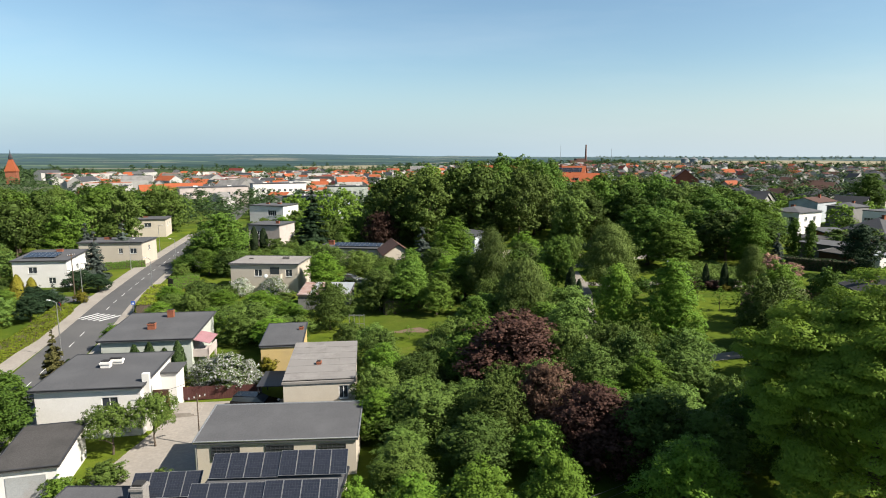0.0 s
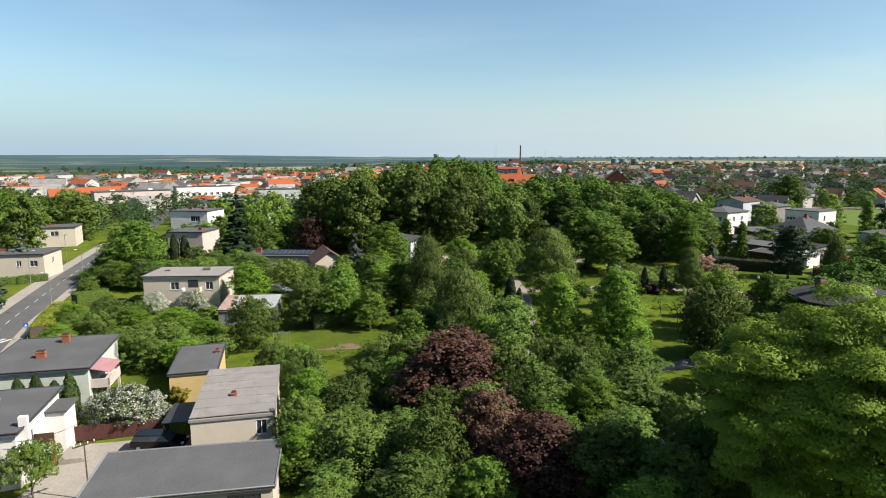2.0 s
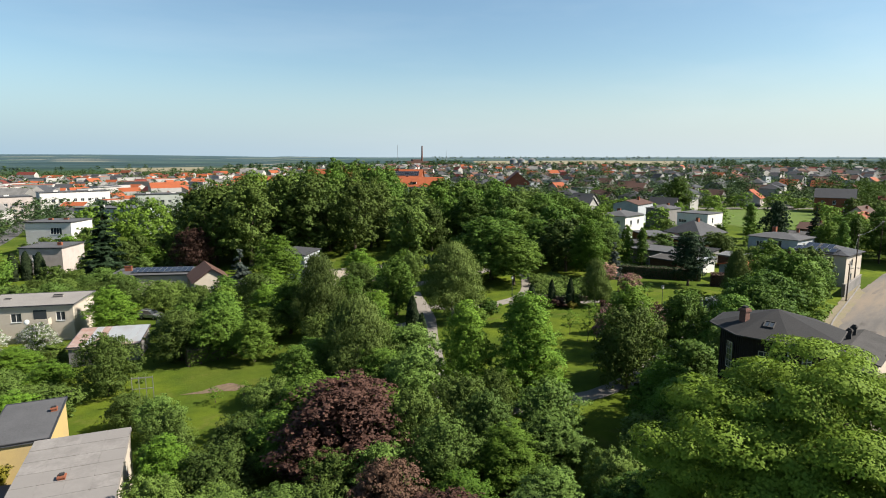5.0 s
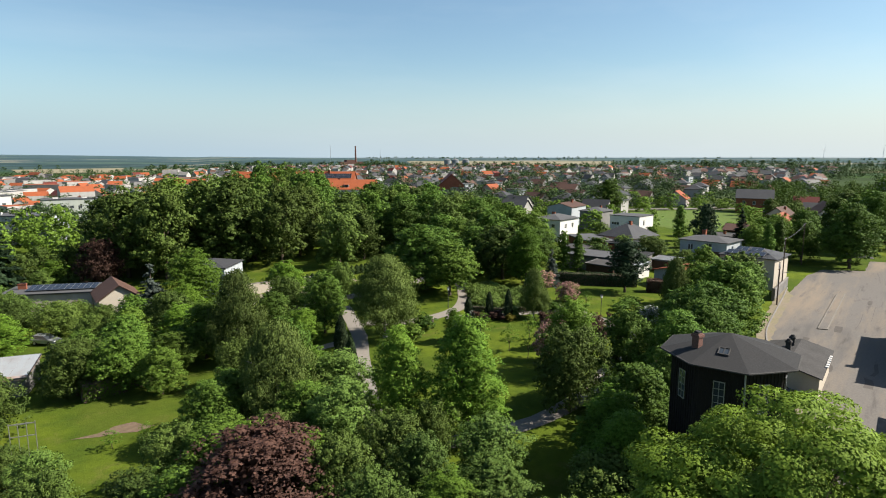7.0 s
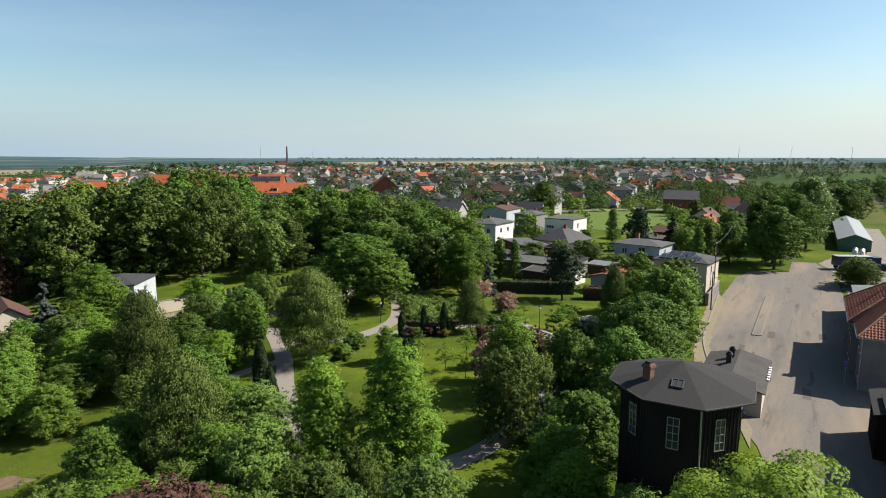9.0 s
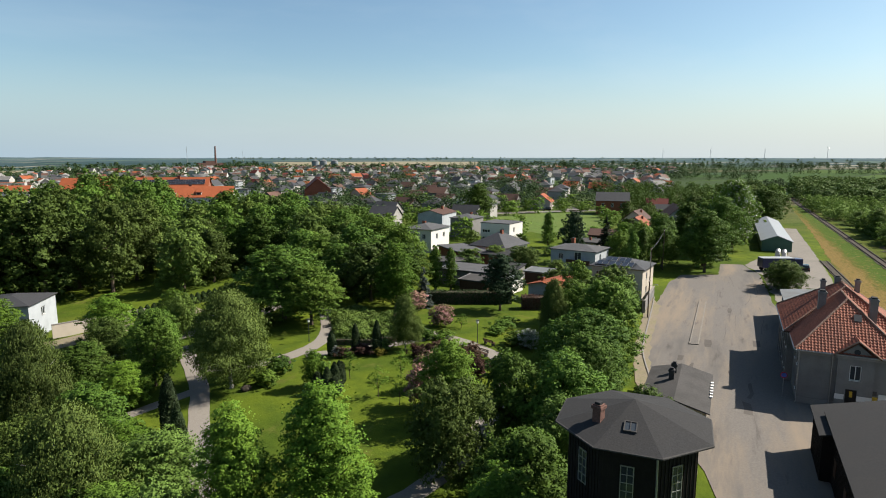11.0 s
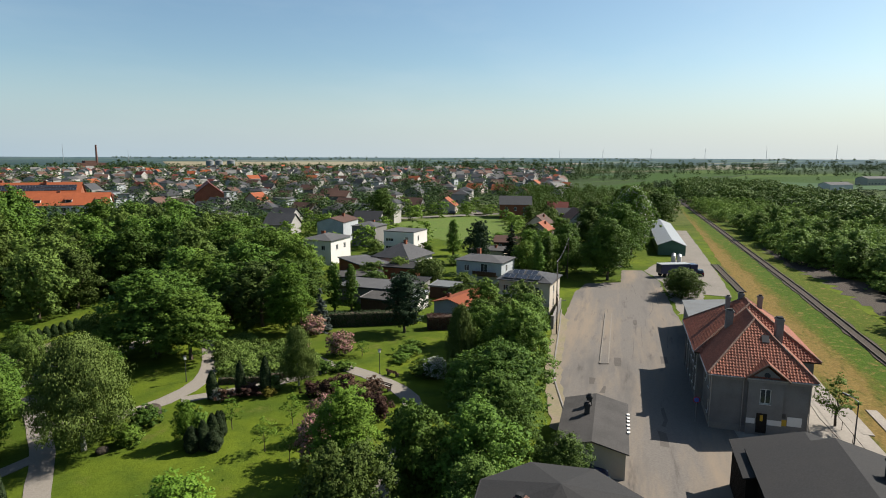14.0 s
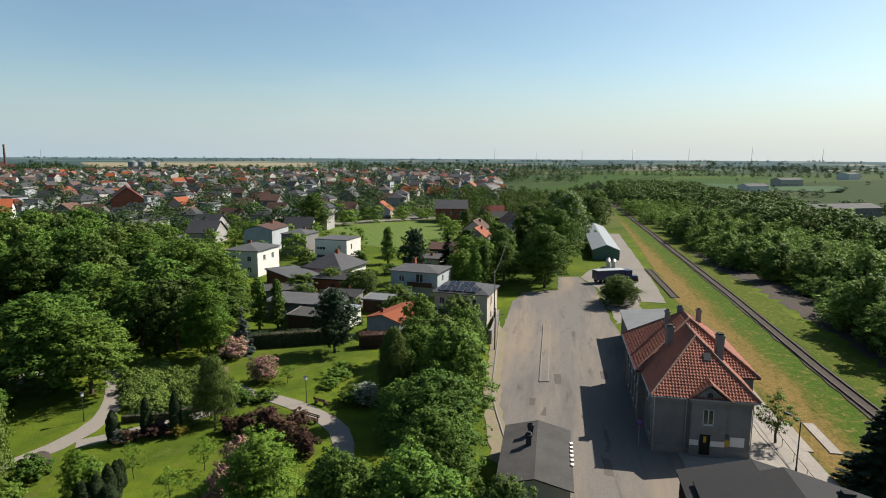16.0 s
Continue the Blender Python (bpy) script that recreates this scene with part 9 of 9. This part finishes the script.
for x, y, h in ((318, 1640, 52), (455, 1640, 40)):
    ms = thing("radio_mast", pose(x, y, land(x, y)), "thin lattice radio mast on the horizon", "mast", "radio masts")
    part("mast", tube(bmesh.new(), [(0, 0, 0), (0, 0, h)], [0.6, 0.3], 5), M["metal"], ms)
for k in range(3):
    sl = thing("grain_silo", pose(590 + k * 26, 1480 + (k % 2) * 10, land(600, 1480)), "pale steel grain silo", "silo", "grain silos")
    bm = bmesh.new()
    bmesh.ops.create_cone(bm, cap_ends=True, segments=20, radius1=9, radius2=9, depth=14, matrix=pose(0, 0, 7))
    part("shell", bm, M["sheet_pale"], sl)
    bm = bmesh.new()
    bmesh.ops.create_cone(bm, cap_ends=True, segments=20, radius1=9.4, radius2=1, depth=4, matrix=pose(0, 0, 16))
    part("cone_roof", bm, M["sheet_old"], sl)
ch = thing("church_tower", pose(-418, 588, land(-418, 588) - 8.5, 0, 0, 20), "brick church tower with a red spire", "church")
part("tower_wall", boxes((-4.5, 4.5, -4.5, 4.5, -8, 21)), M["brick"], ch)
bm = bmesh.new()
bmesh.ops.create_cone(bm, cap_ends=True, segments=4, radius1=7.4, radius2=1.8, depth=12, matrix=pose(0, 0, 27, 0, 0, 45))
part("spire", bm, M["tile_orange"], ch)
part("lantern", tube(bmesh.new(), [(0, 0, 32.5), (0, 0, 34.5), (0, 0, 37), (0, 0, 38), (0, 0, 42)], [1.9, 1.9, 1.2, 0.5, 0.08], 8), M["metal_dark"], ch)
for k in range(7):
    wt = thing("wind_turbine", pose(4050 - k * 30, 700 + k * 260 * 1.4, land(4000, 900)), "tiny white wind turbine on the horizon", "wind turbine", "far wind turbines")
    part("mast", tube(bmesh.new(), [(0, 0, 0), (0, 0, 60)], [1.4, 0.8], 6), M["sheet"], wt)
    for j in range(3):
        a0 = radians(90 + 120 * j + k * 17)
        part("blade", tube(bmesh.new(), [(0, -1.5, 60), (math.cos(a0) * 28, -1.5, 60 + math.sin(a0) * 28)], [0.8, 0.2], 4), M["sheet"], wt)
